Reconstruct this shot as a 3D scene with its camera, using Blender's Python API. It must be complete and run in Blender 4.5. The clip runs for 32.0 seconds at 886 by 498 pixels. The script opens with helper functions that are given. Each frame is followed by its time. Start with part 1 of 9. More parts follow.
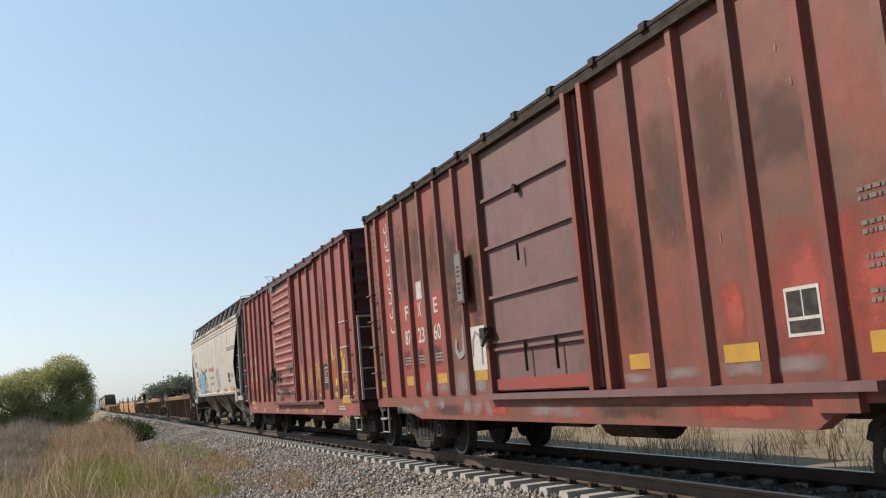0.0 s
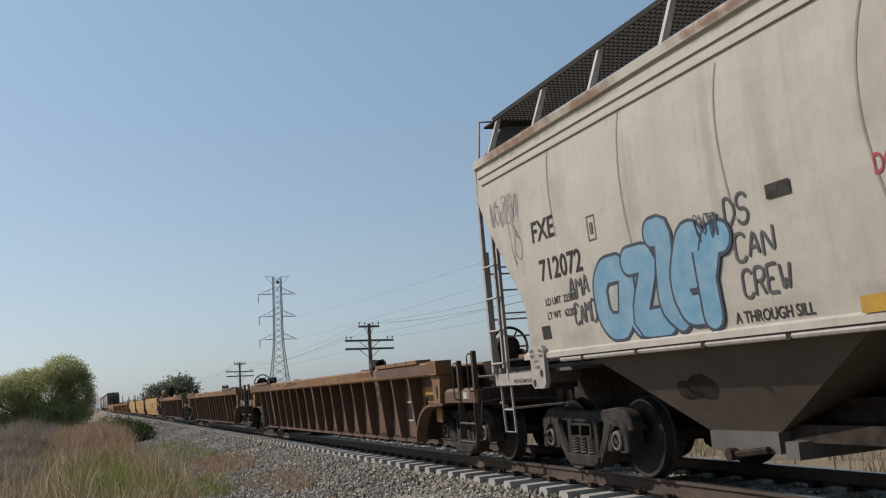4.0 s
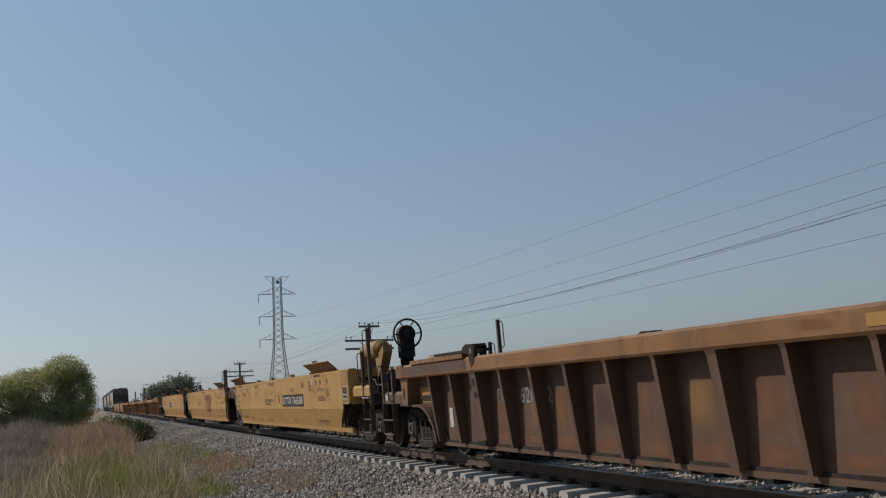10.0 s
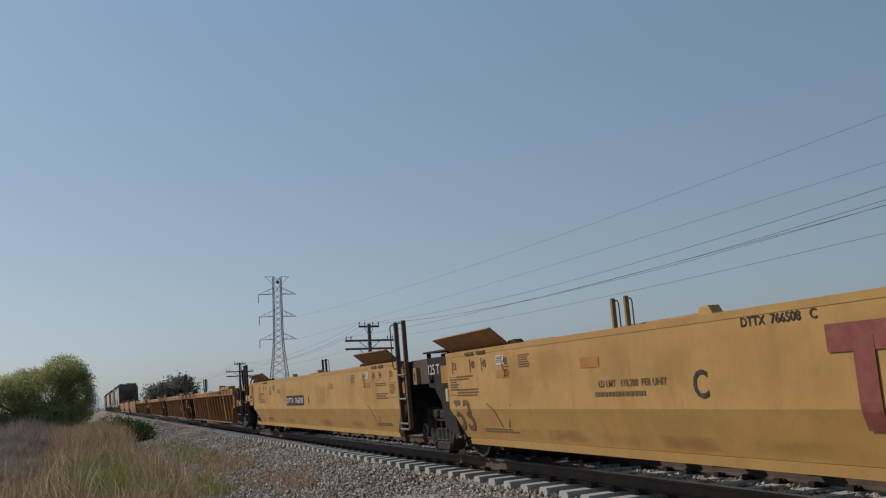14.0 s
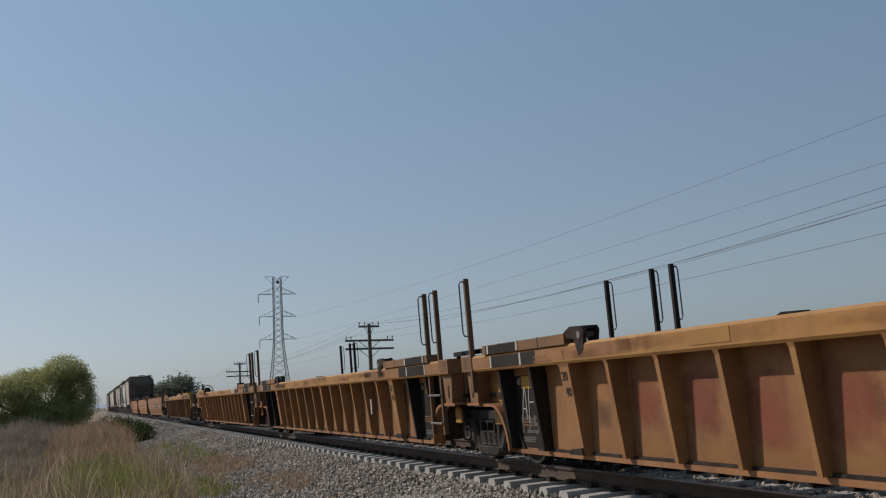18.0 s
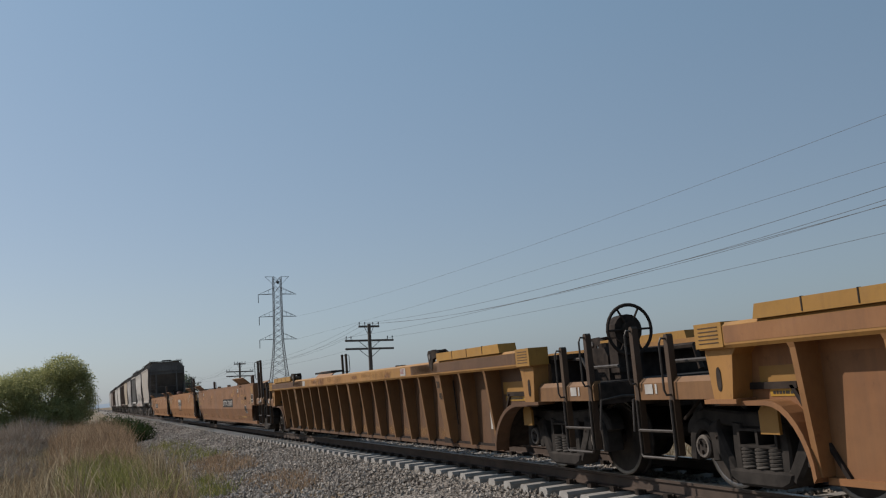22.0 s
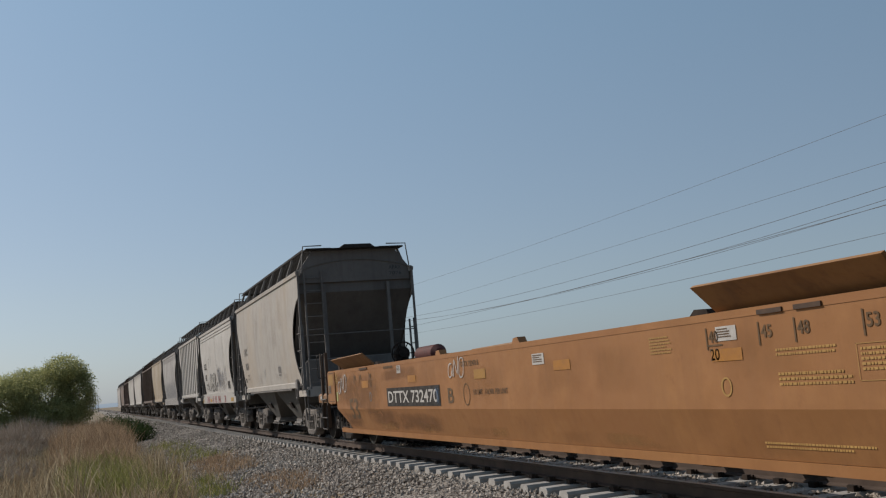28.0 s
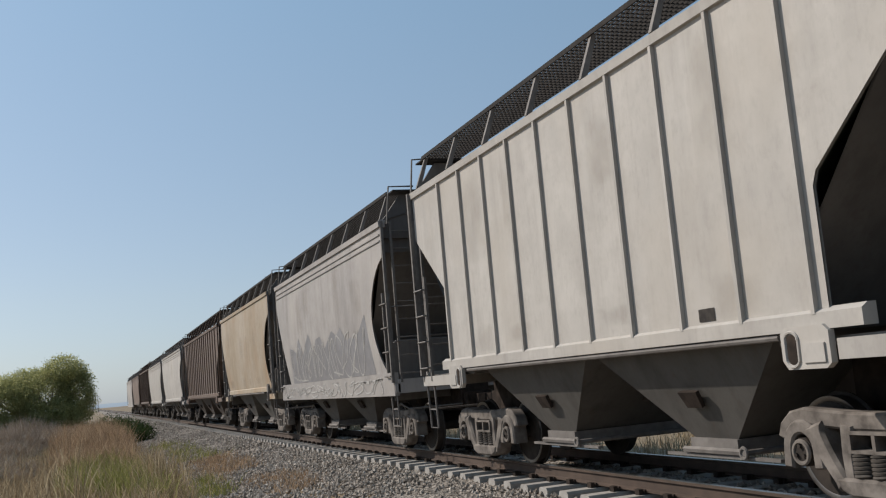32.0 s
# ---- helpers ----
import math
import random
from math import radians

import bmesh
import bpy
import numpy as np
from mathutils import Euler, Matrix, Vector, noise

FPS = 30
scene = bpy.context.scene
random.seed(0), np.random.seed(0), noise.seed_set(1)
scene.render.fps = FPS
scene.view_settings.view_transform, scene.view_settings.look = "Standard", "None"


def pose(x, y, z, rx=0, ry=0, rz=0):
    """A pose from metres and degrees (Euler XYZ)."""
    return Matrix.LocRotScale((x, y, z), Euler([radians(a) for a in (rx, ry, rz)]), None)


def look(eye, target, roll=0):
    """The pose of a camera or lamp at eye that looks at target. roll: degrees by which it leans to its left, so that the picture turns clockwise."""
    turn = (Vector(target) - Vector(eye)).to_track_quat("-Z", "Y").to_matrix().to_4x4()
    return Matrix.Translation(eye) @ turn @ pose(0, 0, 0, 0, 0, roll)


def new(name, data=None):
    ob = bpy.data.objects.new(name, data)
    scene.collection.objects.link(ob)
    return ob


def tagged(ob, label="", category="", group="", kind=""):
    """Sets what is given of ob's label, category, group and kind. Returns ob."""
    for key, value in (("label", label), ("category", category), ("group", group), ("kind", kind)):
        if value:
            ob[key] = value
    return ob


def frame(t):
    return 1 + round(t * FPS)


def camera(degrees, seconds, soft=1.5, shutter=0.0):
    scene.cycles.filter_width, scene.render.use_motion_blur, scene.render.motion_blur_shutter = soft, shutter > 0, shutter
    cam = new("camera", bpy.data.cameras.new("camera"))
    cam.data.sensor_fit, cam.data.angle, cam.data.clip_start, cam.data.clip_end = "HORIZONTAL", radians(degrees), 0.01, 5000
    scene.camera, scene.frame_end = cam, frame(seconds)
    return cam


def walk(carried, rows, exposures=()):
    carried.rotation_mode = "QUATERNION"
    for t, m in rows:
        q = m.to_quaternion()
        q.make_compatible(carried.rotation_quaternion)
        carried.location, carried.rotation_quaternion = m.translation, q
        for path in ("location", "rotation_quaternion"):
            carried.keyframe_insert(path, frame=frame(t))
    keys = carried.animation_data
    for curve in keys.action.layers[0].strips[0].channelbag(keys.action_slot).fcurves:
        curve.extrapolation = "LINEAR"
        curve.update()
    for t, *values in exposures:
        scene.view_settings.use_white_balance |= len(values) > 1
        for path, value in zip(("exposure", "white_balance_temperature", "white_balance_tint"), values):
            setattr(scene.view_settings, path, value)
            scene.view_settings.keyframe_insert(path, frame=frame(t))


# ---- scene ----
cam = camera(48.26, 32.0, 1.2)
EYE = (0.0, 0.0, 1.356)
AIM_YAW, AIM_PITCH = radians(20.274), radians(7.394)
AIM = (EYE[0] - math.cos(AIM_YAW) * math.cos(AIM_PITCH), EYE[1] + math.sin(AIM_YAW) * math.cos(AIM_PITCH), EYE[2] + math.sin(AIM_PITCH))
walk(cam, [(0.0, look(EYE, AIM, -4.92)), (32.0, look(EYE, AIM, -4.92))],
     [(0.0, 0.88, 6700, 11), (2.0, 0.80, 6700, 11), (3.0, 0.66, 6600, 11), (4.0, 0.40, 6500, 11), (7.0, 0.14, 6450, 12), (14.0, 0.10, 6450, 12), (25.0, 0.13, 6450, 12), (29.0, 0.29, 6500, 11), (30.0, 0.52, 6500, 11), (32.0, 0.44, 6450, 11)])
scene.view_settings.exposure = 0.0

# ---- light ----
SUN_DIR = Vector((-0.54, -0.57, 0.62)).normalized()
world = bpy.data.worlds.new("world")
scene.world = world
world.use_nodes = True
wn = world.node_tree.nodes
wl = world.node_tree.links
sky = wn.new("ShaderNodeTexSky")
sky.sky_type = "NISHITA"
sky.sun_disc = False
sky.sun_elevation = math.asin(SUN_DIR.z)
sky.sun_rotation = math.atan2(SUN_DIR.x, SUN_DIR.y)
sky.altitude = 300
sky.air_density = 0.8
sky.dust_density = 1.5
sky.ozone_density = 0.9
wn["Background"].inputs["Strength"].default_value = 0.10
# a veil of even dry haze in front of the clear sky
haze = wn.new("ShaderNodeMix")
haze.data_type = "RGBA"
haze.inputs["Factor"].default_value = 0.58
wl.new(sky.outputs[0], haze.inputs[6])
# haze scatters more light near the sun than away from it
way = wn.new("ShaderNodeTexCoord")
near = wn.new("ShaderNodeVectorMath")
near.operation = "DOT_PRODUCT"
near.inputs[1].default_value = SUN_DIR
wl.new(way.outputs["Generated"], near.inputs[0])
glow = wn.new("ShaderNodeMapRange")
glow.inputs["From Min"].default_value, glow.inputs["From Max"].default_value = -0.4, 1.0
glow.inputs["To Min"].default_value, glow.inputs["To Max"].default_value = 2.48, 6.0
wl.new(near.outputs["Value"], glow.inputs["Value"])
veil = wn.new("ShaderNodeVectorMath")
veil.operation = "SCALE"
# the veil is greyer towards the horizon and bluer higher up
height = wn.new("ShaderNodeSeparateXYZ")
wl.new(way.outputs["Generated"], height.inputs[0])
tone = wn.new("ShaderNodeValToRGB")
tone.color_ramp.elements[0].color = (0.440, 0.625, 0.820, 1)
tone.color_ramp.elements[1].position, tone.color_ramp.elements[1].color = 0.40, (0.400, 0.665, 0.885, 1)
mid = tone.color_ramp.elements.new(0.10)
mid.color = (0.500, 0.648, 0.755, 1)
wl.new(height.outputs["Z"], tone.inputs[0])
wl.new(tone.outputs[0], veil.inputs[0])
wl.new(glow.outputs[0], veil.inputs["Scale"])
wl.new(veil.outputs[0], haze.inputs[7])
wl.new(haze.outputs[2], wn["Background"].inputs["Color"])
sun = new("sun", bpy.data.lights.new("sun", "SUN"))
sun.data.energy = 3.2
sun.data.angle = radians(0.6)
sun.data.color = (1.0, 0.91, 0.80)
sun.matrix_world = look((0, 0, 40), Vector((0, 0, 40)) - SUN_DIR)

YC = 6.92          # the track's centre line
GAUGE = 0.755      # half the distance between the rails' centres


def travel(t):
    """How far the train has gone since the middle of the clip."""
    k = (t - 16.0) / 16.0
    return 11.0452 * (t - 16.0) + 6.0704 * k * k - 0.4786 * k ** 3

# ---- materials ----
def shader(name, rough=0.7, metal=0.0):
    m = bpy.data.materials.new(name)
    m.use_nodes = True
    nt = m.node_tree
    b = nt.nodes["Principled BSDF"]
    b.inputs["Roughness"].default_value = rough
    b.inputs["Metallic"].default_value = metal
    b.inputs["Specular IOR Level"].default_value = 0.35
    return m, nt, b


def coords(nt, scale=(1, 1, 1), shift=37.0):
    """Object space, moved apart by each object's random number, then scaled."""
    tc = nt.nodes.new("ShaderNodeTexCoord")
    oi = nt.nodes.new("ShaderNodeObjectInfo")
    mul = nt.nodes.new("ShaderNodeMath")
    mul.operation = "MULTIPLY"
    mul.inputs[1].default_value = shift
    nt.links.new(oi.outputs["Random"], mul.inputs[0])
    add = nt.nodes.new("ShaderNodeVectorMath")
    nt.links.new(tc.outputs["Object"], add.inputs[0])
    nt.links.new(mul.outputs[0], add.inputs[1])
    mp = nt.nodes.new("ShaderNodeMapping")
    mp.inputs["Scale"].default_value = scale
    nt.links.new(add.outputs[0], mp.inputs["Vector"])
    return mp.outputs[0]


def noise_ramp(nt, vec, scale, lo, hi, detail=6.0, rough=0.55):
    n = nt.nodes.new("ShaderNodeTexNoise")
    n.inputs["Scale"].default_value = scale
    n.inputs["Detail"].default_value = detail
    n.inputs["Roughness"].default_value = rough
    nt.links.new(vec, n.inputs["Vector"])
    r = nt.nodes.new("ShaderNodeMapRange")
    r.inputs["From Min"].default_value, r.inputs["From Max"].default_value = lo, hi
    nt.links.new(n.outputs["Fac"], r.inputs["Value"])
    return r.outputs[0], n.outputs["Fac"]


def blend(nt, fac, a, b, amount=1.0):
    mx = nt.nodes.new("ShaderNodeMix")
    mx.data_type = "RGBA"
    if amount < 1.0:
        mu = nt.nodes.new("ShaderNodeMath")
        mu.operation = "MULTIPLY"
        mu.inputs[1].default_value = amount
        nt.links.new(fac, mu.inputs[0])
        fac = mu.outputs[0]
    nt.links.new(fac, mx.inputs["Factor"])
    for sock, v in ((mx.inputs[6], a), (mx.inputs[7], b)):
        if isinstance(v, tuple):
            sock.default_value = (*v, 1)
        else:
            nt.links.new(v, sock)
    return mx.outputs[2]


def bumped(nt, b, height, strength, distance=0.02):
    bp = nt.nodes.new("ShaderNodeBump")
    bp.inputs["Strength"].default_value = strength
    bp.inputs["Distance"].default_value = distance
    nt.links.new(height, bp.inputs["Height"])
    nt.links.new(bp.outputs[0], b.inputs["Normal"])


DUST = 0.63       # how far dust and age dull every pale colour


def dulled(c):
    return tuple(DUST * k for k in c)


def paint(name, base, faded, grime=(0.05, 0.04, 0.035), streak=0.5, spots=0.5, rough=0.62, rust=(0.13, 0.055, 0.03), big=0.45, stain=None):
    """Weathered car paint: fading in large patches, streaks that run down, spots of rust, chips and small dents."""
    base, faded, grime, rust = dulled(base), dulled(faded), dulled(grime), dulled(rust)
    stain = dulled(stain) if stain else None
    m, nt, b = shader(name, rough)
    v = coords(nt)
    f1, _ = noise_ramp(nt, v, big, 0.36, 0.66, 5)
    col = blend(nt, f1, base, faded)
    # clouded fading at arm's length
    f8, _ = noise_ramp(nt, coords(nt, (1, 1, 1.4), 71.0), 2.4, 0.42, 0.70, 6, 0.62)
    col = blend(nt, f8, col, tuple(1.28 * k + 0.01 for k in faded), 0.38)
    sv = coords(nt, (3.2, 3.2, 0.22))
    f2, _ = noise_ramp(nt, sv, 1.0, 0.50, 0.80, 7, 0.62)
    col = blend(nt, f2, col, grime, min(1.0, streak * 1.15))
    f3, fine = noise_ramp(nt, v, 5.5, 0.60, 0.74, 9, 0.66)
    col = blend(nt, f3, col, rust, spots)
    f4, _ = noise_ramp(nt, v, 1.6, 0.35, 0.75, 4)
    col = blend(nt, f4, col, grime, 0.26)
    # fine dust and scuffs, and narrow runs of rust
    f5, _ = noise_ramp(nt, coords(nt, (1, 1, 0.5), 91.0), 14.0, 0.50, 0.78, 8, 0.7)
    col = blend(nt, f5, col, grime, 0.30)
    f7, _ = noise_ramp(nt, coords(nt, (9.0, 9.0, 0.30), 53.0), 1.0, 0.57, 0.78, 5, 0.6)
    col = blend(nt, f7, col, rust, 0.42 * streak)
    if stain:
        f6, _ = noise_ramp(nt, coords(nt, (0.55, 0.55, 0.4), 17.0), 1.0, 0.50, 0.72, 4)
        col = blend(nt, f6, col, stain, 0.7)
    # small chips down to bare metal
    f9, _ = noise_ramp(nt, coords(nt, (1, 1, 0.8), 29.0), 26.0, 0.70, 0.76, 4, 0.5)
    col = blend(nt, f9, col, rust, 0.5 * spots)
    # each plate has aged a little differently
    oi = nt.nodes.new("ShaderNodeObjectInfo")
    age = nt.nodes.new("ShaderNodeMapRange")
    age.inputs["To Min"].default_value, age.inputs["To Max"].default_value = 0.90, 1.10
    nt.links.new(oi.outputs["Random"], age.inputs["Value"])
    own = nt.nodes.new("ShaderNodeVectorMath")
    own.operation = "SCALE"
    nt.links.new(col, own.inputs[0])
    nt.links.new(age.outputs[0], own.inputs["Scale"])
    nt.links.new(own.outputs[0], b.inputs["Base Color"])
    r = nt.nodes.new("ShaderNodeMapRange")
    r.inputs["To Min"].default_value, r.inputs["To Max"].default_value = rough - 0.12, rough + 0.2
    nt.links.new(fine, r.inputs["Value"])
    nt.links.new(r.outputs[0], b.inputs["Roughness"])
    _, low = noise_ramp(nt, v, 1.3, 0, 1, 3)
    bumped(nt, b, low, 0.45, 0.035)
    return m


def worn(name, a, c, scale=5.0, cover=0.5, rough=0.7):
    """Thin paint, dust or spray that breaks up and fades out towards the edge of its patch."""
    a, c = dulled(a), dulled(c)
    m, nt, b = shader(name, rough)
    v = coords(nt)
    f, _ = noise_ramp(nt, v, scale * 0.5, 0.35, 0.68, 6)
    nt.links.new(blend(nt, f, a, c), b.inputs["Base Color"])
    at = nt.nodes.new("ShaderNodeAttribute")
    at.attribute_name = "fade"
    n = nt.nodes.new("ShaderNodeTexNoise")
    n.inputs["Scale"].default_value, n.inputs["Detail"].default_value, n.inputs["Roughness"].default_value = scale, 8.0, 0.65
    nt.links.new(v, n.inputs["Vector"])
    spread = nt.nodes.new("ShaderNodeMath")
    spread.operation = "MULTIPLY_ADD"
    spread.inputs[1].default_value, spread.inputs[2].default_value = 2.4, -1.2
    nt.links.new(n.outputs["Fac"], spread.inputs[0])
    add = nt.nodes.new("ShaderNodeMath")
    nt.links.new(at.outputs["Fac"], add.inputs[0])
    nt.links.new(spread.outputs[0], add.inputs[1])
    # never whole where the patch has faded out
    ramp = nt.nodes.new("ShaderNodeMapRange")
    ramp.inputs["From Min"].default_value, ramp.inputs["From Max"].default_value = 0.10, 0.95
    ramp.inputs["To Max"].default_value = cover
    nt.links.new(add.outputs[0], ramp.inputs["Value"])
    rim = nt.nodes.new("ShaderNodeMapRange")
    rim.inputs["From Max"].default_value = 0.35
    nt.links.new(at.outputs["Fac"], rim.inputs["Value"])
    thin = nt.nodes.new("ShaderNodeMath")
    thin.operation = "MULTIPLY"
    nt.links.new(ramp.outputs[0], thin.inputs[0])
    nt.links.new(rim.outputs[0], thin.inputs[1])
    nt.links.new(thin.outputs[0], b.inputs["Alpha"])
    return m


def plain(name, a, c, scale=6.0, rough=0.7, metal=0.0, bump=0.3, lo=0.35, hi=0.68, dist=0.01, gloss=0.35):
    if max(a) > 0.1:
        a, c = dulled(a), dulled(c)
    m, nt, b = shader(name, rough, metal)
    b.inputs["Specular IOR Level"].default_value = gloss
    v = coords(nt)
    f, fine = noise_ramp(nt, v, scale, lo, hi, 7)
    f2, _ = noise_ramp(nt, v, scale * 0.12, 0.3, 0.7, 3)
    col = blend(nt, f, a, c)
    col = blend(nt, f2, col, tuple(0.6 * k for k in c), 0.35)
    nt.links.new(col, b.inputs["Base Color"])
    bumped(nt, b, fine, bump, dist)
    return m


def islands(name, stops, rough=0.9, trans=0.0):
    """Each loose piece of a mesh (a stone, a blade, a leaf) takes a colour of its own."""
    stops = [(p, dulled(c)) for p, c in stops]
    m, nt, b = shader(name, rough)
    g = nt.nodes.new("ShaderNodeNewGeometry")
    cr = nt.nodes.new("ShaderNodeValToRGB")
    el = cr.color_ramp.elements
    el[0].position, el[0].color = stops[0][0], (*stops[0][1], 1)
    el[1].position, el[1].color = stops[-1][0], (*stops[-1][1], 1)
    for p, c in stops[1:-1]:
        e = el.new(p)
        e.color = (*c, 1)
    nt.links.new(g.outputs["Random Per Island"], cr.inputs[0])
    nt.links.new(cr.outputs[0], b.inputs["Base Color"])
    b.inputs["Specular IOR Level"].default_value = 0.15
    if trans:
        tr = nt.nodes.new("ShaderNodeBsdfTranslucent")
        nt.links.new(cr.outputs[0], tr.inputs["Color"])
        mx = nt.nodes.new("ShaderNodeMixShader")
        mx.inputs[0].default_value = trans
        nt.links.new(b.outputs[0], mx.inputs[1])
        nt.links.new(tr.outputs[0], mx.inputs[2])
        nt.links.new(mx.outputs[0], nt.nodes["Material Output"].inputs[0])
    return m


OXIDE = paint("oxide_brown_paint", (0.20, 0.072, 0.048), (0.33, 0.070, 0.045), (0.095, 0.062, 0.05), 0.7, 0.45, big=0.7, stain=(0.155, 0.085, 0.062))
MAROON = paint("maroon_door_paint", (0.20, 0.108, 0.105), (0.24, 0.125, 0.118), (0.085, 0.058, 0.055), 0.45, 0.25)
RED = paint("red_car_paint", (0.29, 0.058, 0.046), (0.40, 0.112, 0.092), (0.10, 0.048, 0.040), 0.6, 0.45, big=0.8, stain=(0.225, 0.066, 0.052))
# shade of the car ends is put into this red; roof, tracks share it
DARKRED = paint("shade_darkened_red_paint", (0.075, 0.024, 0.022), (0.105, 0.032, 0.028), (0.04, 0.025, 0.022), 0.5, 0.3)
CREAM = paint("cream_hopper_paint", (0.70, 0.65, 0.57), (0.65, 0.60, 0.525), (0.37, 0.31, 0.25), 0.30, 0.10, stain=(0.61, 0.555, 0.48))
GREY = paint("pale_grey_hopper_paint", (0.61, 0.562, 0.503), (0.54, 0.495, 0.44), (0.33, 0.275, 0.23), 0.45, 0.14, stain=(0.58, 0.47, 0.355))
GREYB = paint("dusty_grey_hopper_paint", (0.55, 0.515, 0.485), (0.45, 0.42, 0.40), (0.22, 0.195, 0.18), 0.42, 0.15, stain=(0.62, 0.57, 0.52))
GREYC = paint("light_ribbed_hopper_paint", (0.67, 0.635, 0.585), (0.60, 0.565, 0.52), (0.31, 0.28, 0.255), 0.30, 0.10, stain=(0.60, 0.545, 0.475))
TAN = paint("tan_hopper_paint", (0.62, 0.53, 0.42), (0.50, 0.40, 0.28), (0.30, 0.22, 0.14), 0.45, 0.2, stain=(0.48, 0.30, 0.16))
BROWNH = paint("brown_hopper_paint", (0.19, 0.13, 0.10), (0.26, 0.19, 0.15), (0.08, 0.06, 0.05), 0.4, 0.3)
WELLBROWN = paint("rust_brown_well_paint", (0.132, 0.068, 0.042), (0.172, 0.094, 0.055), (0.062, 0.036, 0.025), 0.65, 0.5, stain=(0.165, 0.110, 0.070))
WELLTOP = paint("ochre_chord_paint", (0.28, 0.132, 0.055), (0.35, 0.178, 0.068), (0.11, 0.060, 0.032), 0.65, 0.6)
GOLDTOP = paint("yellow_chord_paint", (0.54, 0.28, 0.068), (0.47, 0.225, 0.064), (0.21, 0.11, 0.05), 0.5, 0.4)
GREENWORN = plain("old_green_paint", (0.07, 0.13, 0.085), (0.12, 0.075, 0.06), 8, 0.7)
CREAMDIRT = plain("grey_seam_dirt", (0.34, 0.30, 0.255), (0.50, 0.44, 0.37), 3, 0.8)
PINKCHIP = plain("chipped_pale_paint", (0.42, 0.25, 0.22), (0.30, 0.12, 0.10), 20, 0.7)
POSTRUST = paint("ochre_brown_post_paint", (0.19, 0.105, 0.052), (0.15, 0.082, 0.043), (0.08, 0.046, 0.03), 0.5, 0.5)
DARKRUST = paint("dark_rust_guide_paint", (0.08, 0.047, 0.027), (0.11, 0.066, 0.037), (0.045, 0.029, 0.02), 0.5, 0.4)
WELLGOLD = paint("faded_gold_well_paint", (0.38, 0.165, 0.062), (0.44, 0.210, 0.080), (0.17, 0.080, 0.043), 0.65, 0.5, stain=(0.25, 0.125, 0.062))
WELLRUST = paint("orange_brown_well_paint", (0.168, 0.080, 0.038), (0.205, 0.102, 0.045), (0.078, 0.044, 0.025), 0.65, 0.5, stain=(0.15, 0.082, 0.050))
YELLOW = paint("yellow_well_paint", (0.565, 0.318, 0.086), (0.61, 0.36, 0.108), (0.36, 0.20, 0.072), 0.32, 0.22, stain=(0.51, 0.285, 0.092))
ORANGE = paint("orange_well_paint", (0.435, 0.188, 0.060), (0.475, 0.218, 0.073), (0.31, 0.14, 0.052), 0.38, 0.24, stain=(0.44, 0.195, 0.07))
ORANGEOLD = paint("dusty_orange_brown_well_paint", (0.355, 0.168, 0.067), (0.315, 0.146, 0.061), (0.19, 0.095, 0.052), 0.6, 0.4, stain=(0.27, 0.150, 0.086))
BLACKPAINT = paint("black_panel_paint", (0.020, 0.019, 0.019), (0.04, 0.034, 0.031), (0.06, 0.042, 0.03), 0.4, 0.3)
# shade under the hoppers is put into this grey, besides dust
BAYGREY = paint("dust_and_shade_grey_paint", (0.160, 0.151, 0.138), (0.122, 0.114, 0.104), (0.04, 0.035, 0.031), 0.5, 0.25)
# hopper ends face away from the sun; their shade is in this grey
ENDGREY = paint("dusty_end_grey_with_shade", (0.255, 0.237, 0.22), (0.20, 0.183, 0.168), (0.095, 0.086, 0.077), 0.5, 0.25)
# shade of the brown cars' bays is in this colour; dark panels share it
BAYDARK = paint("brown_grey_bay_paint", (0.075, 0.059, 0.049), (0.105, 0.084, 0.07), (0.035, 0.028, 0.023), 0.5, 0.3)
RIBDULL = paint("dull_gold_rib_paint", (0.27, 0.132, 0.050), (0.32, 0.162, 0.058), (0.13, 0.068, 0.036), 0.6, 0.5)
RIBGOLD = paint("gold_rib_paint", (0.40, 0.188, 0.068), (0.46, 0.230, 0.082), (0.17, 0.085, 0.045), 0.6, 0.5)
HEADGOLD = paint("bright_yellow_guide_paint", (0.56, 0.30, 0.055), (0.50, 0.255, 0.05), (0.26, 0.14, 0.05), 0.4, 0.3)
# cream taken dark for the bays: shade beneath the car is painted in
BAYWARM = paint("dusty_cream_bay_with_shade", (0.145, 0.113, 0.09), (0.108, 0.084, 0.067), (0.075, 0.058, 0.046), 0.5, 0.25, stain=(0.12, 0.092, 0.072))
BLACKPAINT.node_tree.nodes["Principled BSDF"].inputs["Specular IOR Level"].default_value = 0.12
IRON = plain("grimy_black_iron", (0.022, 0.018, 0.016), (0.060, 0.046, 0.038), 7, 0.85, 0.0, 0.4, gloss=0.08)
WORNIRON = plain("handled_dark_iron", (0.13, 0.11, 0.095), (0.06, 0.048, 0.04), 12, 0.55, 0.1, 0.2)
STEEL = plain("worn_wheel_steel", (0.026, 0.022, 0.020), (0.060, 0.050, 0.043), 5, 0.75, 0.1, 0.3, gloss=0.15)
TREAD = plain("bright_wheel_rim", (0.20, 0.18, 0.17), (0.30, 0.28, 0.26), 5, 0.32, 0.9, 0.1)
DUSTY = plain("dust_covered_iron", (0.075, 0.064, 0.056), (0.215, 0.190, 0.168), 6, 0.9, 0.0, 0.4)
WHITEIRON = plain("chipped_white_iron", (0.62, 0.58, 0.54), (0.45, 0.40, 0.36), 9, 0.6, 0.0, 0.2)
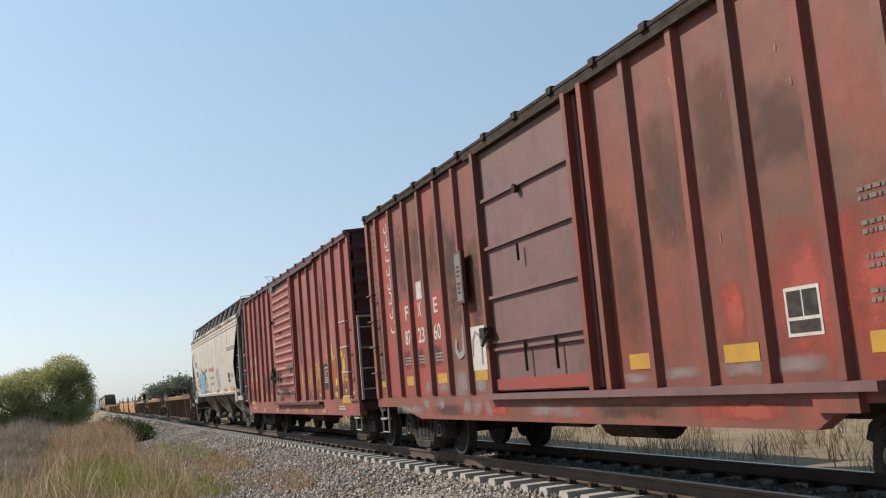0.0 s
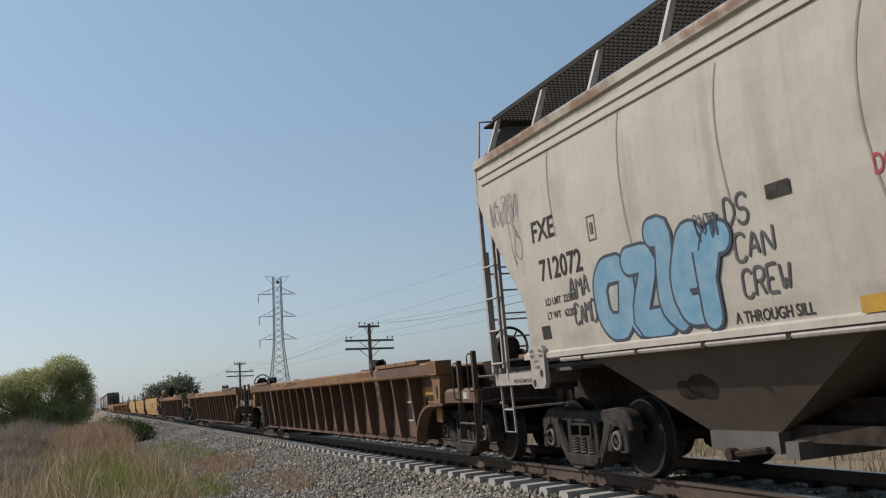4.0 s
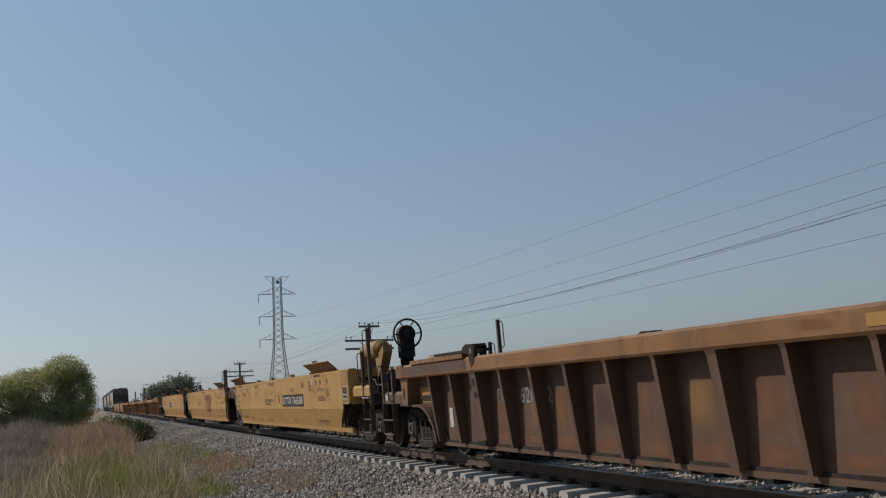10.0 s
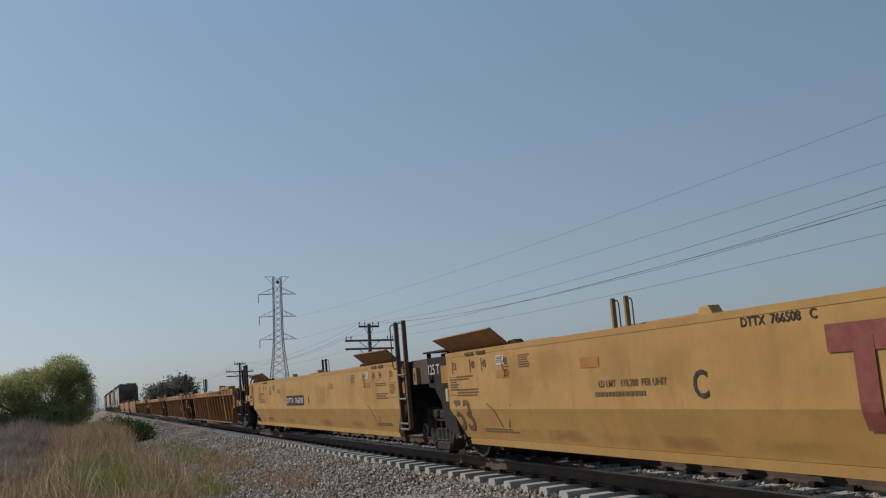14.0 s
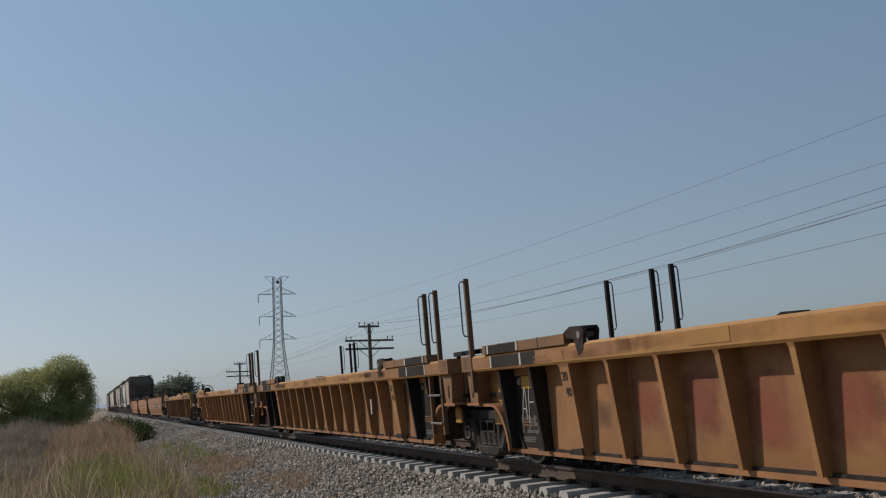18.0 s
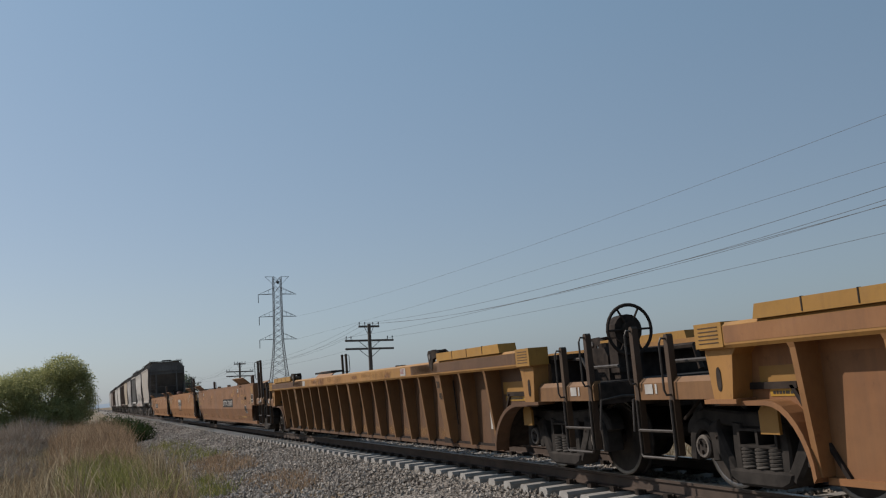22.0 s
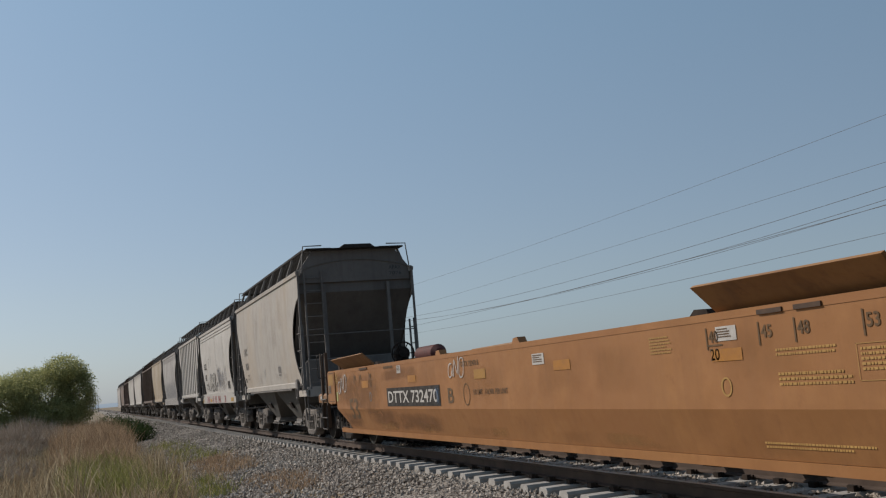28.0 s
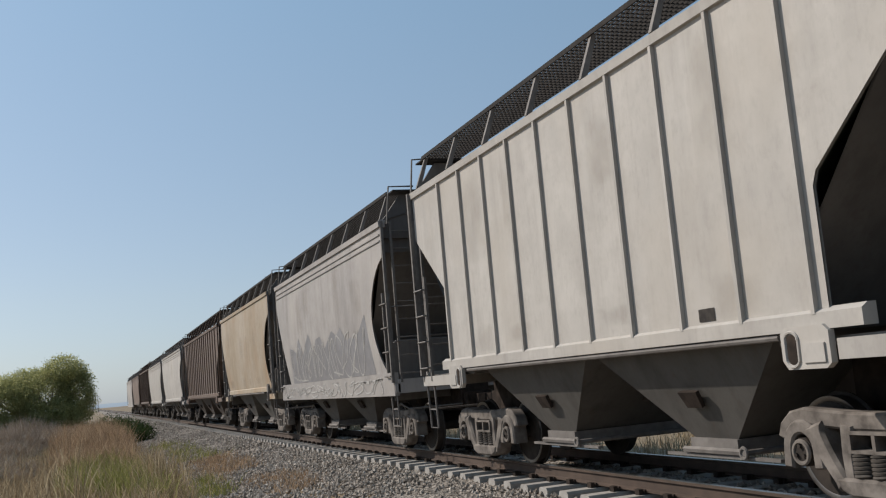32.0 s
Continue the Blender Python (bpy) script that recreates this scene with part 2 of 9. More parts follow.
GREYIRON = plain("dusty_grey_iron", (0.30, 0.275, 0.255), (0.20, 0.18, 0.165), 8, 0.7, 0.0, 0.2)
REDIRON = plain("dull_red_iron", (0.16, 0.045, 0.04), (0.10, 0.035, 0.03), 8, 0.7)
BROWNIRON = plain("brown_painted_iron", (0.15, 0.085, 0.05), (0.08, 0.05, 0.035), 8, 0.7)
GOLDIRON = plain("yellow_painted_iron", (0.46, 0.28, 0.10), (0.34, 0.19, 0.07), 8, 0.65)
GRATE = plain("dark_walkway_grating", (0.028, 0.026, 0.025), (0.05, 0.045, 0.042), 20, 0.85, gloss=0.1)
RAILIRON = plain("rusted_rail_side", (0.058, 0.040, 0.031), (0.095, 0.066, 0.050), 4, 0.8, 0.1, 0.3)
RAILTOP = plain("polished_rail_head", (0.42, 0.40, 0.38), (0.55, 0.53, 0.5), 3, 0.3, 0.9, 0.05)
CONCRETE = plain("sun_bleached_concrete", (0.62, 0.585, 0.54), (0.48, 0.45, 0.41), 9, 0.9, 0.0, 0.35)
WOOD = plain("weathered_pole_wood", (0.09, 0.075, 0.065), (0.15, 0.125, 0.105), 6, 0.9)
GALV = plain("dull_galvanised_steel", (0.15, 0.155, 0.165), (0.11, 0.115, 0.12), 2, 0.6, 0.2)
WIRE = plain("grey_weathered_wire", (0.09, 0.095, 0.10), (0.098, 0.098, 0.098), 2, 0.7)
GLASSINS = plain("grey_glass_insulator", (0.12, 0.14, 0.14), (0.2, 0.22, 0.22), 4, 0.3)
WHITE = plain("white_stencil_paint", (0.78, 0.75, 0.70), (0.62, 0.57, 0.52), 11, 0.7, 0.0, 0.1)
BLACK = plain("black_stencil_paint", (0.025, 0.023, 0.023), (0.07, 0.062, 0.055), 11, 0.8, 0.0, 0.1, gloss=0.1)
FADEDBLACK = plain("faded_black_stencil", (0.11, 0.10, 0.095), (0.22, 0.20, 0.18), 9, 0.75, 0.0, 0.1)
DARKBROWN = plain("faded_brown_stencil", (0.13, 0.075, 0.035), (0.22, 0.13, 0.06), 9, 0.75, 0.0, 0.1)
REFLECT = plain("yellow_reflective_sheet", (0.70, 0.40, 0.04), (0.55, 0.30, 0.05), 9, 0.45, 0.0, 0.05)
AMBER = plain("orange_reflective_sheet", (0.60, 0.26, 0.04), (0.48, 0.21, 0.05), 9, 0.5, 0.0, 0.05)
LIME = plain("lime_sticker", (0.55, 0.58, 0.16), (0.62, 0.60, 0.30), 14, 0.5, 0.0, 0.05)
BLUE = plain("sky_blue_spray", (0.17, 0.40, 0.60), (0.32, 0.52, 0.66), 4, 0.6, 0.0, 0.1)
BLUEOUT = plain("dark_outline_spray", (0.02, 0.035, 0.06), (0.05, 0.06, 0.08), 6, 0.6, 0.0, 0.05)
SPRAY = plain("black_spray", (0.04, 0.04, 0.045), (0.10, 0.10, 0.10), 5, 0.6, 0.0, 0.05)
SPRAYGREY = plain("silver_grey_spray", (0.30, 0.29, 0.30), (0.40, 0.385, 0.39), 4, 0.5, 0.1, 0.05)
SPRAYWHITE = plain("white_spray", (0.72, 0.70, 0.67), (0.6, 0.57, 0.53), 6, 0.6, 0.0, 0.05)
SPRAYRED = plain("red_spray", (0.55, 0.07, 0.09), (0.45, 0.08, 0.09), 6, 0.6, 0.0, 0.05)
LOGORED = plain("faded_dark_red_paint", (0.26, 0.055, 0.05), (0.36, 0.11, 0.075), 8, 0.7, 0.0, 0.05)
PATCHRED = plain("bright_red_touch_up", (0.42, 0.06, 0.045), (0.34, 0.07, 0.05), 3, 0.6, 0.0, 0.05)
OCHREPATCH = plain("ochre_touch_up", (0.55, 0.29, 0.07), (0.46, 0.24, 0.06), 5, 0.6, 0.0, 0.05)
DULLBROWN = plain("dull_brown_over_paint", (0.17, 0.092, 0.062), (0.21, 0.115, 0.07), 6, 0.75, 0.0, 0.1)
WORNRED = worn("rubbed_bright_red", (0.56, 0.085, 0.058), (0.46, 0.10, 0.07), 3.5, 0.85)
WORNGREY = worn("scraped_pale_grey", (0.46, 0.42, 0.40), (0.34, 0.30, 0.28), 5.0, 0.55)
WORNBROWN = worn("brown_grime_film", (0.105, 0.062, 0.046), (0.15, 0.085, 0.058), 3.0, 0.5, 0.85)
WORNDARK = worn("dark_grime_film", (0.055, 0.046, 0.042), (0.09, 0.072, 0.062), 3.5, 0.6, 0.85)
WORNYEL = worn("rubbed_yellow_spray", (0.66, 0.50, 0.08), (0.58, 0.36, 0.07), 6.0, 1.0)
WORNORANGE = worn("rubbed_orange_spray", (0.52, 0.17, 0.055), (0.46, 0.12, 0.06), 5.0, 0.6)
WORNGREEN = worn("rubbed_green_paint", (0.10, 0.20, 0.125), (0.16, 0.19, 0.12), 5.0, 0.85)
WORNRUST = worn("rust_bloom", (0.36, 0.17, 0.085), (0.28, 0.125, 0.065), 6.0, 0.6, 0.9)
WORNDUST = worn("pale_dust_film", (0.62, 0.52, 0.40), (0.52, 0.42, 0.31), 2.5, 0.35, 0.95)
WORNOCHRE = worn("ochre_dust_film", (0.60, 0.33, 0.12), (0.52, 0.26, 0.095), 3.0, 0.4, 0.95)
OLDRED = worn("old_red_mark", (0.42, 0.095, 0.062), (0.36, 0.12, 0.07), 2.6, 0.62)
SCRAWLFILL = plain("pale_filled_spray", (0.60, 0.56, 0.50), (0.47, 0.44, 0.40), 4, 0.6, 0.0, 0.05)
WORNFILM = worn("thin_ochre_film", (0.36, 0.19, 0.075), (0.30, 0.15, 0.06), 1.4, 0.12, 0.95)
FAINTBLUE = plain("faded_blue_spray", (0.40, 0.52, 0.60), (0.52, 0.56, 0.57), 14, 0.7)
WELLGRIME = worn("brown_well_grime", (0.20, 0.095, 0.045), (0.26, 0.125, 0.055), 1.8, 0.38, 0.9)
RUNFILM = worn("faint_rain_streak", (0.47, 0.42, 0.365), (0.54, 0.46, 0.375), 1.4, 0.15, 0.95)
SILVER = worn("silver_grey_overspray", (0.42, 0.405, 0.41), (0.34, 0.325, 0.33), 4.0, 0.34, 0.5)
PINKDRIP = worn("pink_spray_haze", (0.66, 0.36, 0.34), (0.60, 0.42, 0.38), 5.0, 0.4)
TRUCKIRON = plain("dusty_cast_iron", (0.020, 0.018, 0.017), (0.058, 0.050, 0.044), 5, 0.85, 0.0, 0.4, gloss=0.12)
COIL = plain("dusty_spring_steel", (0.120, 0.104, 0.090), (0.075, 0.064, 0.055), 9, 0.8, 0.0, 0.2)
STONES = islands("crushed_stone", [(0.0, (0.215, 0.183, 0.15)), (0.35, (0.39, 0.335, 0.285)), (0.7, (0.51, 0.445, 0.375)), (1.0, (0.74, 0.66, 0.575))])
DRYGRASS = islands("dry_straw_grass", [(0.0, (0.24, 0.18, 0.115)), (0.4, (0.42, 0.32, 0.20)), (0.75, (0.60, 0.475, 0.30)), (1.0, (0.90, 0.77, 0.54))], 0.9, 0.40)
RUSTGRASS = islands("russet_grass", [(0.0, (0.27, 0.18, 0.115)), (0.5, (0.48, 0.335, 0.215)), (1.0, (0.74, 0.56, 0.37))], 0.9, 0.40)
GREENGRASS = islands("green_grass", [(0.0, (0.16, 0.18, 0.05)), (0.5, (0.30, 0.32, 0.095)), (1.0, (0.52, 0.49, 0.19))], 0.9, 0.45)
TWIGS = islands("dry_twigs", [(0.0, (0.48, 0.37, 0.28)), (0.5, (0.74, 0.59, 0.45)), (1.0, (0.98, 0.82, 0.64))])
LEAVES = islands("mesquite_leaves", [(0.0, (0.38, 0.40, 0.17)), (0.5, (0.52, 0.535, 0.235)), (1.0, (0.68, 0.66, 0.33))], 0.8, 0.62)
# distance haze over the far wood, painted as pale blue plus a glow
FARHAZE = plain("far_wood_painted_haze", (0.42, 0.49, 0.56), (0.50, 0.56, 0.62), 0.02, 1.0, 0.0, 0.0)
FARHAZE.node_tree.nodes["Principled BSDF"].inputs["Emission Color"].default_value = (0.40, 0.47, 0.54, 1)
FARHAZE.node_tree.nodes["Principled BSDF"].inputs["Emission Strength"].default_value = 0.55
DARKLEAF = islands("dark_shrub_leaves", [(0.0, (0.025, 0.042, 0.015)), (0.6, (0.05, 0.085, 0.025)), (1.0, (0.09, 0.125, 0.04))], 0.8, 0.35)
# leaf colours paled so that they carry the haze of distance
FARLEAF = islands("far_leaves_haze_tinted", [(0.0, (0.20, 0.23, 0.17)), (0.6, (0.31, 0.34, 0.24)), (1.0, (0.42, 0.44, 0.32))], 0.9, 0.35)


# ---- mesh building ----
class Build:
    """Vertices and faces of one mesh."""

    def __init__(self):
        self.v, self.f = [], []

    def add(self, verts, faces):
        n = len(self.v)
        self.v.extend(verts)
        self.f.extend([tuple(i + n for i in f) for f in faces])
        return self

    def box(self, x0, x1, y0, y1, z0, z1):
        return self.add([(x, y, z) for x in (x0, x1) for y in (y0, y1) for z in (z0, z1)],
                        [(0, 1, 3, 2), (4, 6, 7, 5), (0, 4, 5, 1), (2, 3, 7, 6), (0, 2, 6, 4), (1, 5, 7, 3)])

    def slab(self, outline, axis, a, b):
        """A flat outline given a thickness from a to b along an axis (0, 1 or 2)."""
        n = len(outline)

        def put(p, c):
            q = list(p)
            q.insert(axis, c)
            return tuple(q)
        vs = [put(p, a) for p in outline] + [put(p, b) for p in outline]
        fs = [tuple(range(n)), tuple(range(2 * n - 1, n - 1, -1))]
        fs += [(i, i + n, (i + 1) % n + n, (i + 1) % n) for i in range(n)]
        return self.add(vs, fs)

    def rod(self, p, q, r, n=8, r2=None, caps=True):
        p, q = Vector(p), Vector(q)
        d = q - p
        u = d.orthogonal().normalized()
        w = d.normalized().cross(u)
        r2 = r if r2 is None else r2
        ring = [(math.cos(2 * math.pi * i / n), math.sin(2 * math.pi * i / n)) for i in range(n)]
        vs = [tuple(p + r * (c * u + s * w)) for c, s in ring] + [tuple(q + r2 * (c * u + s * w)) for c, s in ring]
        fs = [(i, (i + 1) % n, (i + 1) % n + n, i + n) for i in range(n)]
        if caps:
            fs += [tuple(range(n - 1, -1, -1)), tuple(range(n, 2 * n))]
        return self.add(vs, fs)

    def pipe(self, pts, r, n=6):
        """One continuous tube along points."""
        pts = [Vector(p) for p in pts]
        u = (pts[1] - pts[0]).orthogonal().normalized()
        vs, fs = [], []
        for k, p in enumerate(pts):
            d = (pts[min(k + 1, len(pts) - 1)] - pts[max(k - 1, 0)]).normalized()
            u = (u - d * u.dot(d)).normalized() if (u - d * u.dot(d)).length > 1e-3 else d.orthogonal().normalized()
            w = d.cross(u)
            vs += [tuple(p + r * (math.cos(6.2832 * i / n) * u + math.sin(6.2832 * i / n) * w)) for i in range(n)]
        m = len(pts)
        fs = [(k * n + i, k * n + (i + 1) % n, (k + 1) * n + (i + 1) % n, (k + 1) * n + i) for k in range(m - 1) for i in range(n)]
        fs += [tuple(range(n - 1, -1, -1)), tuple(range((m - 1) * n, m * n))]
        return self.add(vs, fs)

    def ring(self, centre, axis, rad, r, n=20, m=6):
        """A torus: centre, axis 0, 1 or 2, large and small radius."""
        vs, fs = [], []
        o = [k for k in range(3) if k != axis]
        for i in range(n):
            a = 2 * math.pi * i / n
            for j in range(m):
                b = 2 * math.pi * j / m
                p = [0, 0, 0]
                p[o[0]] = centre[o[0]] + (rad + r * math.cos(b)) * math.cos(a)
                p[o[1]] = centre[o[1]] + (rad + r * math.cos(b)) * math.sin(a)
                p[axis] = centre[axis] + r * math.sin(b)
                vs.append(tuple(p))
        for i in range(n):
            for j in range(m):
                fs.append((i * m + j, ((i + 1) % n) * m + j, ((i + 1) % n) * m + (j + 1) % m, i * m + (j + 1) % m))
        return self.add(vs, fs)

    def turned(self, profile, axis_y0, cx, cz, n=24):
        """A body turned round an axis along y: profile of (radius, y)."""
        vs, fs = [], []
        for r, y in profile:
            for i in range(n):
                a = 2 * math.pi * i / n
                vs.append((cx + r * math.cos(a), axis_y0 + y, cz + r * math.sin(a)))
        for k in range(len(profile) - 1):
            for i in range(n):
                fs.append((k * n + i, k * n + (i + 1) % n, (k + 1) * n + (i + 1) % n, (k + 1) * n + i))
        fs.append(tuple(range(n)))
        fs.append(tuple(range((len(profile) - 1) * n, len(profile) * n)))
        return self.add(vs, fs)

    def sheet(self, rows):
        """A grid of points, row by row."""
        w = len(rows[0])
        vs = [p for r in rows for p in r]
        fs = [(i * w + j, i * w + j + 1, (i + 1) * w + j + 1, (i + 1) * w + j) for i in range(len(rows) - 1) for j in range(w - 1)]
        return self.add(vs, fs)

    def mesh(self, name, mat, smooth=0):
        me = bpy.data.meshes.new(name)
        me.from_pydata(self.v, [], self.f)
        me.materials.append(mat)
        if smooth:
            me.polygons.foreach_set("use_smooth", [True] * len(me.polygons))
            me.set_sharp_from_angle(angle=radians(smooth))
        me.update()
        return me


def part(name, b, mat, parent, label="", smooth=0, at=None):
    """One mesh object under a thing or under a part."""
    ob = new(name, b.mesh(name, mat, smooth) if isinstance(b, Build) else b)
    ob.parent = parent
    if at is not None:
        ob.matrix_basis = at
    if label:
        tagged(ob, label)
    return ob


def thing(name, label, category, group="", kind="", b=None, mat=None, smooth=0):
    ob = new(name, b.mesh(name, mat, smooth) if b else None)
    return tagged(ob, label, category, group, kind)


FONT_CACHE = {}


def letters(body, height, stretch=1.0):
    """The flat mesh of a word: points (x, z) from its lower left corner, faces, width."""
    if body not in FONT_CACHE:
        cu = bpy.data.curves.new("word", "FONT")
        cu.body, cu.size, cu.resolution_u = body, 1.0, 3
        cu.offset = 0.016
        ob = bpy.data.objects.new("word", cu)
        scene.collection.objects.link(ob)
        me = bpy.data.meshes.new_from_object(ob.evaluated_get(bpy.context.evaluated_depsgraph_get()))
        FONT_CACHE[body] = ([(v.co.x, v.co.y) for v in me.vertices], [tuple(p.vertices) for p in me.polygons])
        bpy.data.objects.remove(ob)
        bpy.data.meshes.remove(me)
        bpy.data.curves.remove(cu)
    pts, fs = FONT_CACHE[body]
    x0 = min(p[0] for p in pts)
    z0, z1 = min(p[1] for p in pts), max(p[1] for p in pts)
    k = height / (z1 - z0)
    return [((p[0] - x0) * k * stretch, (p[1] - z0) * k) for p in pts], fs


def lettering(parent, body, x, z, height, mat, side, name="lettering", width=None, lift=0.006, label=""):
    """A word painted on the near side, where side(x, z) is the surface's y."""
    pts, fs = letters(body, height)
    if width:
        k = width / max(p[0] for p in pts)
        pts = [(p[0] * k, p[1]) for p in pts]
    b = Build().add([(x + px, side(x + px, z + pz) - lift, z + pz) for px, pz in pts], fs)
    return part(name, b, mat, parent, label)


def patch(parent, name, x0, x1, z0, z1, mat, side, lift=0.005, label=""):
    b = Build()
    nx = max(1, int((x1 - x0) / 0.6))
    b.sheet([[(x0 + (x1 - x0) * i / nx, side(x0 + (x1 - x0) * i / nx, z) - lift, z) for i in range(nx + 1)] for z in (z0, (z0 + z1) / 2, z1)])
    return part(name, b, mat, parent, label)


def bars(parent, x0, z0, width, rows, height, mat, side, lift=0.006, seed=0, name="small_lettering"):
    """Small lettering that cannot be read: rows of broken bars, from the top row down."""
    r = random.Random(seed)
    b = Build()
    for i in range(rows):
        z = z0 - i * height * 1.9
        x = x0
        end = x0 + width * r.uniform(0.7, 1.0)
        while x < end:
            w = min(r.uniform(0.7, 2.2) * height, end - x)
            b.add([(x, side(x, z) - lift, z), (x + w, side(x + w, z) - lift, z), (x + w, side(x + w, z) - lift, z + height), (x, side(x, z) - lift, z + height)], [(0, 1, 2, 3)])
            x += w + height * 0.45
    return part(name, b, mat, parent)


def stroke(b, pts, width, side, lift):
    """A ribbon along points (x, z) on the near side."""
    n = len(pts)
    rows = []
    for i, (x, z) in enumerate(pts):
        a, c = pts[max(i - 1, 0)], pts[min(i + 1, n - 1)]
        dx, dz = c[0] - a[0], c[1] - a[1]
        l = math.hypot(dx, dz) or 1
        ox, oz = -dz / l * width / 2, dx / l * width / 2
        rows.append([(x + ox, side(x + ox, z + oz) - lift, z + oz), (x - ox, side(x - ox, z - oz) - lift, z - oz)])
    b.sheet(rows)


def scribble(parent, name, x0, z0, w, h, count, width, mat, side, seed, lift=0.008, label=""):
    """Illegible sprayed loops in a row, thin and uneven."""
    width *= 0.6
    r = random.Random(seed)
    b = Build()
    line = []
    for i in range(count):
        cx = x0 + w * (i + 0.5) / count
        a0, turns = r.uniform(0, 6.28), r.uniform(0.6, 1.5)
        rx, rz = w / count * r.uniform(0.35, 0.62), h * r.uniform(0.35, 0.52)
        k = r.choice((1, 2, 2, 3))
        pts = []
        for j in range(23):
            a = a0 + 6.283 * turns * j / 22
            pts.append((cx + rx * math.cos(a) + 0.08 * w / count * math.sin(3 * a), z0 + h / 2 + rz * math.sin(a * k * 0.75 + i)))
        line += pts
    stroke(b, line, width, side, lift)
    return part(name, b, mat, parent, label)


def blob(x, z, rx, rz, seed, n=22, soft=0.16):
    r = random.Random(seed)
    ph = [r.uniform(0, 6.28) for _ in range(3)]
    out = []
    for i in range(n):
        a = 6.2832 * i / n
        k = 1 + soft * math.sin(2 * a + ph[0]) + 0.6 * soft * math.sin(3 * a + ph[1]) + 0.4 * soft * math.sin(5 * a + ph[2])
        out.append((x + rx * k * math.copysign(abs(math.cos(a)) ** 0.75, math.cos(a)), z + rz * k * math.copysign(abs(math.sin(a)) ** 0.75, math.sin(a))))
    return out


def blob_fill(b, outline, side, lift):
    cx = sum(p[0] for p in outline) / len(outline)
    cz = sum(p[1] for p in outline) / len(outline)
    n = len(outline)
    vs = [(cx, side(cx, cz) - lift, cz)] + [(x, side(x, z) - lift, z) for x, z in outline]
    b.add(vs, [(0, i + 1, (i + 1) % n + 1) for i in range(n)])

def soft_patch(parent, name, x, z, rx, rz, mat, side, seed, lift=0.004, label="", square=0.6, rings=5, n=28):
    """A patch of thin colour that is whole in the middle and fades towards an uneven edge."""
    b = Build()
    o = blob(0, 0, rx, rz, seed, n, 0.12)
    if square:
        o = [(px * (1 - square) + rx * square * max(-1, min(1, 1.35 * px / rx)), pz * (1 - square) + rz * square * max(-1, min(1, 1.35 * pz / rz))) for px, pz in o]
    vs, fade = [(x, side(x, z) - lift, z)], [1.0]
    for k in range(1, rings + 1):
        q = k / rings
        for px, pz in o:
            vs.append((x + px * q, side(x + px * q, z + pz * q) - lift, z + pz * q))
            fade.append(1.0 - q ** 1.5)
    fs = [(0, 1 + i, 1 + (i + 1) % n) for i in range(n)]
    fs += [(1 + k * n + i, 1 + (k + 1) * n + i, 1 + (k + 1) * n + (i + 1) % n, 1 + k * n + (i + 1) % n) for k in range(rings - 1) for i in range(n)]
    b.add(vs, fs)
    ob = part(name, b, mat, parent, label)
    ob.data.attributes.new("fade", "FLOAT", "POINT").data.foreach_set("value", fade)
    return ob


# letters as pen strokes on a grid four wide and six high, each pair of digits one point
PEN = {"A": "00 26 40 32 12", "B": "00 06 36 45 44 33 03 33 42 41 30 00", "C": "45 36 16 05 01 10 30 41", "D": "00 06 26 44 42 20 00", "E": "46 06 03 33 03 00 40",
       "a": "34 14 03 01 10 30 43 44 41 50", "z": "04 44 00 50", "l": "06 36 11 40", "e": "12 42 44 24 02 01 10 40", "r": "00 04 02 24 44",
       "F": "46 06 03 33 03 00", "M": "00 06 23 46 40", "N": "00 06 40 46", "O": "10 01 05 16 36 45 41 30 10", "P": "00 06 36 45 43 33 03", "R": "00 06 36 45 44 33 03 23 40",
       "S": "45 36 16 05 04 13 33 42 41 30 10 01", "V": "06 20 46", "W": "06 10 23 30 46", "1": "15 26 20", "2": "05 16 36 45 44 00 40", "3": "05 16 36 45 44 33 23 33 42 41 30 10 01",
       "8": "23 14 05 16 36 45 34 23 12 01 10 30 41 32 23", "/": "00 36"}


def pen_points(ch, x, z, w, h, lean=0.0):
    """The stroke of one letter, rounded, in a box of that width and height."""
    raw = [(int(q[0]) / 4, int(q[1]) / 6) for q in PEN[ch].split()]
    fine = []
    for a, c in zip(raw, raw[1:]):
        fine += [(a[0] + (c[0] - a[0]) * k / 5, a[1] + (c[1] - a[1]) * k / 5) for k in range(5)]
    fine.append(raw[-1])
    for _ in range(2):
        fine = [fine[0]] + [((fine[i - 1][0] + 2 * fine[i][0] + fine[i + 1][0]) / 4, (fine[i - 1][1] + 2 * fine[i][1] + fine[i + 1][1]) / 4) for i in range(1, len(fine) - 1)] + [fine[-1]]
    return [(x + w * px + lean * h * pz, z + h * pz) for px, pz in fine]


def sprayed(parent, word, x, z, w, h, width, mat, side, lift=0.008, lean=0.0, label="", seed=0, name="graffiti"):
    """A sprayed word, letter by letter, uneven in height."""
    r = random.Random(seed)
    step = w / len(word)
    for k, ch in enumerate(word):
        if ch == " ":
            continue
        b = Build()
        stroke(b, pen_points(ch, x + step * k, z + r.uniform(-0.06, 0.06) * h, step * 0.78, h * r.uniform(0.9, 1.08), lean), width, side, lift)
        part(name, b, mat, parent, label)


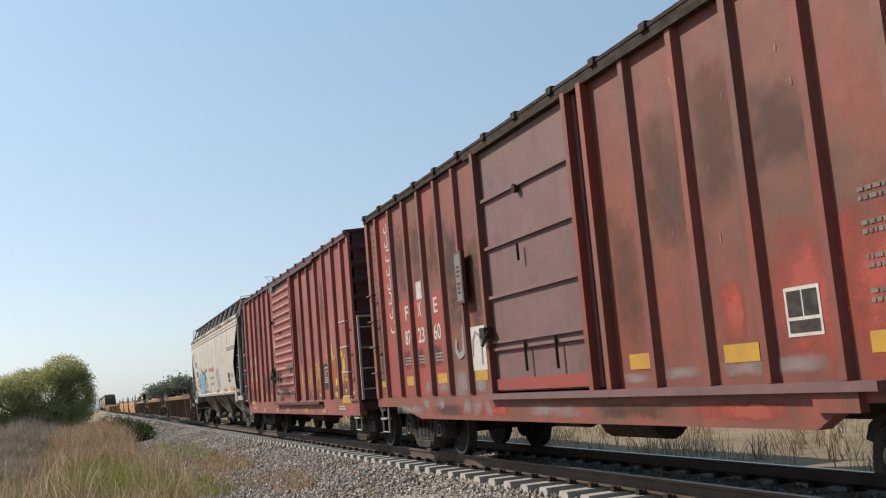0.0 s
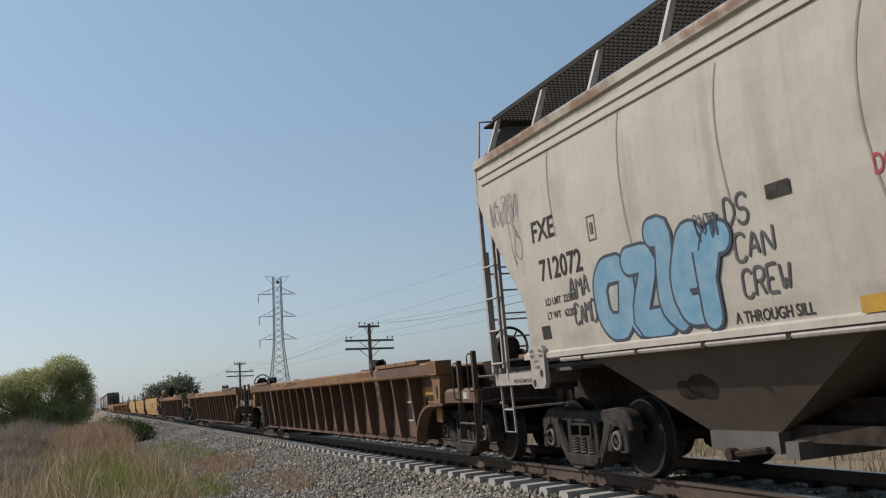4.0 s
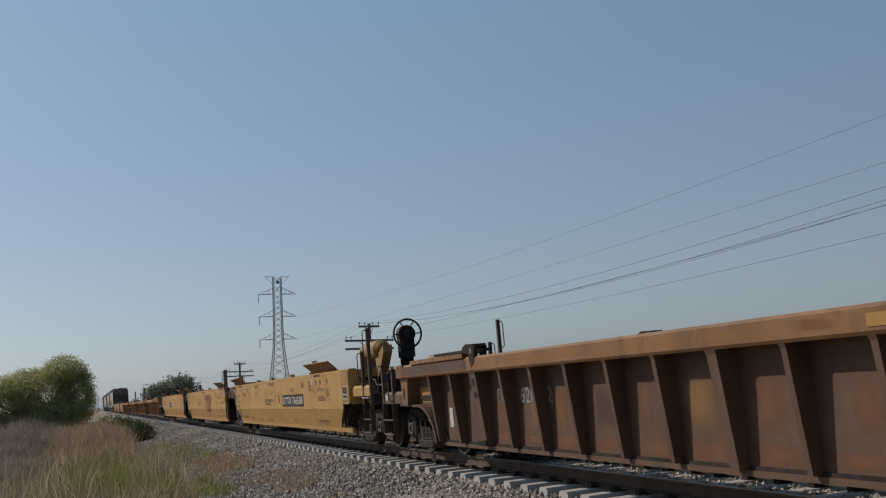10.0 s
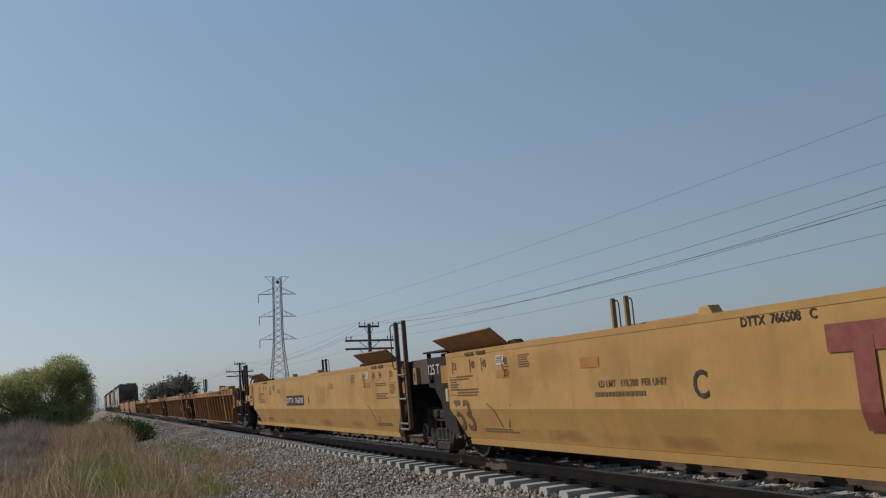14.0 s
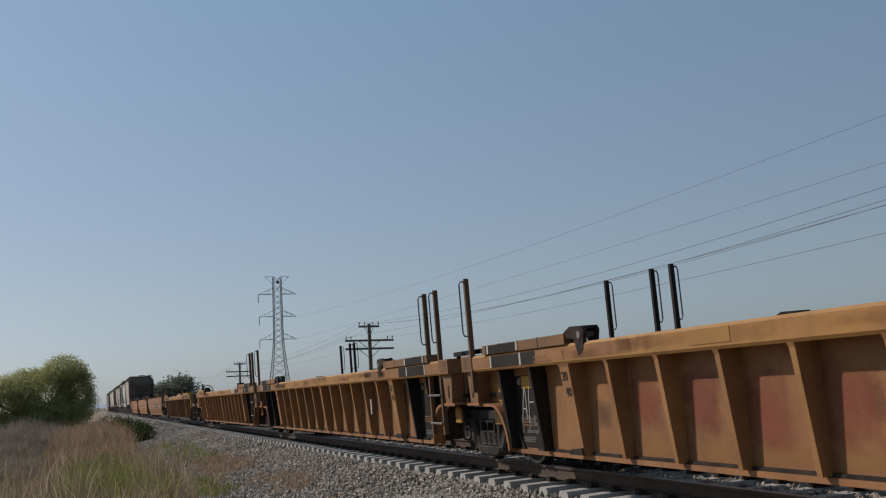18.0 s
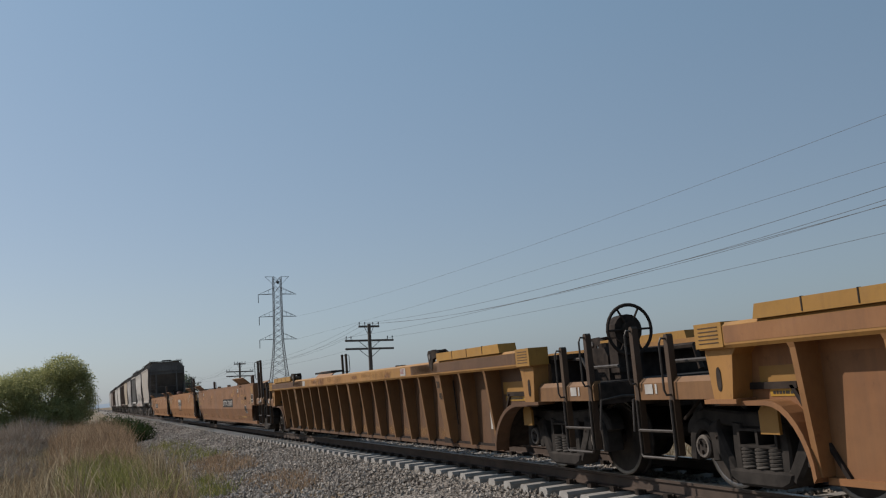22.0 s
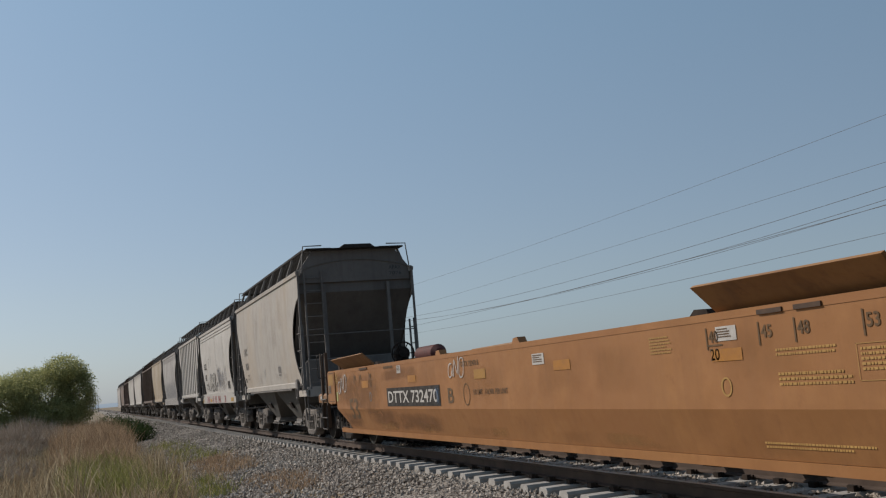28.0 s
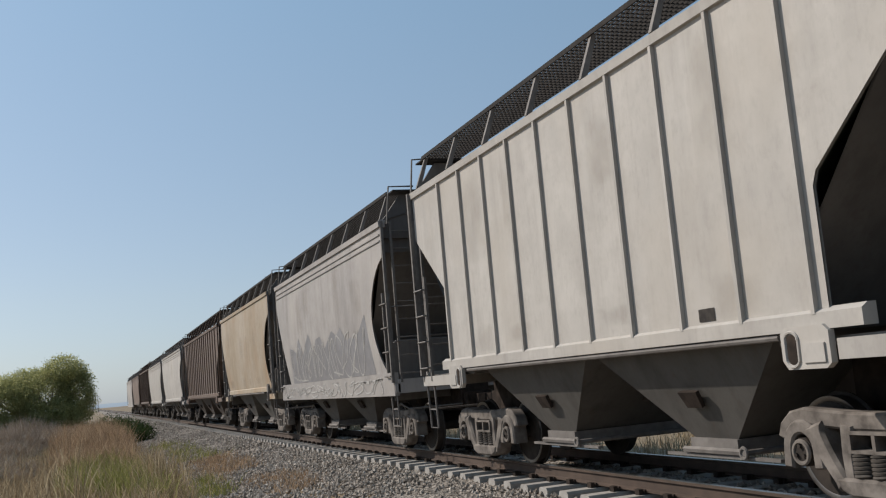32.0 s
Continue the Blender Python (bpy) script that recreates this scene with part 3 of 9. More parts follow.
def bubble(parent, ch, x, z, w, h, fat, fill, line, side, lift, label, lean=0.0):
    """One fat letter: a filled body over a wider dark edge."""
    pts = pen_points(ch, x, z, w, h, lean)
    b = Build()
    stroke(b, pts, fat, side, lift + 0.002)
    for q in (pts[0], pts[-1]):
        blob_fill(b, [(q[0] + fat / 2 * math.cos(6.2832 * j / 16), q[1] + fat / 2 * math.sin(6.2832 * j / 16)) for j in range(16)], side, lift + 0.0025)
    body = part("graffiti", b, fill, parent, label)
    b = Build()
    edge = fat + 0.07
    stroke(b, pts, edge, side, lift)
    for q in (pts[0], pts[-1]):
        blob_fill(b, [(q[0] + edge / 2 * math.cos(6.2832 * j / 16), q[1] + edge / 2 * math.sin(6.2832 * j / 16)) for j in range(16)], side, lift + 0.0005)
    part("graffiti_outline", b, line, body)

# ---- the setting ----
rng = np.random.default_rng(7)


def bed(y):
    """Height of the ground across the line."""
    d = abs(y - YC)
    if d < 1.9:
        return -0.42
    if d < 5.2:
        return -0.42 - 0.43 * (d - 1.9) / 3.3
    return -0.85


def build_ground():
    xs = [-4000, -2500, -1500, -900, -600, -400, -300, -220, -170] + [-140 + 4 * i for i in range(38)] + [20, 40, 80, 160, 400, 1200, 2500]
    ys = [-3000, -1500, -700, -300, -120, -60, -35, -22, -14] + [-10 + 0.8 * i for i in range(31)] + [16, 18, 21, 25, 32, 42, 60, 100, 200, 500, 1200, 3000]
    rows = []
    for x in xs:
        rows.append([(x, y, bed(y) + (0.10 * noise.noise((x * 0.15, y * 0.3, 3.1)) if 5.3 < abs(y - YC) < 60 else 0)) for y in ys])
    m, nt, b = shader("dry_field_soil", 0.95)
    tc = nt.nodes.new("ShaderNodeTexCoord")
    f, fine = noise_ramp(nt, tc.outputs["Object"], 0.35, 0.35, 0.7, 8)
    col = blend(nt, f, (0.17, 0.127, 0.078), (0.245, 0.187, 0.117))
    f, _ = noise_ramp(nt, tc.outputs["Object"], 3.0, 0.45, 0.7, 8)
    col = blend(nt, f, col, (0.115, 0.088, 0.057), 0.7)
    nt.links.new(col, b.inputs["Base Color"])
    bumped(nt, b, fine, 0.6, 0.2)
    g = Build().sheet(rows).mesh("ground", m, 60)
    tagged(new("ground", g), "dry straw-coloured field soil reaching the horizon", "ground", kind="structure")


def heap(y):
    """Height of the crushed stone across the line."""
    d = abs(y - YC)
    if d < 0.66:
        return -0.222
    if d < 0.80:
        return -0.222 - 0.078 * (d - 0.66) / 0.14
    if d < 1.30:
        return -0.30
    if d < 1.75:
        return -0.31 - 0.04 * (d - 1.3) / 0.45
    return -0.35 - 0.52 * (d - 1.75) / 3.0


def build_ballast():
    m, nt, b = shader("crushed_stone_bed", 0.95)
    tc = nt.nodes.new("ShaderNodeTexCoord")
    vo = nt.nodes.new("ShaderNodeTexVoronoi")
    vo.inputs["Scale"].default_value = 17.0
    nt.links.new(tc.outputs["Object"], vo.inputs["Vector"])
    hs = nt.nodes.new("ShaderNodeSeparateColor")
    nt.links.new(vo.outputs["Color"], hs.inputs[0])
    col = blend(nt, hs.outputs[0], (0.20, 0.173, 0.147), (0.43, 0.38, 0.325))
    f, _ = noise_ramp(nt, tc.outputs["Object"], 0.8, 0.4, 0.75, 5)
    col = blend(nt, f, col, (0.21, 0.176, 0.14), 0.35)
    edge = nt.nodes.new("ShaderNodeMapRange")
    edge.inputs["From Min"].default_value, edge.inputs["From Max"].default_value = 0.35, 0.75
    nt.links.new(vo.outputs["Distance"], edge.inputs["Value"])
    col = blend(nt, edge.outputs[0], col, (0.06, 0.055, 0.05), 0.8)
    nt.links.new(col, b.inputs["Base Color"])
    inv = nt.nodes.new("ShaderNodeMath")
    inv.operation = "MULTIPLY"
    inv.inputs[1].default_value = -1.0
    nt.links.new(vo.outputs["Distance"], inv.inputs[0])
    bumped(nt, b, inv.outputs[0], 0.9, 0.05)
    xs = [-1500, -900, -500, -300, -200, -150, -120] + [-100 + 0.5 * i for i in range(216)] + [12, 20, 40, 80]
    ys = [YC - 4.75 + 0.25 * i for i in range(39)]
    rows = []
    for x in xs:
        rows.append([(x, y + (0.35 * noise.noise((x * 0.35, 5.0, 1.0)) if i in (0, 1, 2) else 0), heap(y) + 0.035 * noise.noise((x * 2.1, y * 2.1, 0)) + 0.05 * noise.noise((x * 0.5, y * 0.5, 4))
                      if 0 < i < 38 else -0.95) for i, y in enumerate(ys)])
    bed_ob = Build().sheet(rows).mesh("ballast", m, 70)
    tagged(new("ballast", bed_ob), "grey crushed-stone ballast bed under the sleepers", "ballast", kind="structure")
    # loose stones, thick where the bed is nearest
    base = np.array([(1, 0, 0), (-1, 0, 0), (0, 1, 0), (0, -1, 0), (0, 0, 1), (0, 0, -1)], float)
    tri = np.array([(0, 2, 4), (2, 1, 4), (1, 3, 4), (3, 0, 4), (2, 0, 5), (1, 2, 5), (3, 1, 5), (0, 3, 5)])
    vs, fs = [], []
    count = 0
    for x0, x1, y0, y1, n, s0, s1 in ((-30, -4, 2.3, 5.75, 13000, 0.022, 0.05), (-30, -14, 1.5, 2.5, 2600, 0.022, 0.05), (-60, -30, 1.3, 2.5, 3800, 0.03, 0.06), (-60, -30, 2.3, 5.75, 7000, 0.03, 0.06), (-110, -60, 2.3, 5.7, 4500, 0.04, 0.08), (-45, 3, 8.0, 11.2, 5000, 0.03, 0.06), (-45, 3, 6.25, 7.6, 6500, 0.022, 0.045)):
        px, py = rng.uniform(x0, x1, n), rng.uniform(y0, y1, n)
        for k in range(n):
            s = rng.uniform(s0, s1)
            p = base * (s * rng.uniform(0.6, 1.35, (6, 1)))
            a = rng.uniform(0, 6.28)
            c, d = math.cos(a), math.sin(a)
            q = np.stack([p[:, 0] * c - p[:, 1] * d + px[k], p[:, 0] * d + p[:, 1] * c + py[k], p[:, 2] * 0.8 + max(heap(py[k]), bed(py[k]) + 0.02) + s * 0.35], 1)
            vs.append(q)
            fs.append(tri + 6 * count)
            count += 1
    me = bpy.data.meshes.new("loose_stones")
    me.from_pydata(np.concatenate(vs).tolist(), [], np.concatenate(fs).tolist())
    me.materials.append(STONES)
    tagged(new("loose_stones", me), "angular grey stones lying loose on the ballast", "gravel", kind="stuff")


def build_track():
    # rails: foot, web and head in one profile
    for s in (-1, 1):
        y = YC + s * GAUGE
        prof = [(-0.068, -0.172), (0.068, -0.172), (0.068, -0.160), (0.012, -0.142), (0.010, -0.046), (0.036, -0.034), (0.036, -0.004), (-0.036, -0.004), (-0.036, -0.034), (-0.010, -0.046), (-0.012, -0.142), (-0.068, -0.160)]
        r = thing("rail", "brown rusted steel rail with a polished head on concrete sleepers", "rail", "rails of the track", b=Build().slab([(y + a, z) for a, z in prof], 0, -1500, 80), mat=RAILIRON)
        part("rail_head", Build().box(-1500, 80, y - 0.033, y + 0.033, -0.004, 0.0), RAILTOP, r, "polished bright running surface")
    tie = Build()
    w = 0.125
    tie.slab([(-w, -0.45), (w, -0.45), (w, -0.235), (w - 0.025, -0.2), (-w + 0.025, -0.2), (-w, -0.235)], 1, -1.28, 1.28)
    me = tie.mesh("sleeper", CONCRETE)
    clip = Build()
    for d in (-1, 1):
        cy = d * 0.115
        clip.box(-0.05, 0.05, cy - 0.035, cy + 0.035, -0.2, -0.135)
        clip.rod((-0.09, cy - d * 0.03, -0.15), (0.09, cy - d * 0.03, -0.15), 0.016, 6)
    clip.box(-0.07, 0.07, -0.09, 0.09, -0.2, -0.172)
    cm = clip.mesh("rail_clip", IRON)
    for i in range(200):
        ob = new("sleeper", me)
        ob.location = (6.35 - 0.6 * i, YC, 0.004 * math.sin(i * 2.3))
        ob.rotation_euler = (0, 0, 0.008 * math.sin(i * 1.7))
        tagged(ob, "sun-bleached concrete sleeper half sunk in ballast", "sleeper", "sleepers of the track")
        if i > 120:
            continue
        for side_y in (-GAUGE, GAUGE):
            c = new("rail_clip", cm)
            c.parent = ob
            c.location = (0, side_y, 0)
    far = Build()
    for i in range(200, 900):
        x = 6.35 - 0.6 * i
        far.box(x - 0.12, x + 0.12, YC - 1.28, YC + 1.28, -0.42, -0.2)
    thing("far_sleepers", "row of distant pale concrete sleepers along the line", "sleepers", kind="stuff", b=far, mat=CONCRETE)


def build_pole(x, y, top):
    p = thing("telegraph_pole", "old dark wooden telegraph pole with three crossarms", "pole", "poles along the line")
    p.matrix_basis = pose(x, y, -0.87, -2.0, 0, 0)
    h = top + 0.87
    part("post", Build().rod((0, 0, -0.5), (0.02, -0.04, h), 0.15, 10, 0.10), WOOD, p, smooth=40)
    for z, half, pins in ((h - 0.15, 0.65, (-0.6, -0.25, 0.25, 0.6)), (h - 1.0, 1.52, (-1.45, -1.15, 1.15, 1.45)), (h - 1.5, 1.52, ())):
        b = Build().slab([(-half, 0.05 + 0.011 * half), (half, 0.05 - 0.011 * half), (half, -0.07 - 0.011 * half), (-half, -0.07 + 0.011 * half)], 0, -0.19, -0.10)
        arm = part("crossarm", Build().add([(q[0], q[1], q[2] + z) for q in b.v], b.f), WOOD, p)
        for a in pins:
            zz = z - 0.011 * a
            part("insulator", Build().rod((-0.145, a, zz + 0.05), (-0.145, a, zz + 0.16), 0.02, 6).rod((-0.145, a, zz + 0.14), (-0.145, a, zz + 0.26), 0.045, 8, 0.03), GLASSINS, arm)
        for s in (-1, 1):
            part("brace", Build().rod((-0.15, s * half * 0.42, z - 0.07), (-0.12, s * 0.05, z - 0.55), 0.018, 5), IRON, p)
    return p


def sagging(a, b, sag, r, n=24):
    bd = Build()
    pts = []
    for i in range(n + 1):
        k = i / n
        pts.append((a[0] + (b[0] - a[0]) * k, a[1] + (b[1] - a[1]) * k, a[2] + (b[2] - a[2]) * k - 4 * sag * k * (1 - k)))
    return bd.pipe(pts, r, 4)


def build_pole_line():
    xs = [107.0, 52.0, -3.0, -58.2, -113.0, -168.0, -223.0, -278.0]
    for x in xs:
        build_pole(x, 16.12, 5.0)
    for a, b in zip(xs[:-2], xs[1:-1]):
        for dy, z, sg in ((-0.6, 5.05, 0.78), (0.6, 5.0, 0.88), (-0.25, 5.0, 0.98), (-1.45, 4.25, 0.42), (1.45, 4.12, 0.36)):
            thing("telegraph_wire", "thin dark wire strung between telegraph poles", "wire", "wires of the pole line", b=sagging((a - 0.145, 16.32 + dy, z), (b - 0.145, 16.32 + dy, z), sg, 0.007), mat=WIRE)


def build_pylon(x, y, turn=0.0):
    p = thing("lattice_pylon", "tall grey steel lattice pylon with three crossarm tiers", "pylon", "pylons of the power line")
    p.matrix_basis = pose(x, y, -0.87, -2.1, 0, turn)
    levels = [(0.0, 2.7), (4.0, 2.15), (8.0, 1.65), (11.5, 1.3), (14.8, 1.05), (17.5, 1.0), (20.3, 0.98), (23.0, 0.96), (25.7, 0.94), (28.0, 0.92), (29.9, 0.9)]
    for sx in (-1, 1):
        for sy in (-1, 1):
            part("leg", Build().pipe([(sx * w0, sy * w0, z0) for z0, w0 in levels], 0.085, 5), GALV, p)
    for (z0, w0), (z1, w1) in zip(levels, levels[1:]):
        b = Build()
        n = 2 if z1 - z0 > 2.6 else 1
        for k in range(n):
            za, zb = z0 + (z1 - z0) * k / n, z0 + (z1 - z0) * (k + 1) / n
            wa, wb = w0 + (w1 - w0) * k / n, w0 + (w1 - w0) * (k + 1) / n
            for s in (-1, 1):
                b.rod((-wa, s * wa, za), (wb, s * wb, zb), 0.045, 4).rod((wa, s * wa, za), (-wb, s * wb, zb), 0.045, 4)
                b.rod((s * wa, -wa, za), (s * wb, wb, zb), 0.045, 4).rod((s * wa, wa, za), (s * wb, -wb, zb), 0.045, 4)
            b.rod((-wb, -wb, zb), (wb, -wb, zb), 0.04, 4).rod((-wb, wb, zb), (wb, wb, zb), 0.04, 4)
        part("bracing", b, GALV, p)
    for z, half in ((25.7, 4.6), (20.3, 4.5), (14.8, 4.5)):
        for s in (-1, 1):
            b = Build()
            tip = (0, s * half, z - 0.1)
            for sx in (-1, 1):
                b.rod((sx * 0.95, s * 0.95, z), tip, 0.06, 4).rod((sx * 0.9, s * 0.9, z + 1.5), tip, 0.045, 4)
            for k in (0.3, 0.6):
                yy = s * (0.95 + (half - 0.95) * k)
                zt = z + 1.5 - 1.6 * k
                b.rod((0, yy, z - 0.05), (0, yy + s * 0.1, zt), 0.04, 4)
            arm = part("crossarm", b, GALV, p)
            if s < 0:
                part("insulator_string", Build().rod((0, s * half, z - 0.1), (0, s * half, z - 2.1), 0.09, 6), GLASSINS, arm)
    b = Build()
    for s in (-1, 1):
        b.rod((0, s * 0.9, 29.9), (0, s * 2.9, 29.95), 0.06, 4).rod((0, s * 0.9, 28.0), (0, s * 2.9, 29.95), 0.05, 4)
    part("earth_wire_arm", b, GALV, p)
    part("marker_disc", Build().rod((0.93, 0, 28.4), (1.0, 0, 28.4), 0.35, 10), IRON, p, "round dark marker disc")


def build_power_line():
    build_pylon(-237.8, 43.3)
    build_pylon(82.0, 43.3)
    for dy, z, sg in ((5.24, 19.15, 3.72), (5.04, 13.66, 1.15)):
        thing("power_cable", "thin high-voltage cable hanging between pylons", "cable", "cables of the power line", b=sagging((-237.8, 43.3 + dy, z), (82.0, 43.3 + dy, z), sg, 0.015, 40), mat=WIRE)
    # two slim posts far off on the near side
    for x, y, h in ((-420.0, 2.3, 7.6), (-430.0, 4.3, 7.0), (-455.0, 1.0, 7.2)):
        p = thing("distant_post", "slim dark post far down the line", "post", "posts far down the line")
        p.location = (x, y, -0.87)
        part("post", Build().rod((0, 0, 0), (0, 0, h), 0.13, 6, 0.1), WOOD, p)
        part("crossarm", Build().box(-0.06, 0.06, -0.6, 0.6, h - 0.5, h - 0.38), WOOD, p)


def build_far_woods():
    """A low wood along the horizon, its haze put into a pale glowing colour."""
    b = Build()
    top, low = [], []
    for k in range(241):
        y = -3000 + 25 * k
        top.append((-2600, y, 9 + 5 * noise.noise((k * 0.21, 0, 0)) + 4 * noise.noise((k * 0.9, 3, 0))))
        low.append((-2600, y, -2))
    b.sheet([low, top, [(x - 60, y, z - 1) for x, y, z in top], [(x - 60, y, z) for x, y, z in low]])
    tagged(new("backdrop", b.mesh("backdrop", FARHAZE)), "low wood along the horizon, haze painted as a blue-grey glow", "woodland", kind="structure")


# ---- plants ----
def blades(name, label, cat, mat, zones, seed, kind="stuff"):
    """Grass as one mesh: zones of (x0, x1, y0, y1, count, height low and high, width, lean)."""
    r = np.random.default_rng(seed)
    V, F = [], []
    off = 0
    for x0, x1, y0, y1, n, h0, h1, w, lean in zones:
        # tufts, so that the stand is uneven
        nt_ = max(1, n // 14)
        tx, ty = r.uniform(x0, x1, nt_), r.uniform(y0, y1, nt_)
        th = r.uniform(0.65, 1.1, nt_)
        k = r.integers(0, nt_, n)
        x = tx[k] + r.normal(0, 0.16, n)
        y = ty[k] + r.normal(0, 0.16, n)
        h = r.uniform(h0, h1, n) * th[k]
        a = r.uniform(0, 6.283, n)
        lx, ly = r.normal(0, lean, n) * h, r.normal(0, lean, n) * h
        z = np.array([max(bed(b_), heap(b_) if abs(b_ - YC) < 4.6 else -9) for b_ in y]) - 0.04
        ww = w * r.uniform(0.6, 1.3, n)
        cx, cy = np.cos(a) * ww, np.sin(a) * ww
        P = np.stack([
            np.stack([x - cx, y - cy, z], 1), np.stack([x + cx, y + cy, z], 1),
            np.stack([x + lx * 0.4 - cx * 0.75, y + ly * 0.4 - cy * 0.75, z + h * 0.6], 1), np.stack([x + lx * 0.4 + cx * 0.75, y + ly * 0.4 + cy * 0.75, z + h * 0.6], 1),
            np.stack([x + lx, y + ly, z + h], 1)], 1).reshape(-1, 3)
        idx = off + 5 * np.arange(n)
        F += np.stack([idx, idx + 1, idx + 3, idx + 2], 1).tolist() + np.stack([idx + 2, idx + 3, idx + 4], 1).tolist()
        V.append(P)
        off += 5 * n
    me = bpy.data.meshes.new(name)
    me.from_pydata(np.concatenate(V).tolist(), [], F)
    me.materials.append(mat)
    return tagged(new(name, me), label, cat, kind=kind)


def leafage(parent, name, mat, clumps, count, size, seed, label=""):
    """A crown of small leaves in twig-end sprays: clumps of (x, y, z, rx, ry, rz)."""
    r = np.random.default_rng(seed)
    vol = np.array([c[3] * c[4] * c[5] for c in clumps]) ** 0.75
    pick = r.choice(len(clumps), count // 10, p=vol / vol.sum())
    C = np.array(clumps, float)[pick]
    u = r.normal(0, 1, (len(pick), 3))
    u /= np.linalg.norm(u, axis=1)[:, None]
    rad = r.uniform(0.45, 1.05, len(pick)) ** 0.6
    spray = C[:, :3] + u * C[:, 3:] * rad[:, None]
    n = len(pick) * 10
    cen = np.repeat(spray, 10, 0) + r.normal(0, 1, (n, 3)) * size * 2.4 * np.array([1, 1, 0.8])
    a, b = r.normal(0, 1, (n, 3)), r.normal(0, 1, (n, 3))
    a /= np.linalg.norm(a, axis=1)[:, None]
    b -= a * (a * b).sum(1)[:, None]
    b /= np.linalg.norm(b, axis=1)[:, None]
    s = size * r.uniform(0.6, 1.3, n)[:, None]
    P = np.stack([cen - a * s, cen + b * s * 0.45, cen + a * s, cen - b * s * 0.45], 1).reshape(-1, 3)
    i = 4 * np.arange(n)
    me = bpy.data.meshes.new(name)
    me.from_pydata(P.tolist(), [], np.stack([i, i + 1, i + 2, i + 3], 1).tolist())
    me.materials.append(mat)
    return part(name, me, None, parent, label)


def build_tree(name, label, x, y, z, clumps, count, size, leaf, seed, trunks, r0):
    t = thing(name, label, "tree" if "tree" in name else "shrub")
    t.location = (x, y, z)
    r = random.Random(seed)
    wood = Build()
    for k in range(trunks):
        a = 6.28 * k / trunks + r.uniform(-0.4, 0.4)
        wood.rod((0.25 * math.cos(a), 0.25 * math.sin(a), -0.3), (0.6 * math.cos(a), 0.6 * math.sin(a), clumps[0][2] * 0.45), r0, 7, r0 * 0.7)
    part("trunk", wood, TWIGS, t)
    for k, c in enumerate(clumps):
        limb = Build()
        for j in range(3):
            a = (r.uniform(-0.5, 0.5) * c[3], r.uniform(-0.5, 0.5) * c[4], r.uniform(-0.2, 0.5) * c[5])
            base = (c[0] * 0.12, c[1] * 0.12, min(c[2] * 0.4, clumps[0][2] * 0.4))
            mid = (c[0] * 0.6 + a[0] * 0.4, c[1] * 0.6 + a[1] * 0.4, base[2] + (c[2] - base[2]) * 0.6)
            limb.rod(base, mid, r0 * 0.55, 6, r0 * 0.35).rod(mid, (c[0] + a[0], c[1] + a[1], c[2] + a[2]), r0 * 0.35, 5, r0 * 0.12)
        part("limb", limb, TWIGS, t)
    leafage(t, "crown", leaf, clumps, count, size, seed)
    return t


def twig_shrub(x, y, z, w, h, count, seed, label):
    t = thing("dry_shrub", label, "shrub", "dry shrubs beside the line")
    t.location = (x, y, z)
    r = random.Random(seed)
    b = Build()
    for k in range(count):
        bx, by = r.uniform(-0.75, 0.75) * w, r.uniform(-0.75, 0.75) * w
        hh = h * r.uniform(0.45, 1.0) * (1 - 0.35 * (abs(by) / w))
        p = (bx, by, -0.1)
        q = (bx + r.uniform(-0.35, 0.35), by + r.uniform(-0.35, 0.35), hh * 0.6)
        b.rod(p, q, 0.014, 3, 0.009, caps=False)
        for j in range(3):
            e = (q[0] + r.uniform(-0.4, 0.4), q[1] + r.uniform(-0.4, 0.4), hh * r.uniform(0.75, 1.05))
            b.rod(q, e, 0.009, 3, 0.004, caps=False)
    part("branchwork", b, TWIGS, t)


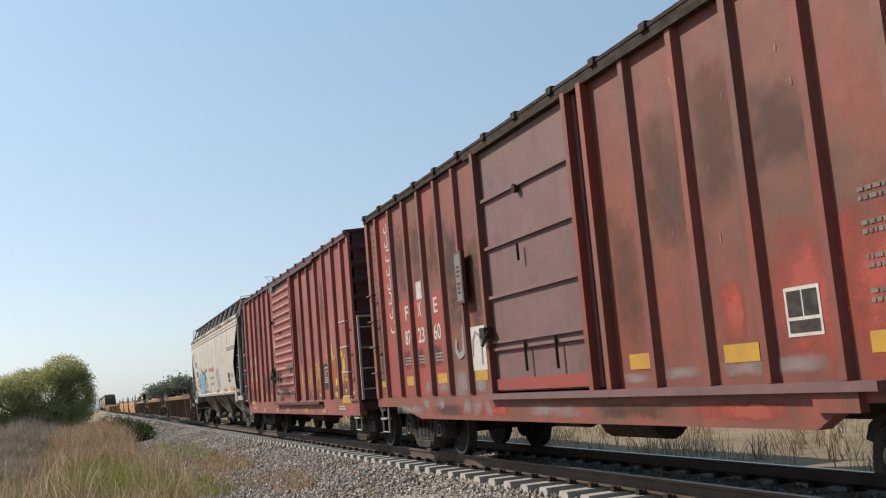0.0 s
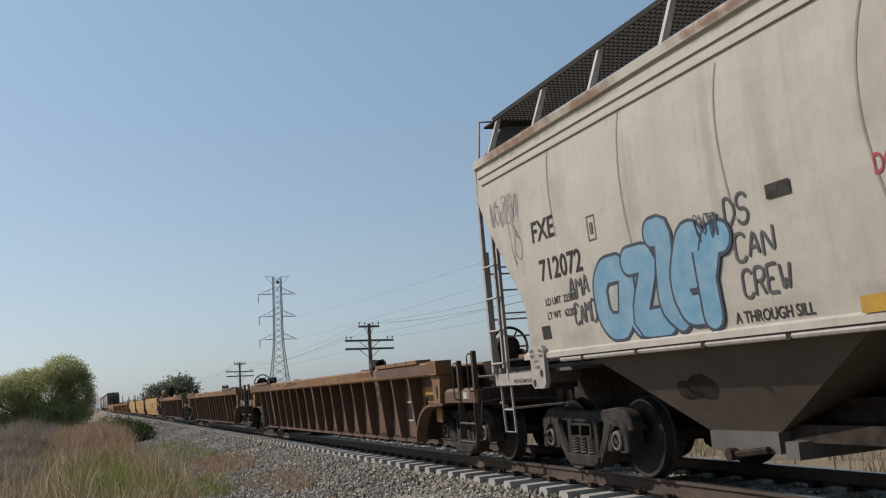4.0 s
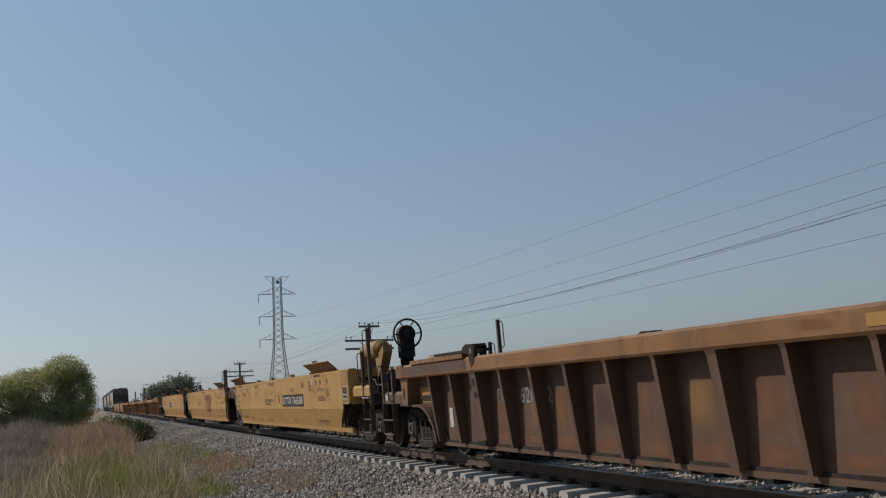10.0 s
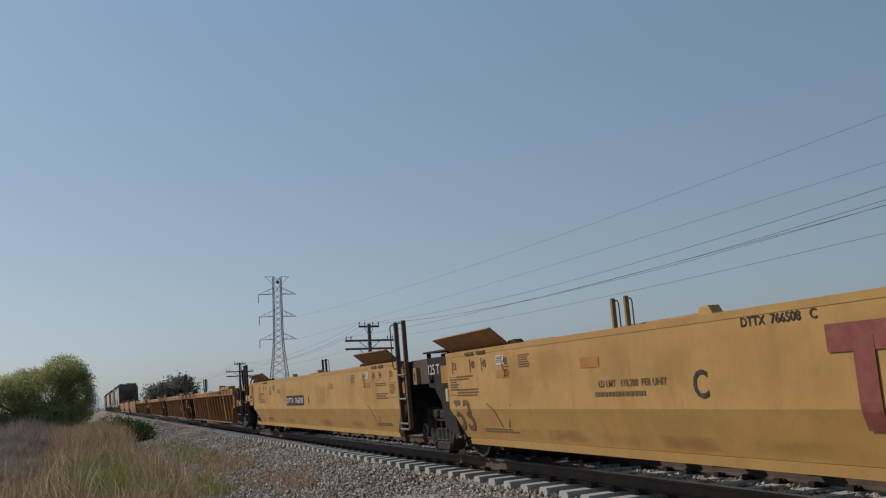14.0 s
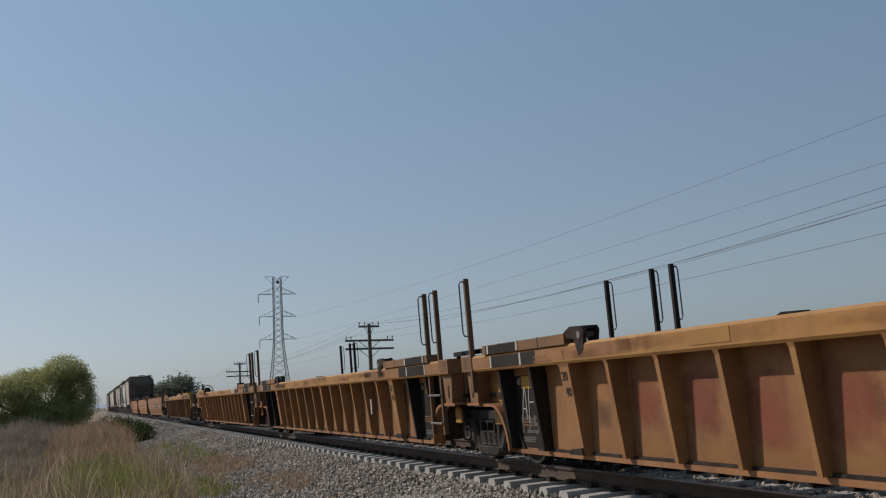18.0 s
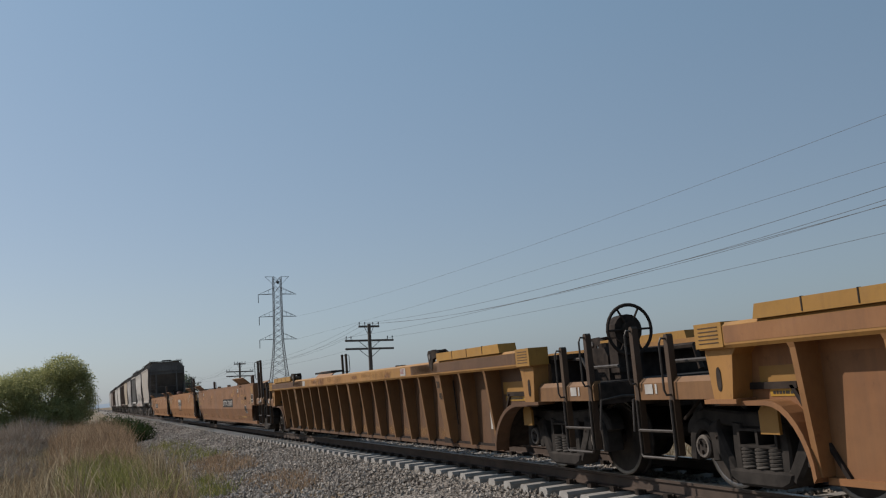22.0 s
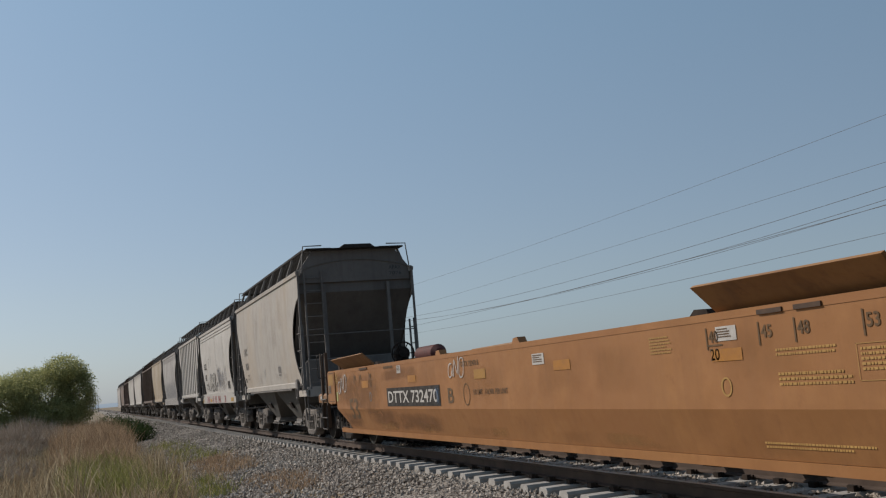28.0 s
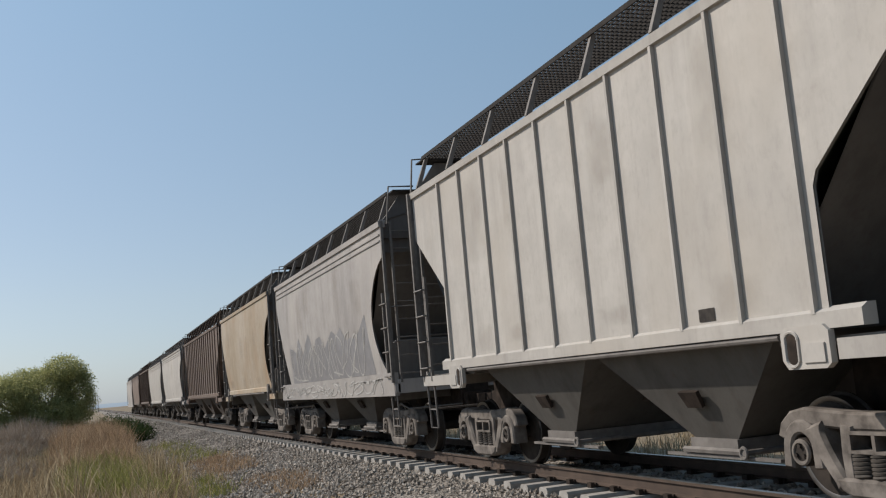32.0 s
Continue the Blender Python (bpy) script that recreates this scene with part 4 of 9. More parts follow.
def build_plants():
    build_tree("mesquite_tree", "broad green mesquite tree with feathery leaves beside the line", -81.0, -3.0, -0.85,
               [(0, -0.2, 3.2, 2.6, 2.6, 2.2), (0, 2.3, 3.4, 1.8, 1.25, 2.1), (0.5, 1.5, 5.2, 1.6, 1.5, 1.1), (0, -3.0, 3.0, 2.6, 2.8, 2.2), (0.5, -6.0, 2.5, 2.5, 2.8, 2.0), (1.5, 0.8, 1.8, 2.0, 2.4, 1.4), (1.5, -4.0, 1.3, 2.0, 3.0, 1.2), (0, 2.9, 4.2, 0.8, 0.5, 0.9), (-0.5, -1.0, 4.6, 1.4, 1.5, 0.9), (0, -2.6, 4.0, 1.2, 1.2, 0.8), (0, -4.6, 3.9, 1.2, 1.0, 0.7), (0, 1.6, 4.9, 0.9, 0.9, 0.8), (0, 3.2, 2.6, 0.7, 0.5, 1.2)],
               120000, 0.072, LEAVES, 11, 4, 0.16)
    build_tree("far_acacia_tree", "spreading acacia tree standing in the field, leaves paled for haze", -313.0, 24.5, -0.85,
               [(0, 1.5, 6.2, 4, 3.6, 2.2), (0, -2.5, 5.6, 3, 2.6, 1.6), (0, 4.5, 5.3, 3, 2.6, 1.5), (0, 2.4, 8.0, 2.5, 2.4, 1.2), (0, -5.8, 4.6, 2, 1.5, 2.0), (0, -5.6, 6.2, 1.5, 1.3, 0.9)],
               4200, 0.45, FARLEAF, 12, 2, 0.3)
    for x, y, w, h, n, s in ((-58, 2.5, 0.9, 0.8, 1500, 21), (-65, 2.6, 1.2, 1.1, 1900, 22), (-73, 2.3, 1.3, 1.2, 1600, 23), (-84, 1.9, 1.4, 1.3, 1400, 24), (-97, 1.7, 1.5, 1.4, 1100, 25)):
        build_tree("green_shrub", "low dark green shrub at the ballast's foot", x, y, bed(y) - 0.02, [(0, 0, h * 0.55, w * 1.3, w * 0.8, h * 0.55), (0.4, 0.5 * w, h * 0.4, w * 0.7, w * 0.5, h * 0.4)], n, 0.07, DARKLEAF, s, 3, 0.03)
    for x, y, w, h, n, s in ((-54, -3.6, 2.0, 1.9, 620, 31), (-50, -5.6, 1.8, 1.9, 520, 32), (-60, -2.0, 1.7, 1.6, 460, 33), (-47, -3.2, 1.4, 1.3, 420, 34), (-58, -6.0, 2.2, 2.2, 620, 35), (-42, -4.4, 1.5, 1.2, 420, 36), (-38, -2.6, 1.3, 0.9, 360, 37), (-36, -3.9, 1.4, 1.0, 380, 38), (-66, -3.6, 2.2, 2.3, 620, 39), (-33, -2.5, 1.1, 0.8, 300, 40)):
        twig_shrub(x, y, -0.87, w, h, n, s, "leafless grey-brown shrub of fine dry twigs")
    blades("dry_grass", "tall dry straw grass on the bank", "grass", DRYGRASS, [
        (-72, -19, -9.5, 1.4, 20000, 0.3, 0.75, 0.011, 0.35), (-34, -20, -6.0, 1.6, 8000, 0.3, 0.75, 0.009, 0.4), (-36, -22, -3.5, 1.9, 700, 0.8, 1.45, 0.009, 0.25), (-33, -24.5, 1.3, 2.3, 520, 0.6, 1.25, 0.009, 0.2),
        (-30, -24.5, 2.5, 3.0, 420, 0.12, 0.3, 0.007, 0.5), (-60, -22, 1.2, 2.2, 3000, 0.15, 0.5, 0.009, 0.5), (-30, -20, 0.8, 2.0, 1800, 0.2, 0.6, 0.008, 0.5), (-110, -60, -10, 0.6, 3500, 0.4, 0.9, 0.016, 0.35)], 41)
    blades("russet_grass", "russet seeding grass in a dense stand", "grass", RUSTGRASS, [
        (-66, -46, -1.5, 1.7, 9500, 0.7, 1.5, 0.013, 0.28), (-48, -36, -1.2, 1.5, 5200, 0.45, 1.0, 0.012, 0.3), (-84, -64, -2.5, 1.6, 3600, 0.8, 1.6, 0.017, 0.3), (-33, -26, 3.0, 4.1, 1500, 0.12, 0.34, 0.010, 0.5), (-23.5, -19.5, 3.5, 4.3, 900, 0.10, 0.26, 0.008, 0.5)], 42)
    blades("green_grass", "fresh green weeds among the straw", "grass", GREENGRASS, [
        (-38, -24, -0.6, 1.3, 4200, 0.3, 0.85, 0.010, 0.4), (-47, -33, 2.7, 4.0, 900, 0.15, 0.42, 0.010, 0.5), (-30, -22, 0.4, 1.7, 1600, 0.3, 0.8, 0.010, 0.45), (-26, -21.5, 2.1, 2.8, 700, 0.15, 0.38, 0.008, 0.5), (-56, -38, -3.0, 0.4, 1200, 0.3, 0.7, 0.012, 0.35)], 43)
    blades("field_grass", "pale dry grass of the field behind the line", "grass", DRYGRASS, [
        (-60, 8, 11.2, 16.0, 7000, 0.3, 0.75, 0.010, 0.35), (-90, 10, 15.0, 32.0, 7000, 0.4, 0.9, 0.016, 0.35), (-200, -60, 11.5, 40, 5000, 0.4, 1.0, 0.03, 0.35)], 44)


build_ground()
build_ballast()
build_track()
build_pole_line()
build_power_line()
build_far_woods()
build_plants()

# ---- the train ----
TRAIN = []       # (thing, its place in the train)
WHEELS = []      # (wheelset, its place on its truck)
WR = 0.457       # wheel radius


def make_wheelset():
    b = Build()
    for s in (-1, 1):
        y = s * 0.72
        prof = [(0.30, -0.055), (0.36, -0.065), (WR, -0.068), (WR, 0.045), (WR + 0.03, 0.055), (WR + 0.03, 0.075), (0.36, 0.07), (0.30, 0.03), (0.12, 0.05), (0.12, -0.09), (0.30, -0.055)]
        b.turned([(r, -s * d) for r, d in prof[2:] + prof[:2]], y, 0, 0, 28)
        b.rod((0, s * 0.72, 0), (0, s * 1.08, 0), 0.075, 12)
        b.rod((0, s * 0.98, 0), (0, s * 1.13, 0), 0.125, 14)
        b.rod((0, s * 1.13, 0), (0, s * 1.155, 0), 0.095, 12)
        for k in range(3):
            a = 2.094 * k
            b.rod((0.055 * math.cos(a), s * 1.155, 0.055 * math.sin(a)), (0.055 * math.cos(a), s * 1.18, 0.055 * math.sin(a)), 0.02, 6)
    b.rod((0, -0.72, 0), (0, 0.72, 0), 0.085, 12)
    return b.mesh("wheelset", STEEL, 40)


def cast(b, outline, y0, y1, rim=0.022):
    """A casting: an outline with rounded rims towards both faces."""
    n = len(outline)
    cx = sum(p[0] for p in outline) / n
    cz = sum(p[1] for p in outline) / n
    inner = []
    for i, p in enumerate(outline):
        a, c = outline[i - 1], outline[(i + 1) % n]
        dx, dz = c[0] - a[0], c[1] - a[1]
        l = math.hypot(dx, dz) or 1
        nx, nz = -dz / l, dx / l
        area = sum(outline[k][0] * outline[(k + 1) % n][1] - outline[(k + 1) % n][0] * outline[k][1] for k in range(n))
        if area < 0:
            nx, nz = -nx, -nz
        inner.append((p[0] + nx * rim, p[1] + nz * rim))
    vs = [(p[0], y0, p[1]) for p in inner] + [(p[0], y0 + rim, p[1]) for p in outline] + [(p[0], y1 - rim, p[1]) for p in outline] + [(p[0], y1, p[1]) for p in inner]
    fs = [(k * n + i, k * n + (i + 1) % n, (k + 1) * n + (i + 1) % n, (k + 1) * n + i) for k in range(3) for i in range(n)]
    fs += [tuple(range(n - 1, -1, -1)), tuple(range(3 * n, 4 * n))]
    return b.add(vs, fs)


def ribbon(pts, w0, w1):
    """Outline of a bar along points that changes width from end to end."""
    up, dn = [], []
    n = len(pts)
    for i, p in enumerate(pts):
        a, c = pts[max(i - 1, 0)], pts[min(i + 1, n - 1)]
        dx, dz = c[0] - a[0], c[1] - a[1]
        l = math.hypot(dx, dz)
        w = (w0 + (w1 - w0) * i / (n - 1)) / 2
        up.append((p[0] - dz / l * w, p[1] + dx / l * w))
        dn.append((p[0] + dz / l * w, p[1] - dx / l * w))
    return up + dn[::-1]


def make_side_frame(mat):
    """A cast truck side: bowed top bar, curved tension legs, spring seat, journal jaws."""
    b = Build()
    y0, y1 = 0.92, 1.12
    # the top bar, its shoulders drooping over the bearings
    cast(b, ribbon([(-1.13, 0.56), (-1.10, 0.66), (-1.00, 0.735), (-0.84, 0.765), (-0.60, 0.745), (-0.30, 0.725), (0.0, 0.72), (0.30, 0.725), (0.60, 0.745), (0.84, 0.765), (1.00, 0.735), (1.10, 0.66), (1.13, 0.56)], 0.15, 0.15), y0, y1)
    for s in (-1, 1):
        leg = [(s * (0.70 - 0.30 * (k / 8) ** 1.25), 0.70 - 0.50 * (k / 8) ** 0.9) for k in range(9)]
        cast(b, ribbon(leg, 0.20, 0.15), y0 + 0.01, y1 + 0.04, 0.03)
        cast(b, ribbon([(s * 0.335, 0.22), (s * 0.345, 0.45), (s * 0.32, 0.70)], 0.12, 0.15), y0, y1 + 0.02, 0.02)
        # jaw round the bearing
        jaw = [(s * 0.875 + 0.185 * math.cos(a), WR + 0.02 + 0.20 * math.sin(a)) for a in [math.pi * (0.0 + k / 9) for k in range(10)]]
        cast(b, ribbon([(jaw[0][0] + 0.01, 0.32)] + jaw + [(jaw[-1][0] - 0.01, 0.32)], 0.125, 0.125), y0, y1 + 0.03, 0.022)
    # the curved spring seat
    cast(b, [(-0.46, 0.26), (-0.42, 0.17), (-0.30, 0.12), (0.30, 0.12), (0.42, 0.17), (0.46, 0.26), (0.38, 0.275), (-0.38, 0.275)], y0 - 0.02, y1 + 0.06, 0.025)
    # the bolster's end, with two windows
    for z0, z1 in ((0.475, 0.50), (0.625, 0.65)):
        b.box(-0.285, 0.285, 0.98, 1.17, z0, z1)
    for x in (-0.27, 0.0, 0.27):
        b.box(x - 0.018, x + 0.018, 0.98, 1.168, 0.498, 0.627)
    return b.mesh("side_frame", mat, 35)


def make_spring():
    """One coil, wound as a helix."""
    b = Build().pipe([(0.095 * math.cos(0.7854 * k), 1.075 + 0.09 * math.sin(0.7854 * k), 0.285 + 0.0042 * k) for k in range(46)], 0.017, 5)
    return b.mesh("spring", COIL, 60)


WHEEL_MESH = make_wheelset()
FRAME_DARK, FRAME_PALE = make_side_frame(TRUCKIRON), make_side_frame(DUSTY)
SPRING_MESH = make_spring()
RIM_MESH = Build().sheet([[(r * math.cos(6.2832 * i / 32), y, r * math.sin(6.2832 * i / 32)) for i in range(33)] for r, y in ((WR - 0.05, 0.0), (WR - 0.04, -0.004), (WR - 0.004, -0.004), (WR - 0.001, 0.0))]).mesh("wheel_rim", TREAD, 40)
SHOE_MESH = Build().slab([(-0.06, 0.30), (0.02, 0.30), (0.06, 0.58), (-0.02, 0.60)], 1, 0.66, 0.80).mesh("brake_shoe", IRON)


def truck(car, x, pale=False):
    b = Build()
    b.box(-0.22, 0.22, -0.98, 0.98, 0.50, 0.72).rod((0, 0, 0.70), (0, 0, 0.86), 0.22, 14)
    b.box(-0.7, 0.7, -0.45, -0.37, 0.40, 0.5).box(-0.7, 0.7, 0.37, 0.45, 0.40, 0.5)
    t = part("truck", b, IRON, car, "two-axle freight truck with cast side frames", at=pose(x, 0, 0))
    for turn in (0, 180):
        part("side_frame", FRAME_PALE if pale else FRAME_DARK, None, t, "dusty cast steel side frame" if pale else "", at=pose(0, 0, 0, 0, 0, turn))
        for sx in (-0.2, 0.0, 0.2):
            part("spring", SPRING_MESH, None, t, at=pose(sx, 0, 0, 0, 0, turn))
    for s in (-1, 1):
        w = part("wheelset", WHEEL_MESH, None, t, "steel wheels on an axle with roller bearing caps", at=pose(s * 0.875, 0, WR))
        WHEELS.append((w, s * 0.875))
        for d in (-1, 1):
            part("wheel_rim", RIM_MESH, None, w, "rubbed bright rim", at=pose(0, d * 0.789, 0, 0, 0, 0 if d < 0 else 180))
        for d in (-1, 1):
            part("bearing_cap", Build().ring((s * 0.875, d * 1.15, WR), 1, 0.095, 0.022, 18, 6), DUSTY, t, "dusty rim of the roller bearing", 40)
        for d in (-1, 1):
            part("brake_shoe", SHOE_MESH, None, t, at=pose(s * 0.36, 0, 0, 0, 0, 180 if s < 0 else 0) if d > 0 else pose(s * 0.36, -1.46 if s > 0 else 1.46, 0, 0, 0, 180 if s < 0 else 0))
    return t


def coupler(car, x, s, reach, z=0.88):
    b = Build()
    b.box(min(x, x + s * 0.25), max(x, x + s * 0.25), -0.24, 0.24, z - 0.2, z + 0.18)
    b.box(min(x, x + s * (reach - 0.22)), max(x, x + s * (reach - 0.22)), -0.075, 0.075, z - 0.08, z + 0.08)
    k = x + s * reach
    b.slab([(k - s * 0.3, -0.12), (k - s * 0.02, -0.17), (k + s * 0.06, -0.10), (k - s * 0.02, 0.02), (k + s * 0.08, 0.08), (k + s * 0.05, 0.17), (k - s * 0.3, 0.14)], 2, z - 0.14, z + 0.14)
    c = part("coupler", b, IRON, car, "knuckle coupler on its draft gear")
    part("air_hose", Build().pipe([(x + s * 0.2, 0.4, z - 0.1), (x + s * 0.35, 0.36, z - 0.35), (x + s * reach * 0.8, 0.2, z - 0.48), (k, 0.05, z - 0.42)], 0.022), IRON, c)


def ladder(car, x0, x1, y, z0, z1, n, mat, r=0.018, axis="x", label="", stile=0.022):
    """Side ladder: two stiles along z with rungs between them."""
    b = Build()
    if axis == "x":
        ends = ((x0, y), (x1, y))
    else:
        ends = ((x0, y), (x0, x1))
    for ex, ey in ends:
        b.box(ex - stile, ex + stile, ey - 0.022, ey + 0.022, z0, z1)
    la = part("ladder", b, mat, car, label)
    for k in range(n):
        z = z0 + (z1 - z0) * (k + 0.5) / n
        o = -0.07 if axis == "x" and y < 0 else 0.07 if axis == "x" else 0.0
        p, q = ends
        part("rung", Build().pipe([(p[0], p[1], z), (p[0], p[1] + o, z), (q[0], q[1] + o, z), (q[0], q[1], z)], r, 5), mat, la)


def grab(car, pts, mat, r=0.014):
    part("grab_iron", Build().pipe(pts, r, 5), mat, car)


def brake_wheel(car, x, y, z, mat, rad=0.28, stand=0.0, axis=0):
    b = Build().ring((x, y, z), axis, rad, 0.022, 26, 6)
    w = part("brake_wheel", b, mat, car, "spoked round hand brake wheel")
    for k in range(6):
        a = 6.2832 * k / 6
        c, s = rad * math.cos(a), rad * math.sin(a)
        part("spoke", Build().rod((x, y, z), (x, y + c, z + s) if axis == 0 else (x + c, y, z + s), 0.014, 5), mat, w)
    part("hub", Build().rod((x - 0.03, y, z), (x + 0.03, y, z), 0.1, 14) if axis == 0 else Build().rod((x, y - 0.03, z), (x, y + 0.03, z), 0.1, 14), mat, w)
    part("brake_housing", Build().rod((x - 0.24, y, z), (x - 0.03, y, z), 0.19, 16).box(x - 0.26, x - 0.06, y - 0.16, y + 0.16, z - 0.5, z), mat, w)
    if stand:
        part("brake_stand", Build().box(x - 0.24, x - 0.1, y - 0.13, y + 0.13, stand, z - 0.3), mat, w)


def end_irons(car, x, s, mat, z_sill=1.0, y=1.5):
    """Stirrup steps at a car's corner."""
    for yy in (-y, y):
        part("step", Build().pipe([(x - s * 0.08, yy, z_sill), (x - s * 0.10, yy, 0.42), (x - s * 0.5, yy, 0.42), (x - s * 0.52, yy, z_sill)], 0.02, 6).box(min(x - s * 0.1, x - s * 0.5), max(x - s * 0.1, x - s * 0.5), yy - 0.05, yy + 0.05, 0.66, 0.69), mat, car)


# ---- box cars ----
def box_car(label, L, paint_mat, end_mat, ribs, door, rib_w, roof_mat, iron, sill_low):
    car = thing("box_car", label, "box car")
    h = L / 2
    ys = 1.52
    z0, z1 = 1.05, 4.52

    def side(x, z):
        return -ys
    d0, d1 = door
    # side sheets on either side of the doorway, with thickness
    for s in (-1, 1):
        for a, b_ in ((-h, d0), (d1, h)):
            part("side_wall", Build().box(a, b_, min(s * ys, s * (ys - 0.05)), max(s * ys, s * (ys - 0.05)), z0, z1), paint_mat, car)
        for x in ribs:
            w = rib_w
            rb = Build().slab([(x - w / 2 - 0.03, s * ys), (x - w / 2, s * (ys + 0.07)), (x + w / 2, s * (ys + 0.07)), (x + w / 2 + 0.03, s * ys)], 2, z0 + 0.03, z1 - 0.02)
            part("rib", rb, paint_mat, car)
        # side sill, deeper in the middle
        b = Build()
        b.slab(sill_low, 1, min(s * (ys - 0.1), s * (ys + 0.045)), max(s * (ys - 0.1), s * (ys + 0.045)))
        part("side_sill", b, paint_mat, car)
        part("eave", Build().box(-h, h, min(s * (ys - 0.05), s * (ys + 0.08)), max(s * (ys - 0.05), s * (ys + 0.08)), z1, z1 + 0.10), roof_mat, car)
    # roof, low gable with seam caps
    r = Build().slab([(-1.61, z1 + 0.08), (-1.61, z1 + 0.12), (0, z1 + 0.25), (1.61, z1 + 0.12), (1.61, z1 + 0.08), (0, z1 + 0.2)], 0, -h - 0.03, h + 0.03)
    roof = part("roof", r, roof_mat, car, "dark grimy sheet roof")
    n = int(L / 1.02)
    for k in range(n + 1):
        x = -h + 0.1 + (L - 0.2) * k / n
        part("roof_seam", Build().slab([(-1.64, z1 + 0.06), (-1.63, z1 + 0.15), (0, z1 + 0.285), (1.63, z1 + 0.15), (1.64, z1 + 0.06), (0, z1 + 0.22)], 0, x - 0.06, x + 0.06), roof_mat, roof)
    # corrugated ends, shade put into their dark red
    for s in (-1, 1):
        b = Build()
        rows = []
        nz = 120
        for i in range(nz + 1):
            z = z0 - 0.05 + (z1 + 0.08 - z0) * i / nz
            a = 0.085 * max(0.0, math.sin(i / nz * math.pi * 2 * 10.0)) ** 0.7 if i not in (0, nz) else 0
            rows.append([(s * (h + (a if 0 < j < 6 else 0)), -ys + 2 * ys * j / 6, z) for j in range(7)])
        b.sheet(rows)
        b.box(min(s * (h - 0.02), s * (h - 0.06)), max(s * (h - 0.02), s * (h - 0.06)), -ys + 0.03, ys - 0.03, z0 - 0.05, z1 + 0.1)
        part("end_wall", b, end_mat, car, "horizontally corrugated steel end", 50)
        for sy in (-1, 1):
            part("corner_post", Build().box(min(s * (h - 0.14), s * (h + 0.02)), max(s * (h - 0.14), s * (h + 0.02)), min(sy * ys, sy * (ys + 0.06)), max(sy * ys, sy * (ys + 0.06)), z0, z1 + 0.1), paint_mat, car)
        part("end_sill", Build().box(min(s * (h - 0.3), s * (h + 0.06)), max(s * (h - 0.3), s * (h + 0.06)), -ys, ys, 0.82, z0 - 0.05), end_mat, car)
        coupler(car, s * (h + 0.05), s, 0.68)
    # floor, underframe
    part("floor", Build().box(-h + 0.05, h - 0.05, -ys + 0.05, ys - 0.05, 0.98, 1.04), IRON, car)
    u = Build().box(-h + 0.2, h - 0.2, -0.3, 0.3, 0.66, 0.97)
    for k in range(-3, 4):
        u.slab([(-1.4, 0.97), (-0.3, 0.72), (0.3, 0.72), (1.4, 0.97)], 0, k * 1.25 - 0.06, k * 1.25 + 0.06)
    part("underframe", u, IRON, car)
    part("brake_cylinder", Build().rod((-1.2, -0.75, 0.72), (-0.4, -0.75, 0.72), 0.17, 14).rod((0.4, -0.8, 0.70), (1.6, -0.8, 0.70), 0.24, 14).rod((-0.4, -0.75, 0.72), (0.4, -0.8, 0.7), 0.03, 6), IRON, car, smooth=40)
    for x in (-6.1, 6.1):
        truck(car, x)
    return car, side


RIVET = Build().rod((0, 0, 0), (0, -0.014, 0), 0.016, 8, 0.009).mesh("rivet", OXIDE, 40)


